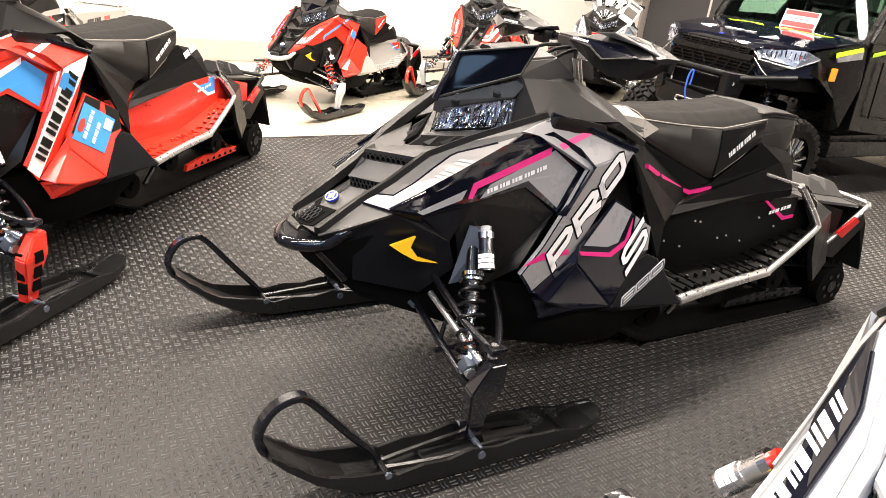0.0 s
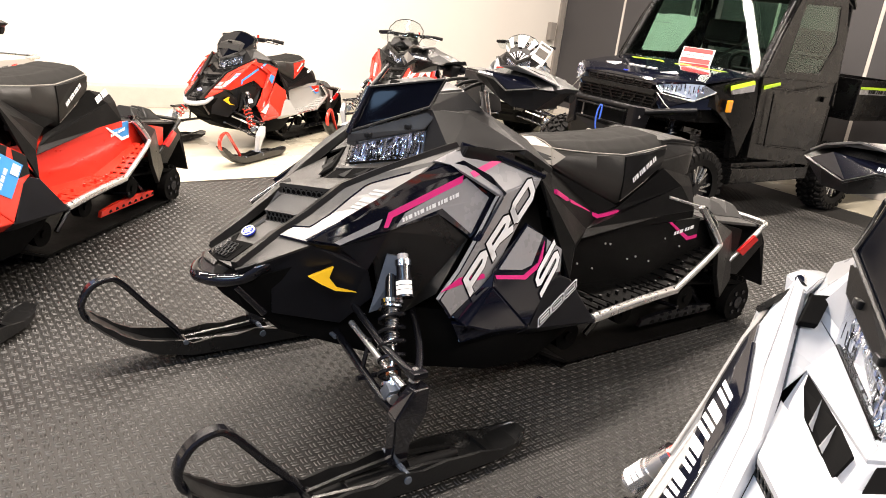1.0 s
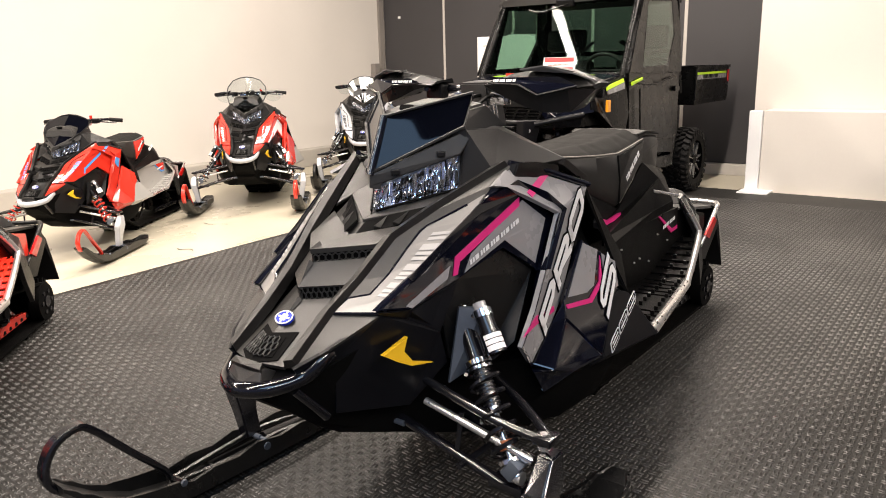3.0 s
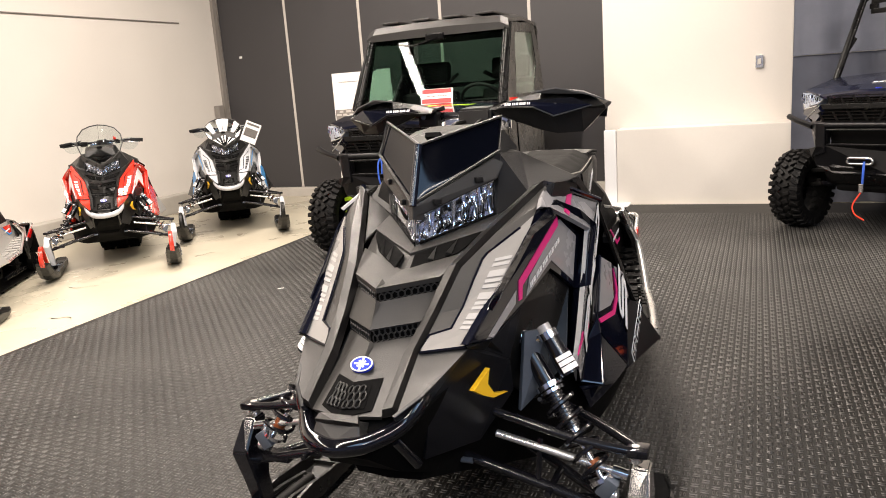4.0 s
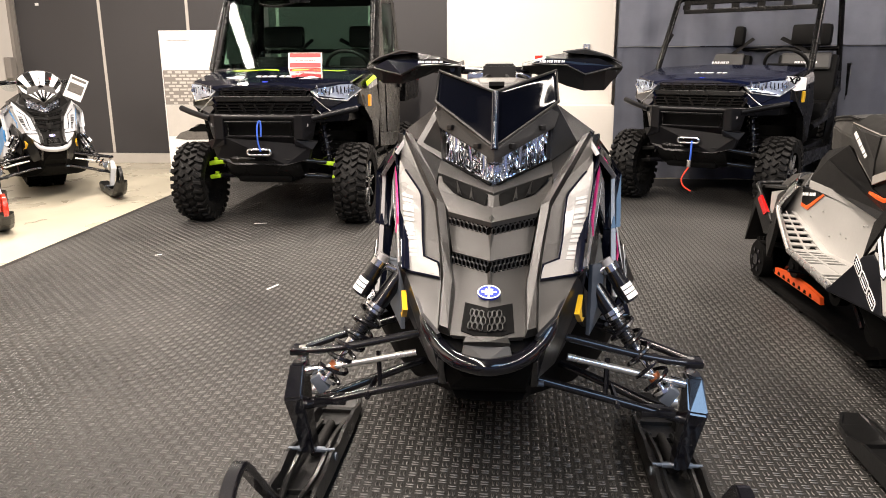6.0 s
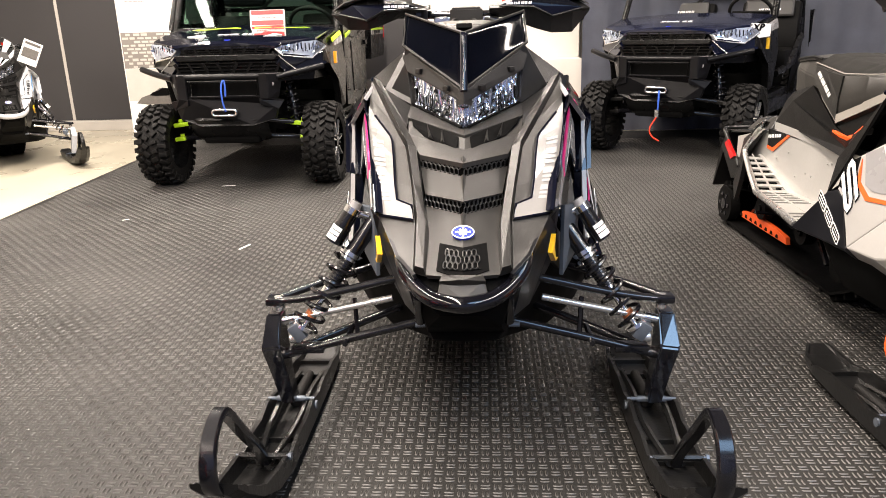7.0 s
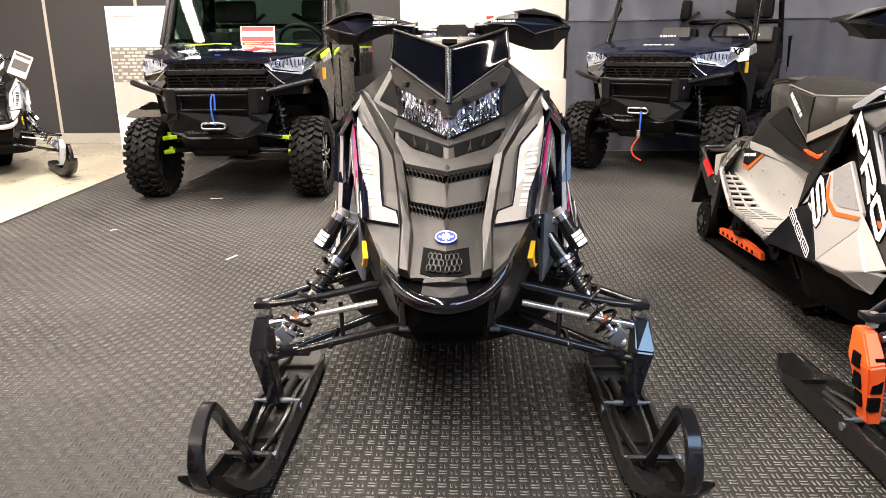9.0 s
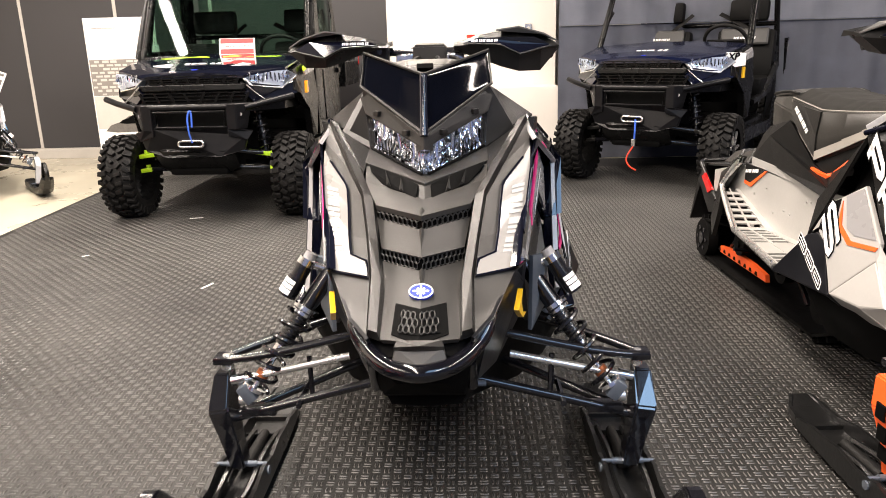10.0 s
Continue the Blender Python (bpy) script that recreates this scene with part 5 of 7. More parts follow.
        facet(bm, [(0.226, 1.995, 0.408), (0.225, 2.108, 0.474), (0.225, 2.146, 0.450), (0.226, 2.045, 0.382)], s, 0.012, 0.002)
        part("tail_reflector", bm, REDLENS, parent, "red side marker")
        bm = bmesh.new()
        tube(bm, smooth_path([m(0.211, 1.955, 0.362), m(0.211, 2.06, 0.428), m(0.210, 2.165, 0.494), m(0.200, 2.215, 0.512), m(0.16, 2.245, 0.515), m(0.0, 2.25, 0.515)], 4), 0.0115, 8)
        part("rear_rack_tube", bm, c.get("rack_tube", ALU), parent, "", True)
        bm = bmesh.new()
        facet(bm, [(0.207, 1.86, 0.42), (0.209, 2.0, 0.40), (0.212, 2.17, 0.495), (0.212, 2.215, 0.42), (0.208, 2.06, 0.28), (0.207, 1.92, 0.31)], s, 0.008)
        part("tail_side_plate", bm, BLACK, parent)
    for k in range(0 if far else 3):
        bm = bmesh.new()
        slab(bm, [(-0.19 + 0.13 * k, 1.74, 0.574), (-0.07 + 0.13 * k, 1.74, 0.574), (-0.07 + 0.13 * k, 2.21, 0.508), (-0.19 + 0.13 * k, 2.21, 0.508)], 0.012, 0.003, (0, 0, 1))
        part("rack_plate", bm, c["rack"], parent)
    for y, z in () if far else ((1.94, 0.545), (2.07, 0.527)):
        bm = bmesh.new()
        loft(bm, [[(-0.08, y, z), (0.08, y, z), (0.095, y + 0.13, z - 0.016), (-0.095, y + 0.13, z - 0.016)], [(-0.035, y + 0.025, z + 0.066), (0.035, y + 0.025, z + 0.066), (0.05, y + 0.09, z + 0.045), (-0.05, y + 0.09, z + 0.045)]])
        bmesh.ops.bevel(bm, geom=bm.edges[:], offset=0.004, segments=1, affect="EDGES")
        part("rack_boss", bm, c.get("boss", BOSS_GREY), parent, "faceted grey rack boss")
    bm = bmesh.new()
    slab(bm, [(x, y + far, z) for x, y, z in ((-0.2, 2.16, 0.52), (0.2, 2.16, 0.52), (0.205, 2.236, 0.43), (0.21, 2.315, 0.195), (-0.21, 2.315, 0.195), (-0.205, 2.236, 0.43))], 0.008, 0.002, (0, 1, 0.3))
    part("snow_flap", bm, RUBBER, parent, "black rubber snow flap")
    bars("flap_marking", (0.12, 2.252 + far, 0.36), (-1, 0, 0), (0, 1, 0.3), 0.1, 0.03, 4, WHITE, parent)
    # track belt with cross lugs
    prof = [(0.62, 0.40), (0.60, 0.30), (0.72, 0.17), (0.98, 0.035), (1.1, 0.028), (2.14, 0.028), (2.215, 0.06), (2.245, 0.125), (2.215, 0.19), (2.14, 0.225), (1.6, 0.30), (1.0, 0.42), (0.72, 0.47)]
    path = smooth_path([(0, y, z) for y, z in prof], 4, closed=True)
    bm = bmesh.new()
    rings = []
    cen = Vector((0, 1.4, 0.22))
    for k, p in enumerate(path):
        d = (path[(k + 1) % len(path)] - path[k - 1]).normalized()
        n = Vector((0, -d.z, d.y))
        if n.dot(p - cen) < 0:
            n = -n
        rings.append([p + Vector((-0.19, 0, 0)), p + Vector((0.19, 0, 0)), p + Vector((0.19, 0, 0)) - n * 0.012, p + Vector((-0.19, 0, 0)) - n * 0.012])
    vs = [[bm.verts.new(q) for q in r] for r in rings]
    for k in range(len(vs)):
        a, b = vs[k], vs[(k + 1) % len(vs)]
        for j in range(4):
            bm.faces.new((a[j], a[(j + 1) % 4], b[(j + 1) % 4], b[j]))
    tr = part("track_belt", bm, TRACK, parent, "black rubber drive track")
    bm = bmesh.new()
    for k in range(0, len(path)):
        p = path[k]
        d = (path[(k + 1) % len(path)] - path[k - 1]).normalized()
        n = Vector((0, -d.z, d.y))
        if n.dot(p - cen) < 0:
            n = -n
        rot = Matrix((Vector((1, 0, 0)), d, n)).transposed().to_4x4()
        for x in (-0.125, 0.0, 0.125):
            box(bm, p + Vector((x, 0, 0)) + n * 0.01, (0.1, 0.014, 0.024), rot)
    tagged(part("track_lug", bm, TRACK, tr), kind="stuff")


def tail_bag(parent):
    """Soft bag behind the seat, its sides folded along a slanting crease."""
    bm = bmesh.new()
    rings = []
    for y, wt, zt, wm, zm, wb, zb in ((1.385, 0.138, 0.905, 0.150, 0.835, 0.146, 0.795), (1.50, 0.132, 0.900, 0.146, 0.850, 0.138, 0.775), (1.60, 0.120, 0.893, 0.132, 0.862, 0.128, 0.758), (1.63, 0.112, 0.884, 0.122, 0.858, 0.118, 0.765)):
        half = [(wt, y, zt), (wm, y, zm), (wb, y, zb)]
        rings.append(half + [(-x, yy, z) for x, yy, z in half[::-1]])
    loft(bm, rings)
    bmesh.ops.bevel(bm, geom=bm.edges[:], offset=0.005, segments=2, affect="EDGES")
    bag = part("tail_bag", bm, VINYL, parent, "black tail bag")
    bm = bmesh.new()
    lid = [(1.375, 0.140, 0.914), (1.43, 0.146, 0.921), (1.53, 0.138, 0.912), (1.61, 0.126, 0.902), (1.64, 0.112, 0.893)]
    loft(bm, [[(-w, y, z), (-w * 0.5, y, z + 0.006), (w * 0.5, y, z + 0.006), (w, y, z), (w, y, z - 0.015), (-w, y, z - 0.015)] for y, w, z in lid])
    ld = part("bag_lid", bm, VINYL, bag)
    for s in (1, -1):
        bm = bmesh.new()
        tube(bm, [(w * s, y, z - 0.003) for y, w, z in lid], 0.006, 6)
        part("lid_piping", bm, RUBBER, ld, "", True)


# seat cross-sections: y, crown height, stitched edge (x, z), lower edge (x, z)
SEAT = [(0.745, 0.896, 0.060, 0.888, 0.090, 0.850), (0.80, 0.902, 0.108, 0.886, 0.130, 0.828), (0.90, 0.902, 0.134, 0.878, 0.142, 0.785), (1.00, 0.902, 0.147, 0.871, 0.152, 0.742), (1.15, 0.906, 0.159, 0.864, 0.167, 0.680), (1.28, 0.916, 0.155, 0.879, 0.160, 0.748), (1.40, 0.928, 0.148, 0.893, 0.150, 0.812)]


def seat(parent, c):
    rings = []
    for y, zc, xe, ze, xl, zl in SEAT:
        half = [(0, y, zc), (xe * 0.6, y, zc - 0.004), (xe, y, ze), (xe * 0.45 + xl * 0.55 + 0.008, y, ze * 0.45 + zl * 0.55), (xl, y, zl), (xl - 0.03, y, zl - 0.02)]
        rings.append(half + [(-x, yy, z) for x, yy, z in half[:0:-1]])
    bm = bmesh.new()
    loft(bm, rings)
    bmesh.ops.bevel(bm, geom=bm.edges[:], offset=0.005, segments=2, affect="EDGES")
    st = part("seat", bm, VINYL, parent, "stitched black vinyl seat", True)
    st.location.z = -c.get("seat_drop", 0.0)
    # quilted top in pillows between stitch lines
    def at(u, v):
        x, y, z = seat_edge(u)
        crown = Vector((0, *seat_edge(u, True)[1:]))
        knee = Vector((x * 0.6, y, crown.z - 0.004))
        p = crown.lerp(knee, abs(v) / 0.6) if abs(v) < 0.6 else knee.lerp(Vector((x, y, z)), (abs(v) - 0.6) / 0.4)
        return mirror(p, 1 if v >= 0 else -1)

    bm = bmesh.new()
    n, w = 56, 28
    grid = []
    for i in range(n + 1):
        row = []
        for j in range(w + 1):
            u, v = 1.05 + (len(SEAT) - 1 - 1.05) * i / n, -0.97 + 1.94 * j / w
            p = at(u, v)
            wave = (p.y - 0.78 + 0.045 * abs(v) * (1 if int((p.y - 0.78) / 0.12) % 2 else -1)) / 0.12
            seam = min(1.0, abs(wave - round(wave)) * 7.0, abs(abs(v) - 0.40 - 0.06 * math.sin((p.y - 0.78) * 26)) * 7.0)
            edge = min(1.0, (1 - abs(v)) * 12, (n - i) * 0.5, i * 0.5)
            row.append(bm.verts.new(p + Vector((0, 0, 0.001 + (0.005 * math.sqrt(max(0.0, seam)) + 0.002) * edge))))
        grid.append(row)
    for a, b in zip(grid, grid[1:]):
        for j in range(w):
            bm.faces.new((a[j], a[j + 1], b[j + 1], b[j]))
    part("seat_top", bm, VINYL_TOP, st, "quilted grey seat top", True)
    bm = bmesh.new()
    quads = []
    for s in (1, -1):
        e = lambda *p: (p[0] * s, p[1], p[2])  # noqa: E731
        quads += [[(0.0, 0.739, 0.901), e(0.062, 0.739, 0.892), e(0.110, 0.797, 0.890), (0.0, 0.812, 0.907)], [e(0.062, 0.739, 0.892), e(0.093, 0.739, 0.852), e(0.134, 0.797, 0.83), e(0.110, 0.797, 0.890)], [e(0.110, 0.797, 0.890), e(0.134, 0.797, 0.83), e(0.138, 0.85, 0.862)]]
    sheet(bm, quads, 1, 0.005)
    part("seat_nose", bm, c.get("seat_nose", VINYL_LIGHT), st)
    bm = bmesh.new()
    for s in (1, -1):
        tube(bm, [mirror(Vector(p) + Vector((0.002, 0, 0.003)), s) for p in [(xe, y, ze) for y, zc, xe, ze, xl, zl in SEAT]], 0.0024, 5)
        tube(bm, [mirror(p, s) for p in ((0.112, 0.80, 0.888), (0.135, 0.79, 0.832))], 0.002, 4)
        tube(bm, [mirror(p, s) for p in ((0.0, 0.815, 0.907), (0.06, 0.81, 0.902), (0.112, 0.80, 0.89))], 0.002, 4)
        tube(bm, [mirror(p, s) for p in ((0.175, 1.150, 0.69), (0.163, 1.29, 0.757), (0.155, 1.37, 0.815), (0.153, 1.40, 0.888))], 0.0016, 4)
    tagged(part("seat_seam", bm, THREAD, st), kind="stuff")
    for s in (1, -1):
        bm = bmesh.new()
        sheet(bm, ([(0.166, 1.150, 0.860), (0.176, 1.150, 0.772), (0.176, 1.150, 0.690), (0.166, 1.28, 0.757), (0.163, 1.28, 0.868)], [(0.163, 1.28, 0.868), (0.166, 1.28, 0.757), (0.156, 1.385, 0.815), (0.154, 1.40, 0.886)]), s, 0.01)
        sc = part("seat_side_cover", bm, c.get("cover", BLACK), st, "smooth black side cover")
        a, b = mirror((0.177, 1.205, 0.772), s), mirror((0.168, 1.345, 0.866), s)
        if s < 0:
            a, b = b, a
        bars("seat_marking", a + Vector((0, 0, -0.012)), b - a, (s, 0, 0.1), (b - a).length * 0.9, 0.018, 7, WHITE, sc, 0.2, 0.0012)
        if c.get("band"):
            bm = bmesh.new()
            for (y, zc, xe, ze, xl, zl), (y2, _, xe2, ze2, xl2, zl2) in zip(SEAT[1:4], SEAT[2:5]):
                facet(bm, [(xl, y, zl), (xl2, y2, zl2), (xl2, y2, zl2 + 0.034), (xl, y, zl + 0.030)], s, 0.006, 0.0, 0.009)
            part("seat_band", bm, VINYL_LIGHT, st, "pale vinyl band along the seat's foot")
    bm = bmesh.new()
    loft(bm, [[(-0.135, y, 0.60), (0.135, y, 0.60), (0.140, y, z), (-0.140, y, z)] for y, z in ((0.86, 0.77), (1.15, 0.70), (1.28, 0.765), (1.40, 0.815), (1.61, 0.75))])
    part("seat_base", bm, DARK, st)
    if c.get("bag", True):
        tail_bag(parent)
    # folded skirt under the seat, back to the tail
    for s in (1, -1):
        bm = bmesh.new()
        low, tip, ra, rb = (0.170, 1.15, 0.665), (0.172, 1.045, 0.640), (0.232, 0.92, 0.614), (0.172, 1.53, 0.728)
        sheet(bm, (
            [low, tip, (0.176, 1.13, 0.645)], [tip, ra, (0.176, 1.13, 0.645)], [(0.176, 1.13, 0.645), ra, rb], [low, (0.176, 1.13, 0.645), rb],
            [low, rb, (0.150, 1.41, 0.803)], [(0.150, 1.41, 0.803), rb, (0.132, 1.62, 0.757)], [rb, (0.16, 1.62, 0.72), (0.132, 1.62, 0.757)],
            [ra, (0.262, 0.87, 0.592), (0.210, 1.385, 0.622)], [ra, (0.210, 1.385, 0.622), rb], [rb, (0.210, 1.385, 0.622), (0.208, 1.60, 0.628)], [rb, (0.208, 1.60, 0.628), (0.16, 1.62, 0.72)],
        ), s)
        sk = part("seat_skirt", bm, c["knee"], parent)
        sk.location.z = -c.get("seat_drop", 0.0) * 0.7
        if not c.get("bag", True):
            a, b = mirror((0.178, 1.44, 0.735), s), mirror((0.164, 1.56, 0.775), s)
            if s < 0:
                a, b = b, a
            bars("skirt_marking", a, b - a, (s, -0.2, 0.4), (b - a).length, 0.028, 4, WHITE, sk, 0.2)
        bm = bmesh.new()
        facet(bm, [(0.212, 0.95, 0.600), (0.211, 1.385, 0.624), (0.209, 1.60, 0.630), (0.209, 1.60, 0.598), (0.212, 0.95, 0.575)], s, 0.008, 0.001)
        part("tunnel_cover", bm, c["tunnel"], sk)
        # small emblem on the tunnel
        bm = bmesh.new()
        facet(bm, [(0.2085, 1.475, 0.575), (0.2085, 1.60, 0.505), (0.2085, 1.66, 0.51), (0.2085, 1.66, 0.592), (0.2085, 1.50, 0.592)], s, 0.004)
        em = part("tunnel_emblem", bm, c["emblem"], parent)
        bm = bmesh.new()
        facet(bm, [(0.2105, 1.445, 0.588), (0.2105, 1.465, 0.588), (0.2105, 1.595, 0.513), (0.2105, 1.66, 0.518), (0.2105, 1.66, 0.503), (0.2105, 1.592, 0.497)], s, 0.004)
        part("emblem_stripe", bm, c["stripe"], em)
        bars("emblem_marking", (0.2125 * s, 1.49 if s > 0 else 1.645, 0.530 if s > 0 else 0.552), (0, s, 0.16), (s, 0, 0), 0.14, 0.014, 4, WHITE, em)


def seat_edge(u, crown=False):
    """A point of the seat's stitched edge, or of its crown, at u sections from the front."""
    k = min(int(u), len(SEAT) - 2)
    f = u - k
    a, b = SEAT[k], SEAT[k + 1]
    y, zc, xe, ze = (a[i] * (1 - f) + b[i] * f for i in range(4))
    return (0.0, y, zc) if crown else (xe, y, ze)


def handlebar(parent, c):
    bm = bmesh.new()
    loft(bm, [[(-0.05, 0.50, 1.02), (0.05, 0.50, 1.02), (0.05, 0.60, 1.0), (-0.05, 0.60, 1.0)], [(-0.05, 0.49, 1.135), (0.05, 0.49, 1.135), (0.045, 0.56, 1.14), (-0.045, 0.56, 1.14)]])
    bmesh.ops.bevel(bm, geom=bm.edges[:], offset=0.006, segments=2, affect="EDGES")
    part("bar_pad", bm, c.get("gauge", BLACK_HOOD), parent, "square grey-black bar pad")
    bm = bmesh.new()
    tube(bm, smooth_path([(-0.35, 0.585, 1.108), (-0.25, 0.555, 1.12), (-0.06, 0.53, 1.115), (0.06, 0.53, 1.115), (0.25, 0.555, 1.12), (0.35, 0.585, 1.108)], 4), 0.012, 8)
    part("handlebar_tube", bm, STEEL_BLACK, parent, "", True)
    for s in (1, -1):
        bm = bmesh.new()
        rod(bm, (0.055 * s, 0.50, 1.075), (0.055 * s, 0.54, 0.95), 0.016, seg=8)
        box(bm, (0.075 * s, 0.52, 1.09), (0.05, 0.04, 0.04), None, 0.006)
        part("riser_clamp", bm, CHROME, parent, "bare aluminium riser", True)
    for s in (1, -1):
        m = lambda x, y, z: (x * s, y, z)  # noqa: E731
        bm = bmesh.new()
        rod(bm, m(0.26, 0.56, 1.118), m(0.365, 0.59, 1.105), 0.018, seg=12)
        part("grip", bm, RUBBER, parent, "", True)
        bm = bmesh.new()
        box(bm, m(0.15, 0.52, 1.11), (0.06, 0.05, 0.045), None, 0.008)
        part("control_block", bm, BLACK, parent)
        if s > 0:
            bm = bmesh.new()
            rod(bm, m(0.12, 0.50, 1.13), m(0.12, 0.50, 1.16), 0.012, seg=10)
            part("stop_switch", bm, RED, parent, "red stop switch", True)
        if c["guards"]:
            m = lambda x, y, z: ((x + (0.042 if s < 0 else 0.0)) * s, y, z)  # noqa: E731
            bm = bmesh.new()
            prof = [(0.07, 0.440, 1.138, 1.118), (0.14, 0.425, 1.158, 1.095), (0.205, 0.425, 1.168, 1.07), (0.255, 0.435, 1.176, 1.056), (0.32, 0.465, 1.16, 1.056), (0.375, 0.50, 1.132, 1.115)]
            rings = []
            for x, y, zt, zb in prof:
                zm = zt * 0.6 + zb * 0.4
                zb += 0.022 if s < 0 else 0.0
                rings.append([m(x, y + 0.05, zt), m(x, y, zm), m(x, y + 0.02, zb), m(x, y + 0.10, zb + 0.008), m(x, y + 0.11, zt - 0.004)])
            loft(bm, rings)
            g = part("hand_guard", bm, BLACK, parent, "angular hand guard")
            bm = bmesh.new()
            slab(bm, [m(*p) for p in ((0.10, 0.424, 1.138), (0.20, 0.419, 1.134), (0.255, 0.424, 1.108), (0.345, 0.464, 1.128), (0.30, 0.452, 1.15), (0.14, 0.424, 1.150))], 0.01, 0.0, (0, -1, 0.1))
            part("guard_insert", bm, GLOSS, g)
            bm = bmesh.new()
            tube(bm, [m(0.10, 0.420, 1.136), m(0.20, 0.413, 1.131), m(0.255, 0.418, 1.104), m(0.35, 0.46, 1.126)], 0.0032, 5)
            part("guard_rib", bm, BLACK, g)
            bm = bmesh.new()
            slab(bm, [m(*p) for p in ((0.19, 0.438, 1.172), (0.255, 0.445, 1.180), (0.33, 0.475, 1.160), (0.375, 0.52, 1.138), (0.31, 0.54, 1.166), (0.24, 0.53, 1.176))], 0.004, 0.0, (0, 0, 1))
            part("guard_top", bm, c.get("guard_top", GUARD_GREY), g, "grey-black guard top")
            if s > 0:
                bars("guard_marking", m(0.12, 0.414, 1.139), (1, -0.05, 0), (0, -1, 0.2), 0.075, 0.0066, 7, WHITE, g, 0.15, 0.001)
            else:
                bars("guard_marking", m(0.20, 0.411, 1.139), (1, 0.05, 0), (0, -1, 0.2), 0.075, 0.0066, 7, WHITE, g, 0.15, 0.001)
            bm = bmesh.new()
            rod(bm, m(0.10, 0.45, 1.12), m(0.11, 0.53, 1.115), 0.008)
            part("guard_mount", bm, STEEL_BLACK, g)
        else:
            bm = bmesh.new()
            tube(bm, smooth_path([m(0.16, 0.50, 1.11), m(0.24, 0.50, 1.10), m(0.34, 0.53, 1.09)], 3), 0.006, 6)
            part("brake_lever", bm, STEEL_BLACK, parent)
            if c.get("shield"):
                bm = bmesh.new()
                slab(bm, [m(0.24 + 0.085 * math.cos(k * math.pi / 6), 0.47, 1.085 + 0.06 * math.sin(k * math.pi / 6)) for k in range(12)], 0.004, 0.0, (0, -1, 0))
                part("clear_hand_shield", bm, CLEAR, parent, "clear plastic hand shield")
    # hoses in front of the bar
    bm = bmesh.new()
    for dx in (-0.03, 0.02, 0.06):
        tube(bm, smooth_path([(dx, 0.50, 1.10), (dx * 1.4, 0.42, 1.09), (dx * 0.8, 0.36, 1.04)], 4), 0.006, 6)
    part("control_cable", bm, RUBBER, parent, "", True)


def snowmobile(label, c, at, group="snowmobiles on show"):
    ob = thing("snowmobile", label, "snowmobile", group)
    body(ob, c)
    for s in (1, -1):
        front_end(ob, s, c)
        ski(ob, s, c)
    belly(ob, c)
    rear_end(ob, c)
    seat(ob, c)
    handlebar(ob, c)
    ob.matrix_world = at
    return ob


MAIN = dict(hood=BLACK_HOOD, rail=RAIL, flank=BLACK_HOOD, nose=SATIN, plate=SILVER, plate_mark=PALE, pod=POD, side_gloss=GLOSS, side=GREY, stripe=PINK, frame=GLOSS, pro=GREY, letters="PRO", s_gloss=GLOSS, s=GREY, corner=GLOSS, low=SATIN, knee=KNEE, ws="low", ws_mat=TINT, bumper=TUBE_BLACK, loop=STEEL_BLACK, spindle=SPINDLE_BLACK, spring=STEEL_BLACK, tunnel=KNEE, board=KNEE, riser=ALU, rack=BOSS_GREY, skid=STEEL_BLACK, emblem=BLACK, guards=True, skirt_stripe=True, reflector=REFLECTOR, name=True)
REDS = dict(MAIN, hood=BLACK, pod=KNEE, flank=RED, plate=RED, side_gloss=RED, side=BLUE, stripe=WHITE, frame=RED, pro=RED, letters="bars", s_gloss=RED, s=BLACK, corner=RED, tunnel=RED, board=RED, riser=ALU, skid=RED, emblem=BLUE, spindle=RED, holes=True, skirt_stripe=False, name=False, guard_top=BLACK, bag=False, seat_nose=VINYL, rack_tube=BLACK, rivet=RED, rack=BLACK, boss=BLACK, seat_drop=0.042, strips=((0.0, 0.45), (0.62, 0.72), (0.9, 1.0)), teeth=4)
WHITES = dict(MAIN, name=False, hood=WHITE_BODY, rail=WHITE_BODY, flank=WHITE_BODY, pod=WHITE_BODY, plate=GLOSS, plate_mark=WHITE, side_gloss=SILVER_PAINT, side=SILVER_PAINT, stripe=ORANGE, frame=SILVER_PAINT, pro=BLACK, letter_edge=DARK, s_gloss=SILVER_PAINT, s=GREY, corner=SILVER_PAINT, tunnel=PALE_ALU, board=PALE_ALU, riser=ALU, skid=ORANGE, emblem=BLACK, knee=KNEE, band=True, s2=DARK, spindle=ORANGE, holes=True, rack_tube=BLACK, rack=BLACK, boss=BLACK, strips=((0.0, 0.2), (0.54, 0.6), (0.9, 1.0)), teeth=30, gap=0.42, gauge=BLACK, brow=BLACK, nose=PALE_ALU, knob=RED, res=ALU, mark_high=0.026)


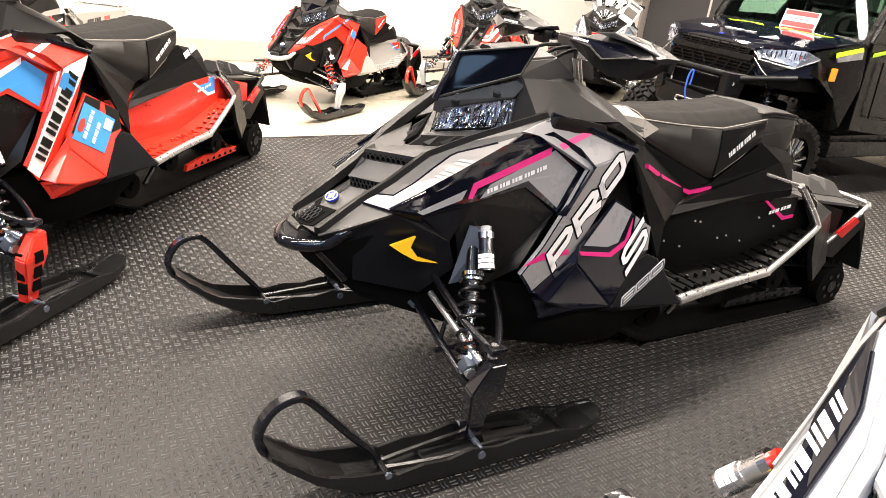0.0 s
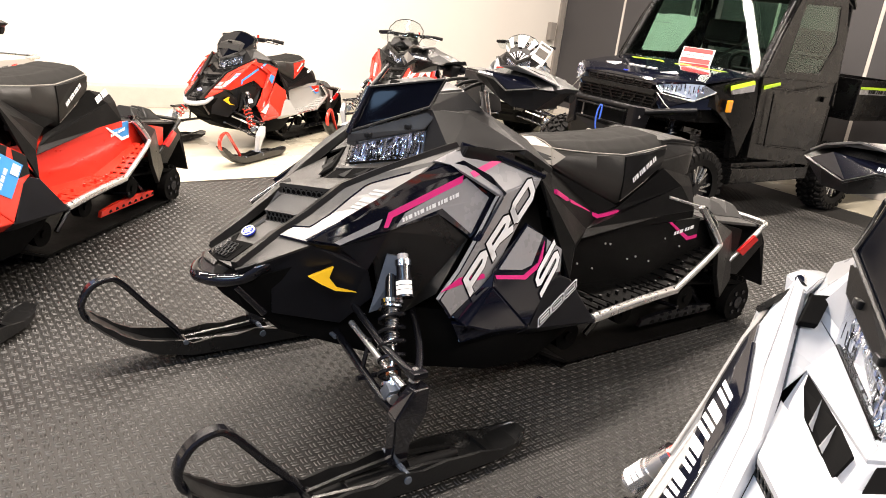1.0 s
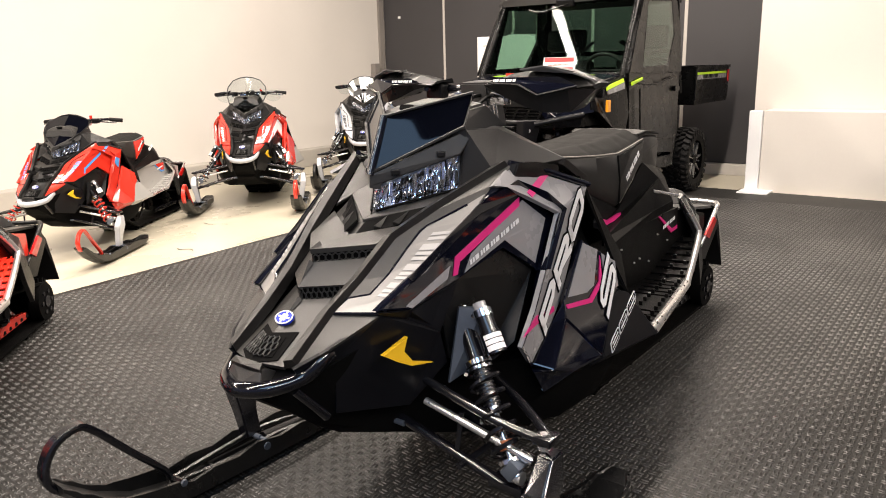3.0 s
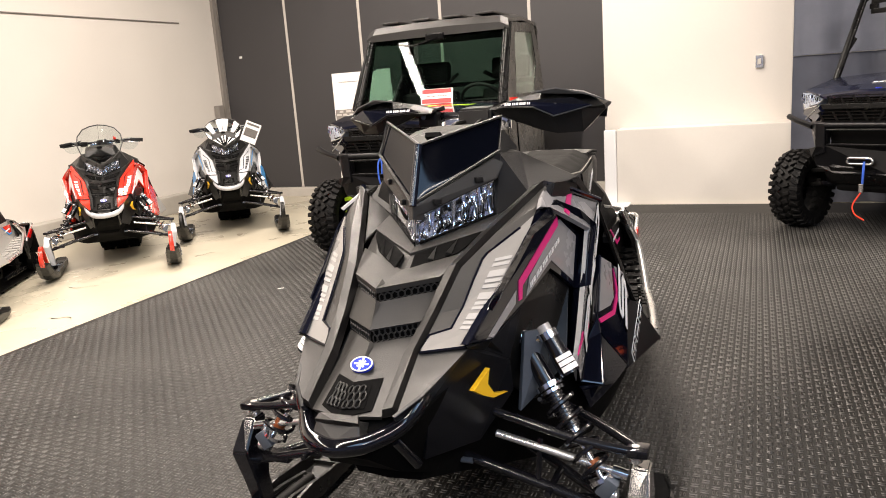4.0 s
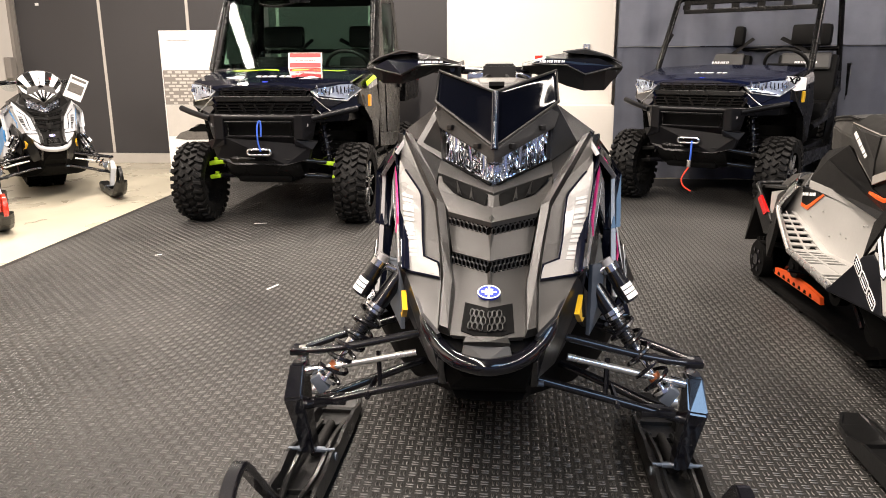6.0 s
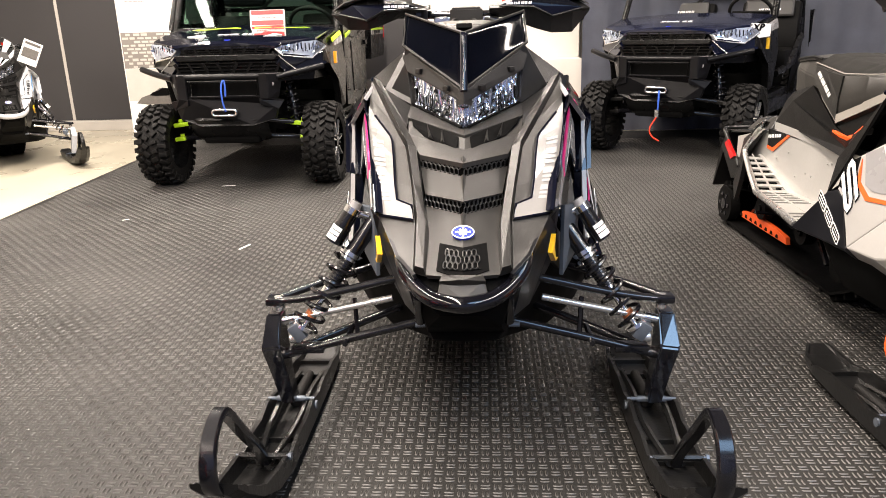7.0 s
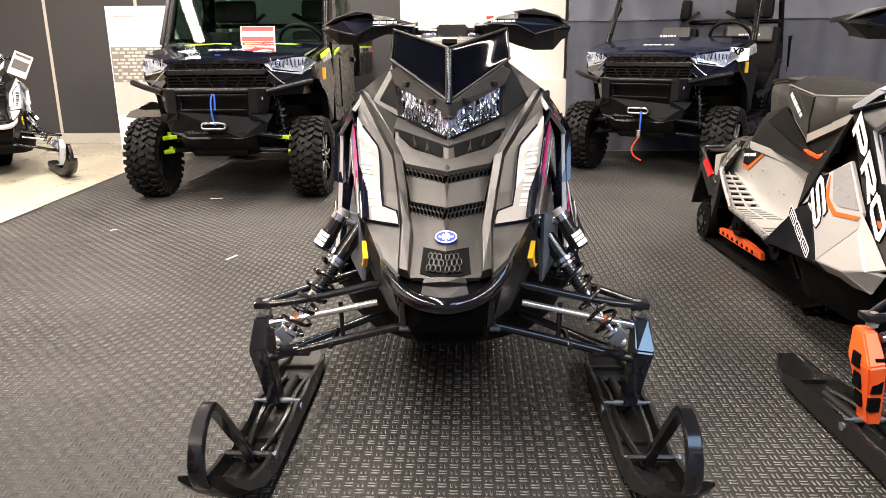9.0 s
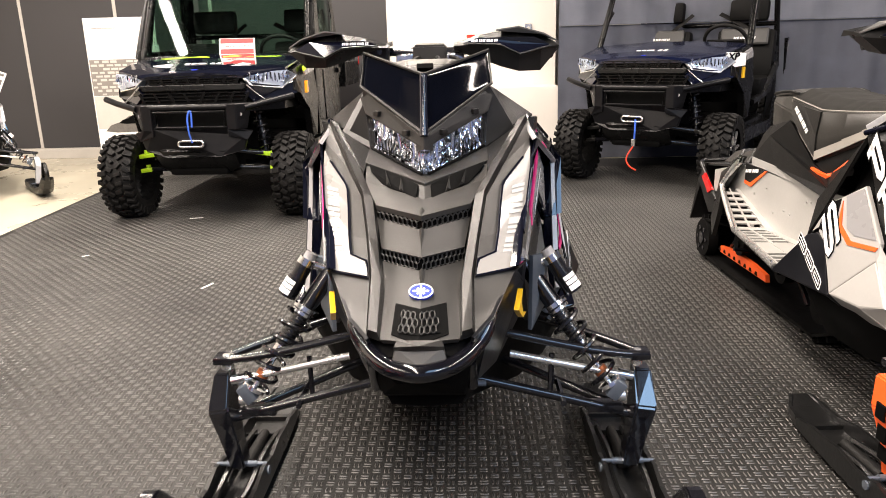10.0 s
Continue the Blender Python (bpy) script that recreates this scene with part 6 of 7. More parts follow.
# ---- utility vehicles ----
def tyre(parent, x, y, s, r=0.292, w=0.22):
    """A knobbly tyre on a spoked alloy rim; s is the outer side."""
    wh = new("wheel")
    wh.parent = parent
    bm = bmesh.new()
    rings = []
    n = 30
    prof = [(-0.46, 0.60), (-0.5, 0.76), (-0.45, 0.86), (-0.28, 0.92), (0.28, 0.92), (0.45, 0.86), (0.5, 0.76), (0.46, 0.60)]
    for k in range(n):
        a = 2 * math.pi * k / n
        rings.append([(x + u * w, y + r * v * math.cos(a), r + r * v * math.sin(a)) for u, v in prof])
    vs = [[bm.verts.new(p) for p in ring] for ring in rings]
    for k in range(n):
        a, b = vs[k], vs[(k + 1) % n]
        for j in range(len(prof) - 1):
            bm.faces.new((a[j], a[j + 1], b[j + 1], b[j]))
    ty = part("tyre", bm, RUBBER, wh, "knobbly black tyre")
    bm = bmesh.new()
    lugs = 30
    random.seed(21)
    for k in range(lugs):
        for u, skew, ww, off, rad in ((-0.36, 0.35, 0.27, 0.0, 0.922), (-0.12, -0.6, 0.23, 0.45, 0.95), (0.13, 0.6, 0.23, 0.05, 0.95), (0.36, -0.35, 0.27, 0.5, 0.922)):
            a = 2 * math.pi * (k + off + random.uniform(-0.08, 0.08)) / lugs
            u += random.uniform(-0.025, 0.025)
            skew += random.uniform(-0.3, 0.3)
            p = Vector((x + u * w, y + r * rad * math.cos(a), r + r * rad * math.sin(a)))
            rot = Matrix.Rotation(a - math.pi / 2, 4, "X") @ Matrix.Rotation(skew, 4, "Z") @ Matrix.Rotation(0.45 * u / 0.36 if abs(u) > 0.3 else 0.0, 4, "Y")
            box(bm, p, (w * ww * random.uniform(0.8, 1.0), random.uniform(0.024, 0.034), 0.030), rot, 0.005)
        for e in (-1, 1):
            a = 2 * math.pi * (k + (0.0 if e < 0 else 0.5)) / lugs
            p = Vector((x + e * 0.475 * w, y + r * 0.85 * math.cos(a), r + r * 0.85 * math.sin(a)))
            box(bm, p, (0.018, 0.030, 0.05), Matrix.Rotation(a - math.pi / 2, 4, "X"))
    tagged(part("tread_block", bm, RUBBER, ty), kind="stuff")
    bm = bmesh.new()
    rod(bm, (x - 0.3 * w, y, r), (x + 0.34 * w * s, y, r), r * 0.6, seg=24)
    rm = part("rim", bm, STEEL_BLACK, wh)
    bm = bmesh.new()
    for k in range(7):
        a = 2 * math.pi * k / 7
        d = Vector((0, math.cos(a), math.sin(a)))
        e = Vector((0, -math.sin(a), math.cos(a)))
        c0 = Vector((x + 0.36 * w * s, y, r))
        for f in (-1, 1):
            slab(bm, [c0 + d * 0.055 + e * 0.010 * f, c0 + d * r * 0.55 + e * 0.036 * f, c0 + d * r * 0.55 + e * 0.022 * f, c0 + d * 0.055 + e * 0.003 * f], 0.015 * s)
    part("spoke", bm, ALU, rm, "machined alloy spokes")
    bm = bmesh.new()
    rod(bm, (x + 0.33 * w * s, y, r), (x + 0.42 * w * s, y, r), 0.04, seg=12)
    part("hub_cap", bm, STEEL_BLACK, rm)


def utility_vehicle(label, paint, accent, arms, cab, at):
    ob = thing("utility_vehicle", label, "utility vehicle", "utility vehicles on show")
    for s in (1, -1):
        tyre(ob, 0.592 * s, 0.0, s)
        tyre(ob, 0.592 * s, 2.0, s)
    m = lambda s, pts: [mirror(p, s) for p in pts]  # noqa: E731
    # chassis and belly
    bm = bmesh.new()
    box(bm, (0, 1.375, 0.36), (0.72, 1.75, 0.16), None, 0.02)
    box(bm, (0, 0.12, 0.46), (0.40, 0.8, 0.26), None, 0.03)
    part("chassis", bm, DARK, ob)
    bm = bmesh.new()
    rings = []
    for y, z, w in ((-0.335, 0.50, 0.25), (-0.325, 0.44, 0.27), (-0.29, 0.385, 0.275), (-0.22, 0.345, 0.26), (-0.10, 0.325, 0.24), (0.10, 0.32, 0.22)):
        rings.append([(-w, y + 0.035, z + 0.012), (-w * 0.8, y, z), (w * 0.8, y, z), (w, y + 0.035, z + 0.012), (w * 0.8, y + 0.02, z + 0.02), (-w * 0.8, y + 0.02, z + 0.02)])
    loft(bm, rings)
    part("skid_plate", bm, UTV_BLACK, ob, "curved black skid plate", True)
    for s in (1, -1):
        bm = bmesh.new()
        for z0, z1 in ((0.33, 0.36), (0.43, 0.47)):
            tube(bm, m(s, [(0.2, -0.12, z1), (0.5, 0.0, z0), (0.2, 0.14, z1)]), 0.017, 8)
        sa = part("suspension_arm", bm, STEEL_BLACK, ob, "", True)
        bm = bmesh.new()
        for z, wide in ((0.335, 0.08), (0.44, 0.15 if s < 0 else 0.23)):
            box(bm, ((0.50 - wide / 2) * s, -0.03, z), (wide, 0.05, 0.03), Matrix.Rotation(0.12 * s, 4, "Y"), 0.008)
            rod(bm, (0.45 * s, -0.03, z + 0.01), (0.45 * s, -0.03, z + 0.035), 0.016, seg=10)
        part("arm_guard", bm, arms, sa)
        bm = bmesh.new()
        rod(bm, (0.40 * s, 0.0, 0.40), (0.33 * s, 0.05, 0.78), 0.022, seg=10)
        part("front_shock", bm, STEEL_BLACK, ob, "", True)
        bm = bmesh.new()
        coil(bm, (0.395 * s, 0.0, 0.46), (0.345 * s, 0.04, 0.72), 0.04, 0.007, 6)
        part("front_spring", bm, STEEL_BLACK, ob, "", True)
    # front bumper with winch: lower plate, two folded uprights, cross tube and a deep recess
    bm = bmesh.new()
    slab(bm, [(-0.25, -0.35, 0.655), (0.25, -0.35, 0.655), (0.36, -0.30, 0.60), (0.33, -0.30, 0.50), (0.18, -0.345, 0.46), (-0.18, -0.345, 0.46), (-0.33, -0.30, 0.50), (-0.36, -0.30, 0.60)], 0.04, 0.008, (0, -1, 0))
    bp = part("bumper", bm, BUMPER_STEEL, ob, "angular steel front bumper")
    for s in (1, -1):
        bm = bmesh.new()
        loft(bm, [m(s, [(0.245, -0.355, z), (0.31, -0.355, z), (0.40 - 0.25 * (0.80 - z), -0.27, z), (0.25, -0.27, z)]) for z in (0.635, 0.70, 0.805)])
        bmesh.ops.bevel(bm, geom=bm.edges[:], offset=0.006, segments=1, affect="EDGES")
        part("bumper_wing", bm, BUMPER_STEEL, bp)
        bm = bmesh.new()
        slab(bm, m(s, [(0.31, -0.352, 0.64), (0.245, -0.354, 0.64), (0.25, -0.352, 0.60), (0.36, -0.31, 0.565), (0.395, -0.28, 0.62)]), 0.03, 0.004, (0, -1, 0))
        part("bumper_fold", bm, BUMPER_STEEL, bp)
        bm = bmesh.new()
        tube(bm, m(s, [(0.36, -0.30, 0.775), (0.52, -0.22, 0.81), (0.64, -0.12, 0.835)]), 0.021, 8)
        part("brush_bar", bm, BUMPER_STEEL, bp, "", True)
        bm = bmesh.new()
        rod(bm, (0.33 * s, -0.31, 0.735), (0.33 * s, -0.33, 0.735), 0.014, seg=8)
        part("bumper_bolt", bm, GREY, bp, "", True)
    bm = bmesh.new()
    tube(bm, [(-0.26, -0.335, 0.785), (0.26, -0.335, 0.785)], 0.022, 10)
    part("cross_tube", bm, BUMPER_STEEL, bp, "", True)
    # back plate of the recess, with its shade put into the colour
    bm = bmesh.new()
    slab(bm, [(-0.25, -0.26, 0.80), (0.25, -0.26, 0.80), (0.25, -0.26, 0.63), (-0.25, -0.26, 0.63)], 0.02, 0.0, (0, -1, 0))
    part("bumper_recess", bm, DARK, bp)
    bm = bmesh.new()
    tube(bm, [(-0.235, -0.352, 0.757), (0.235, -0.352, 0.757), (0.225, -0.352, 0.658), (-0.225, -0.352, 0.658)], 0.007, 6, closed=True)
    part("recess_frame", bm, BUMPER_STEEL, bp, "", True)
    bm = bmesh.new()
    tube(bm, [(0.062 * (1 if math.cos(a) > 0 else -1) + 0.02 * math.cos(a), -0.365, 0.552 + 0.02 * math.sin(a)) for a in [math.pi * (k + 0.5) / 8 for k in range(16)]], 0.0095, 8, closed=True)
    part("fairlead", bm, CHROME, bp, "polished winch fairlead", True)
    bm = bmesh.new()
    box(bm, (0, -0.352, 0.552), (0.13, 0.02, 0.02))
    box(bm, (0, -0.36, 0.485), (0.2, 0.01, 0.012))
    part("fairlead_slot", bm, DARK, bp)
    bm = bmesh.new()
    if cab:
        tube(bm, smooth_path([(0.012, -0.37, 0.56), (0.002, -0.385, 0.63), (0.0, -0.38, 0.72), (0.012, -0.365, 0.765), (0.022, -0.365, 0.74), (0.020, -0.37, 0.66)], 4), 0.0058, 6)
        part("winch_rope", bm, ROPE, bp, "blue synthetic winch rope", True)
    else:
        tube(bm, smooth_path([(0.03, -0.37, 0.55), (0.035, -0.385, 0.48), (0.03, -0.38, 0.40)], 4), 0.0075, 6)
        part("winch_rope", bm, ROPE, bp, "blue synthetic winch rope", True)
        bm = bmesh.new()
        box(bm, (0.025, -0.38, 0.375), (0.035, 0.02, 0.06), None, 0.006)
        part("winch_hook", bm, CHROME, bp)
        bm = bmesh.new()
        tube(bm, smooth_path([(0.025, -0.385, 0.345), (-0.02, -0.395, 0.26), (0.0, -0.40, 0.20), (0.06, -0.40, 0.165)], 4), 0.005, 6, flat=1.6)
        part("hook_strap", bm, ROPE_RED, bp, "red hook strap", True)
    # grille and nose
    bm = bmesh.new()
    loft(bm, [
        [(-0.34, -0.17, 0.74), (0.34, -0.17, 0.74), (0.54, 0.02, 0.74), (0.60, 0.40, 0.74), (-0.60, 0.40, 0.74), (-0.54, 0.02, 0.74)],
        [(-0.34, -0.20, 0.86), (0.34, -0.20, 0.86), (0.56, 0.04, 0.86), (0.62, 0.42, 0.86), (-0.62, 0.42, 0.86), (-0.56, 0.04, 0.86)],
        [(-0.31, -0.17, 0.985), (0.31, -0.17, 0.985), (0.54, 0.04, 0.985), (0.62, 0.46, 1.03), (-0.62, 0.46, 1.03), (-0.54, 0.04, 0.985)],
    ])
    part("front_shell", bm, UTV_BLACK, ob)
    for z, h, wd in ((0.955, 0.05, 0.60), (0.835, 0.075, 0.70)):
        bm = bmesh.new()
        slab(bm, [(-wd / 2, -0.205, z - h / 2), (wd / 2, -0.205, z - h / 2), (wd / 2, -0.200, z + h / 2), (-wd / 2, -0.200, z + h / 2)], 0.01, 0.0, (0, -1, 0))
        gr = part("grille", bm, DARK, ob)
        bm = bmesh.new()
        n = 7
        for k in range(n + 1):
            box(bm, (-wd / 2 + wd * k / n, -0.209, z), (0.016, 0.012, h), Matrix.Rotation(0.5 if k > n / 2 else -0.5, 4, "Y"))
        for e in (-1, -0.33, 0.33, 1):
            box(bm, (0, -0.210, z + e * h * 0.45), (wd, 0.012, 0.007))
        part("grille_bar", bm, UTV_BLACK, gr)
    bm = bmesh.new()
    slab(bm, [(-0.36, -0.222, 0.925), (0.36, -0.222, 0.925), (0.34, -0.228, 0.885), (-0.34, -0.228, 0.885)], 0.02, 0.006, (0, -1, 0))
    part("grille_band", bm, UTV_BLACK, ob)
    # hood
    bm = bmesh.new()
    rings = []
    for y, z, w in ((-0.215, 0.985, 0.34), (-0.19, 1.0, 0.38), (-0.02, 1.03, 0.575), (0.25, 1.07, 0.60), (0.52, 1.10, 0.62)):
        rings.append([(-w, y, z - 0.012), (-w * 0.72, y, z), (-w * 0.3, y, z + 0.014), (w * 0.3, y, z + 0.014), (w * 0.72, y, z), (w, y, z - 0.012), (w, y, z - 0.026), (-w, y, z - 0.026)])
    loft(bm, rings)
    part("hood", bm, paint, ob, "gloss hood with decals")
    if cab:
        bm = bmesh.new()
        for s in (1, -1):
            facet(bm, [(0.05, 0.32, 1.096), (0.40, 0.38, 1.092), (0.46, 0.42, 1.088), (0.1, 0.36, 1.1)], s, 0.004)
        part("hood_stripe", bm, accent, ob, "lime hood stripe")
        for s in (1, -1):
            bm = bmesh.new()
            facet(bm, [(0.18, -0.06, 1.034), (0.34, 0.0, 1.046), (0.26, 0.08, 1.054), (0.12, 0.02, 1.048)], s, 0.004)
            part("hood_decal", bm, WHITE, ob)
    bars("hood_marking", (-0.12, 0.0, 1.050), (1, 0, 0), (0, -0.2, 1), 0.26, 0.03, 3, WHITE, ob)
    bm = bmesh.new()
    bmesh.ops.create_cone(bm, cap_ends=True, segments=16, radius1=0.022, radius2=0.02, depth=0.008, matrix=Matrix.Translation((0.0, -0.155, 1.018)))
    part("hood_badge", bm, BADGE_BLUE, ob)
    for s in (1, -1):
        # headlight set into the corner
        bm = bmesh.new()
        facet(bm, [(0.325, -0.20, 0.985), (0.595, -0.03, 1.002), (0.635, 0.07, 0.962), (0.56, -0.06, 0.885), (0.39, -0.20, 0.912)], s, 0.05, 0.004)
        hl = part("headlight", bm, REFLECTOR, ob, "clear headlight")
        bm = bmesh.new()
        random.seed(3)
        for k in range(44):
            u, v = random.random(), random.uniform(-1, 1)
            p = Vector((0.37, -0.196, 0.962)).lerp(Vector((0.60, -0.025, 0.962)), u)
            w, h = (random.uniform(0.003, 0.009), random.uniform(0.008, 0.03)) if k % 5 else (random.uniform(0.02, 0.045), 0.003)
            box(bm, mirror(p + Vector((0.0, -0.004, 0.033 * v - 0.006)), s), (w, 0.006, h), Matrix.Rotation(radians(38 * s + random.uniform(-30, 30)), 4, "Z") @ Matrix.Rotation(radians(random.uniform(-25, 10)), 4, "X"))
        tagged(part("lamp_facet", bm, LAMP_CHROME, hl), kind="stuff")
        bm = bmesh.new()
        for k in range(9):
            p = Vector((0.37, -0.196, 0.962)).lerp(Vector((0.58, -0.04, 0.962)), 0.05 + 0.11 * k)
            box(bm, mirror(p + Vector((0, 0, random.uniform(-0.012, 0.012))), s), (random.uniform(0.003, 0.008), 0.006, random.uniform(0.03, 0.06)), Matrix.Rotation(radians(38 * s), 4, "Z"))
        tagged(part("lamp_divider", bm, DARK, hl), kind="stuff")
        bm = bmesh.new()
        tube(bm, m(s, [(0.34, -0.212, 0.956), (0.39, -0.212, 0.912), (0.555, -0.068, 0.884), (0.632, 0.06, 0.956)]), 0.0045, 6)
        part("lamp_trim", bm, ALU, hl, "pale lamp trim")
        # pale-edged crease that runs down from the lamp
        bm = bmesh.new()
        tube(bm, m(s, [(0.36, -0.222, 0.915), (0.43, -0.212, 0.85), (0.47, -0.20, 0.82)]), 0.004, 6)
        part("corner_crease", bm, ALU, hl)
        # corner below the lamp, fender and arch
        bm = bmesh.new()
        facet(bm, [(0.40, -0.205, 0.925), (0.56, -0.055, 0.895), (0.62, 0.06, 0.93), (0.63, 0.05, 0.84), (0.40, -0.20, 0.80), (0.34, -0.215, 0.86)], s, 0.03, 0.004)
        part("front_corner", bm, paint, ob)
        bm = bmesh.new()
        facet(bm, [(0.61, 0.05, 1.0), (0.65, 0.52, 1.09), (0.68, 0.52, 0.80), (0.68, 0.42, 0.52), (0.66, 0.36, 0.50), (0.66, 0.30, 0.72), (0.645, 0.10, 0.84), (0.62, 0.03, 0.86)], s, 0.05, 0.006)
        fd = part("front_fender", bm, UTV_BLACK, ob)
        bm = bmesh.new()
        facet(bm, [(0.652, 0.20, 1.015), (0.665, 0.44, 1.06), (0.675, 0.44, 1.035), (0.658, 0.20, 0.985)], s, 0.012)
        part("fender_stripe", bm, accent, fd)
        bm = bmesh.new()
        facet(bm, [(0.658, 0.20, 0.982), (0.676, 0.44, 1.032), (0.680, 0.44, 0.985), (0.660, 0.22, 0.955)], s, 0.012)
        part("fender_plate", bm, GREY, fd)
        bm = bmesh.new()
        box(bm, (0.665 * s, 0.20, 0.875), (0.02, 0.05, 0.085), None, 0.006)
        part("side_marker", bm, AMBER if cab else YELLOW, fd, "amber side marker")
        # rear arch and bed side
        bm = bmesh.new()
        facet(bm, [(0.66, 1.55, 1.05), (0.66, 1.60, 0.62), (0.66, 1.50, 0.36), (0.60, 1.50, 0.36), (0.60, 1.66, 1.05)], s, 0.04, 0.004)
        part("rear_pillar_panel", bm, UTV_BLACK, ob)
        bm = bmesh.new()
        slab(bm, m(s, [(0.66, 0.42, 0.30), (0.66, 1.52, 0.30), (0.66, 1.52, 0.40), (0.66, 0.42, 0.42)])[:: s], 0.12, 0.01)
        part("rocker", bm, UTV_BLACK, ob)
    # cargo bed
    bm = bmesh.new()
    box(bm, (0, 2.46, 0.80), (1.30, 0.92, 0.04))
    box(bm, (0, 2.02, 0.97), (1.30, 0.04, 0.30))
    box(bm, (0, 2.91, 0.97), (1.30, 0.04, 0.30))
    for s in (1, -1):
        box(bm, (0.64 * s, 2.46, 0.97), (0.04, 0.92, 0.30), None, 0.01)
    bed = part("cargo_bed", bm, UTV_BLACK, ob, "black cargo box")
    for s in (1, -1):
        bm = bmesh.new()
        box(bm, (0.662 * s, 2.46, 1.11), (0.012, 0.94, 0.025))
        part("bed_rim", bm, UTV_BLACK, bed)
        bm = bmesh.new()
        box(bm, (0.664 * s, 2.42, 1.055), (0.006, 0.80, 0.02))
        part("bed_stripe", bm, accent, bed)
        bm = bmesh.new()
        box(bm, (0.664 * s, 2.42, 1.022), (0.006, 0.80, 0.04))
        part("bed_plate", bm, GREY, bed)
        bars("bed_marking", (0.669 * s, 2.15 if s > 0 else 2.65, 1.012), (0, s, 0), (s, 0, 0), 0.42, 0.03, 6, UTV_BLACK, bed)
        bm = bmesh.new()
        box(bm, (0.655 * s, 2.90, 1.02), (0.02, 0.05, 0.12), None, 0.005)
        part("tail_lamp", bm, REDLENS, bed)
    bm = bmesh.new()
    box(bm, (0, 1.82, 0.62), (0.9, 0.5, 0.4), None, 0.03)
    part("engine_cover", bm, DARK, ob)
    # interior: dash, bench, wheel
    bm = bmesh.new()
    loft(bm, [[(-0.60, 0.50, 1.08), (0.60, 0.50, 1.08), (0.60, 0.72, 1.06), (-0.60, 0.72, 1.06)], [(-0.60, 0.56, 0.62), (0.60, 0.56, 0.62), (0.60, 0.66, 0.62), (-0.60, 0.66, 0.62)]])
    part("dashboard", bm, UTV_BLACK, ob)
    bm = bmesh.new()
    box(bm, (0, 1.0, 0.42), (1.2, 1.0, 0.05))
    part("cab_floor", bm, UTV_BLACK, ob)
    for x, w in ((-0.37, 0.46), (0.40, 0.42)):
        bm = bmesh.new()
        box(bm, (x, 1.18, 0.72), (w * 1.25, 0.5, 0.16), None, 0.04)
        box(bm, (x, 1.44, 0.98), (w * 1.2, 0.12, 0.44), Matrix.Rotation(radians(-10), 4, "X"), 0.04)
        st = part("bench_seat", bm, KNEE, ob, "", True)
        bm = bmesh.new()
        box(bm, (x, 1.505, 1.37), (w * 0.8, 0.10, 0.19), Matrix.Rotation(radians(-8), 4, "X"), 0.035)
        part("headrest", bm, KNEE, st, "", True)
        if not cab:
            bm = bmesh.new()
            box(bm, (x, 1.37, 1.14), (w * 1.0, 0.03, 0.15), Matrix.Rotation(radians(-10), 4, "X"), 0.02)
            sp = part("seat_patch", bm, MESHGREY, st, "grey seat patch")
            bars("seat_marking", (x - 0.09, 1.348, 1.12), (1, 0, 0), (0, -1, 0.1), 0.19, 0.02, 7, WHITE, sp)
        bm = bmesh.new()
        tube(bm, smooth_path([(x + (0.26 if x < 0 else -0.26), 1.52, 1.35), (x + 0.05, 1.40, 1.15), (x - 0.2, 1.30, 0.85)], 4), 0.022, 6, flat=0.15)
        part("seat_belt", bm, RUBBER, st)
    bm = bmesh.new()
    q = Matrix.Translation((0.37, 0.82, 1.10)) @ Matrix.Rotation(radians(-52), 4, "X")
    tube(bm, [q @ Vector((0.175 * math.cos(2 * math.pi * k / 24), 0.175 * math.sin(2 * math.pi * k / 24), 0)) for k in range(24)], 0.015, 8, closed=True)
    box(bm, q.translation, (0.30, 0.04, 0.02), q.to_3x3().to_4x4())
    rod(bm, q.translation, (0.37, 0.66, 0.98), 0.02)
    part("steering_wheel", bm, RUBBER, ob, "", True)
    # cage
    for s in (1, -1):
        bm = bmesh.new()
        tube(bm, m(s, [(0.63, 0.50, 1.06), (0.60, 0.82, 1.66), (0.58, 0.88, 1.70), (0.57, 1.50, 1.72), (0.60, 1.58, 1.66), (0.64, 1.62, 0.90)]), 0.03 if cab else 0.026, 8)
        part("cage_side", bm, UTV_BLACK, ob, "", True)
    bm = bmesh.new()
    tube(bm, [(-0.58, 0.87, 1.69), (0.58, 0.87, 1.69)], 0.026, 8)
    tube(bm, [(-0.57, 1.53, 1.71), (0.57, 1.53, 1.71)], 0.026, 8)
    tube(bm, [(-0.62, 1.58, 1.25), (0.62, 1.58, 1.25)], 0.02, 8)
    part("cage_cross_bar", bm, UTV_BLACK, ob, "", True)
    if cab:
        bm = bmesh.new()
        rings = []
        for y, z, w in ((0.78, 1.70, 0.63), (0.82, 1.755, 0.62), (1.20, 1.785, 0.62), (1.62, 1.765, 0.61), (1.68, 1.70, 0.61)):
            rings.append([(-w, y, z - 0.03), (-w * 0.9, y, z), (-w * 0.3, y, z + 0.012), (w * 0.3, y, z + 0.012), (w * 0.9, y, z), (w, y, z - 0.03), (w, y, z - 0.055), (-w, y, z - 0.055)])
        loft(bm, rings)
        rf = part("roof", bm, POD, ob, "moulded black roof")
        bm = bmesh.new()
        for x in (-0.42, -0.14, 0.14, 0.42):
            box(bm, (x, 1.2, 1.788), (0.16, 0.75, 0.02), None, 0.008)
        tagged(part("roof_rib", bm, POD, rf), kind="stuff")
        bm = bmesh.new()
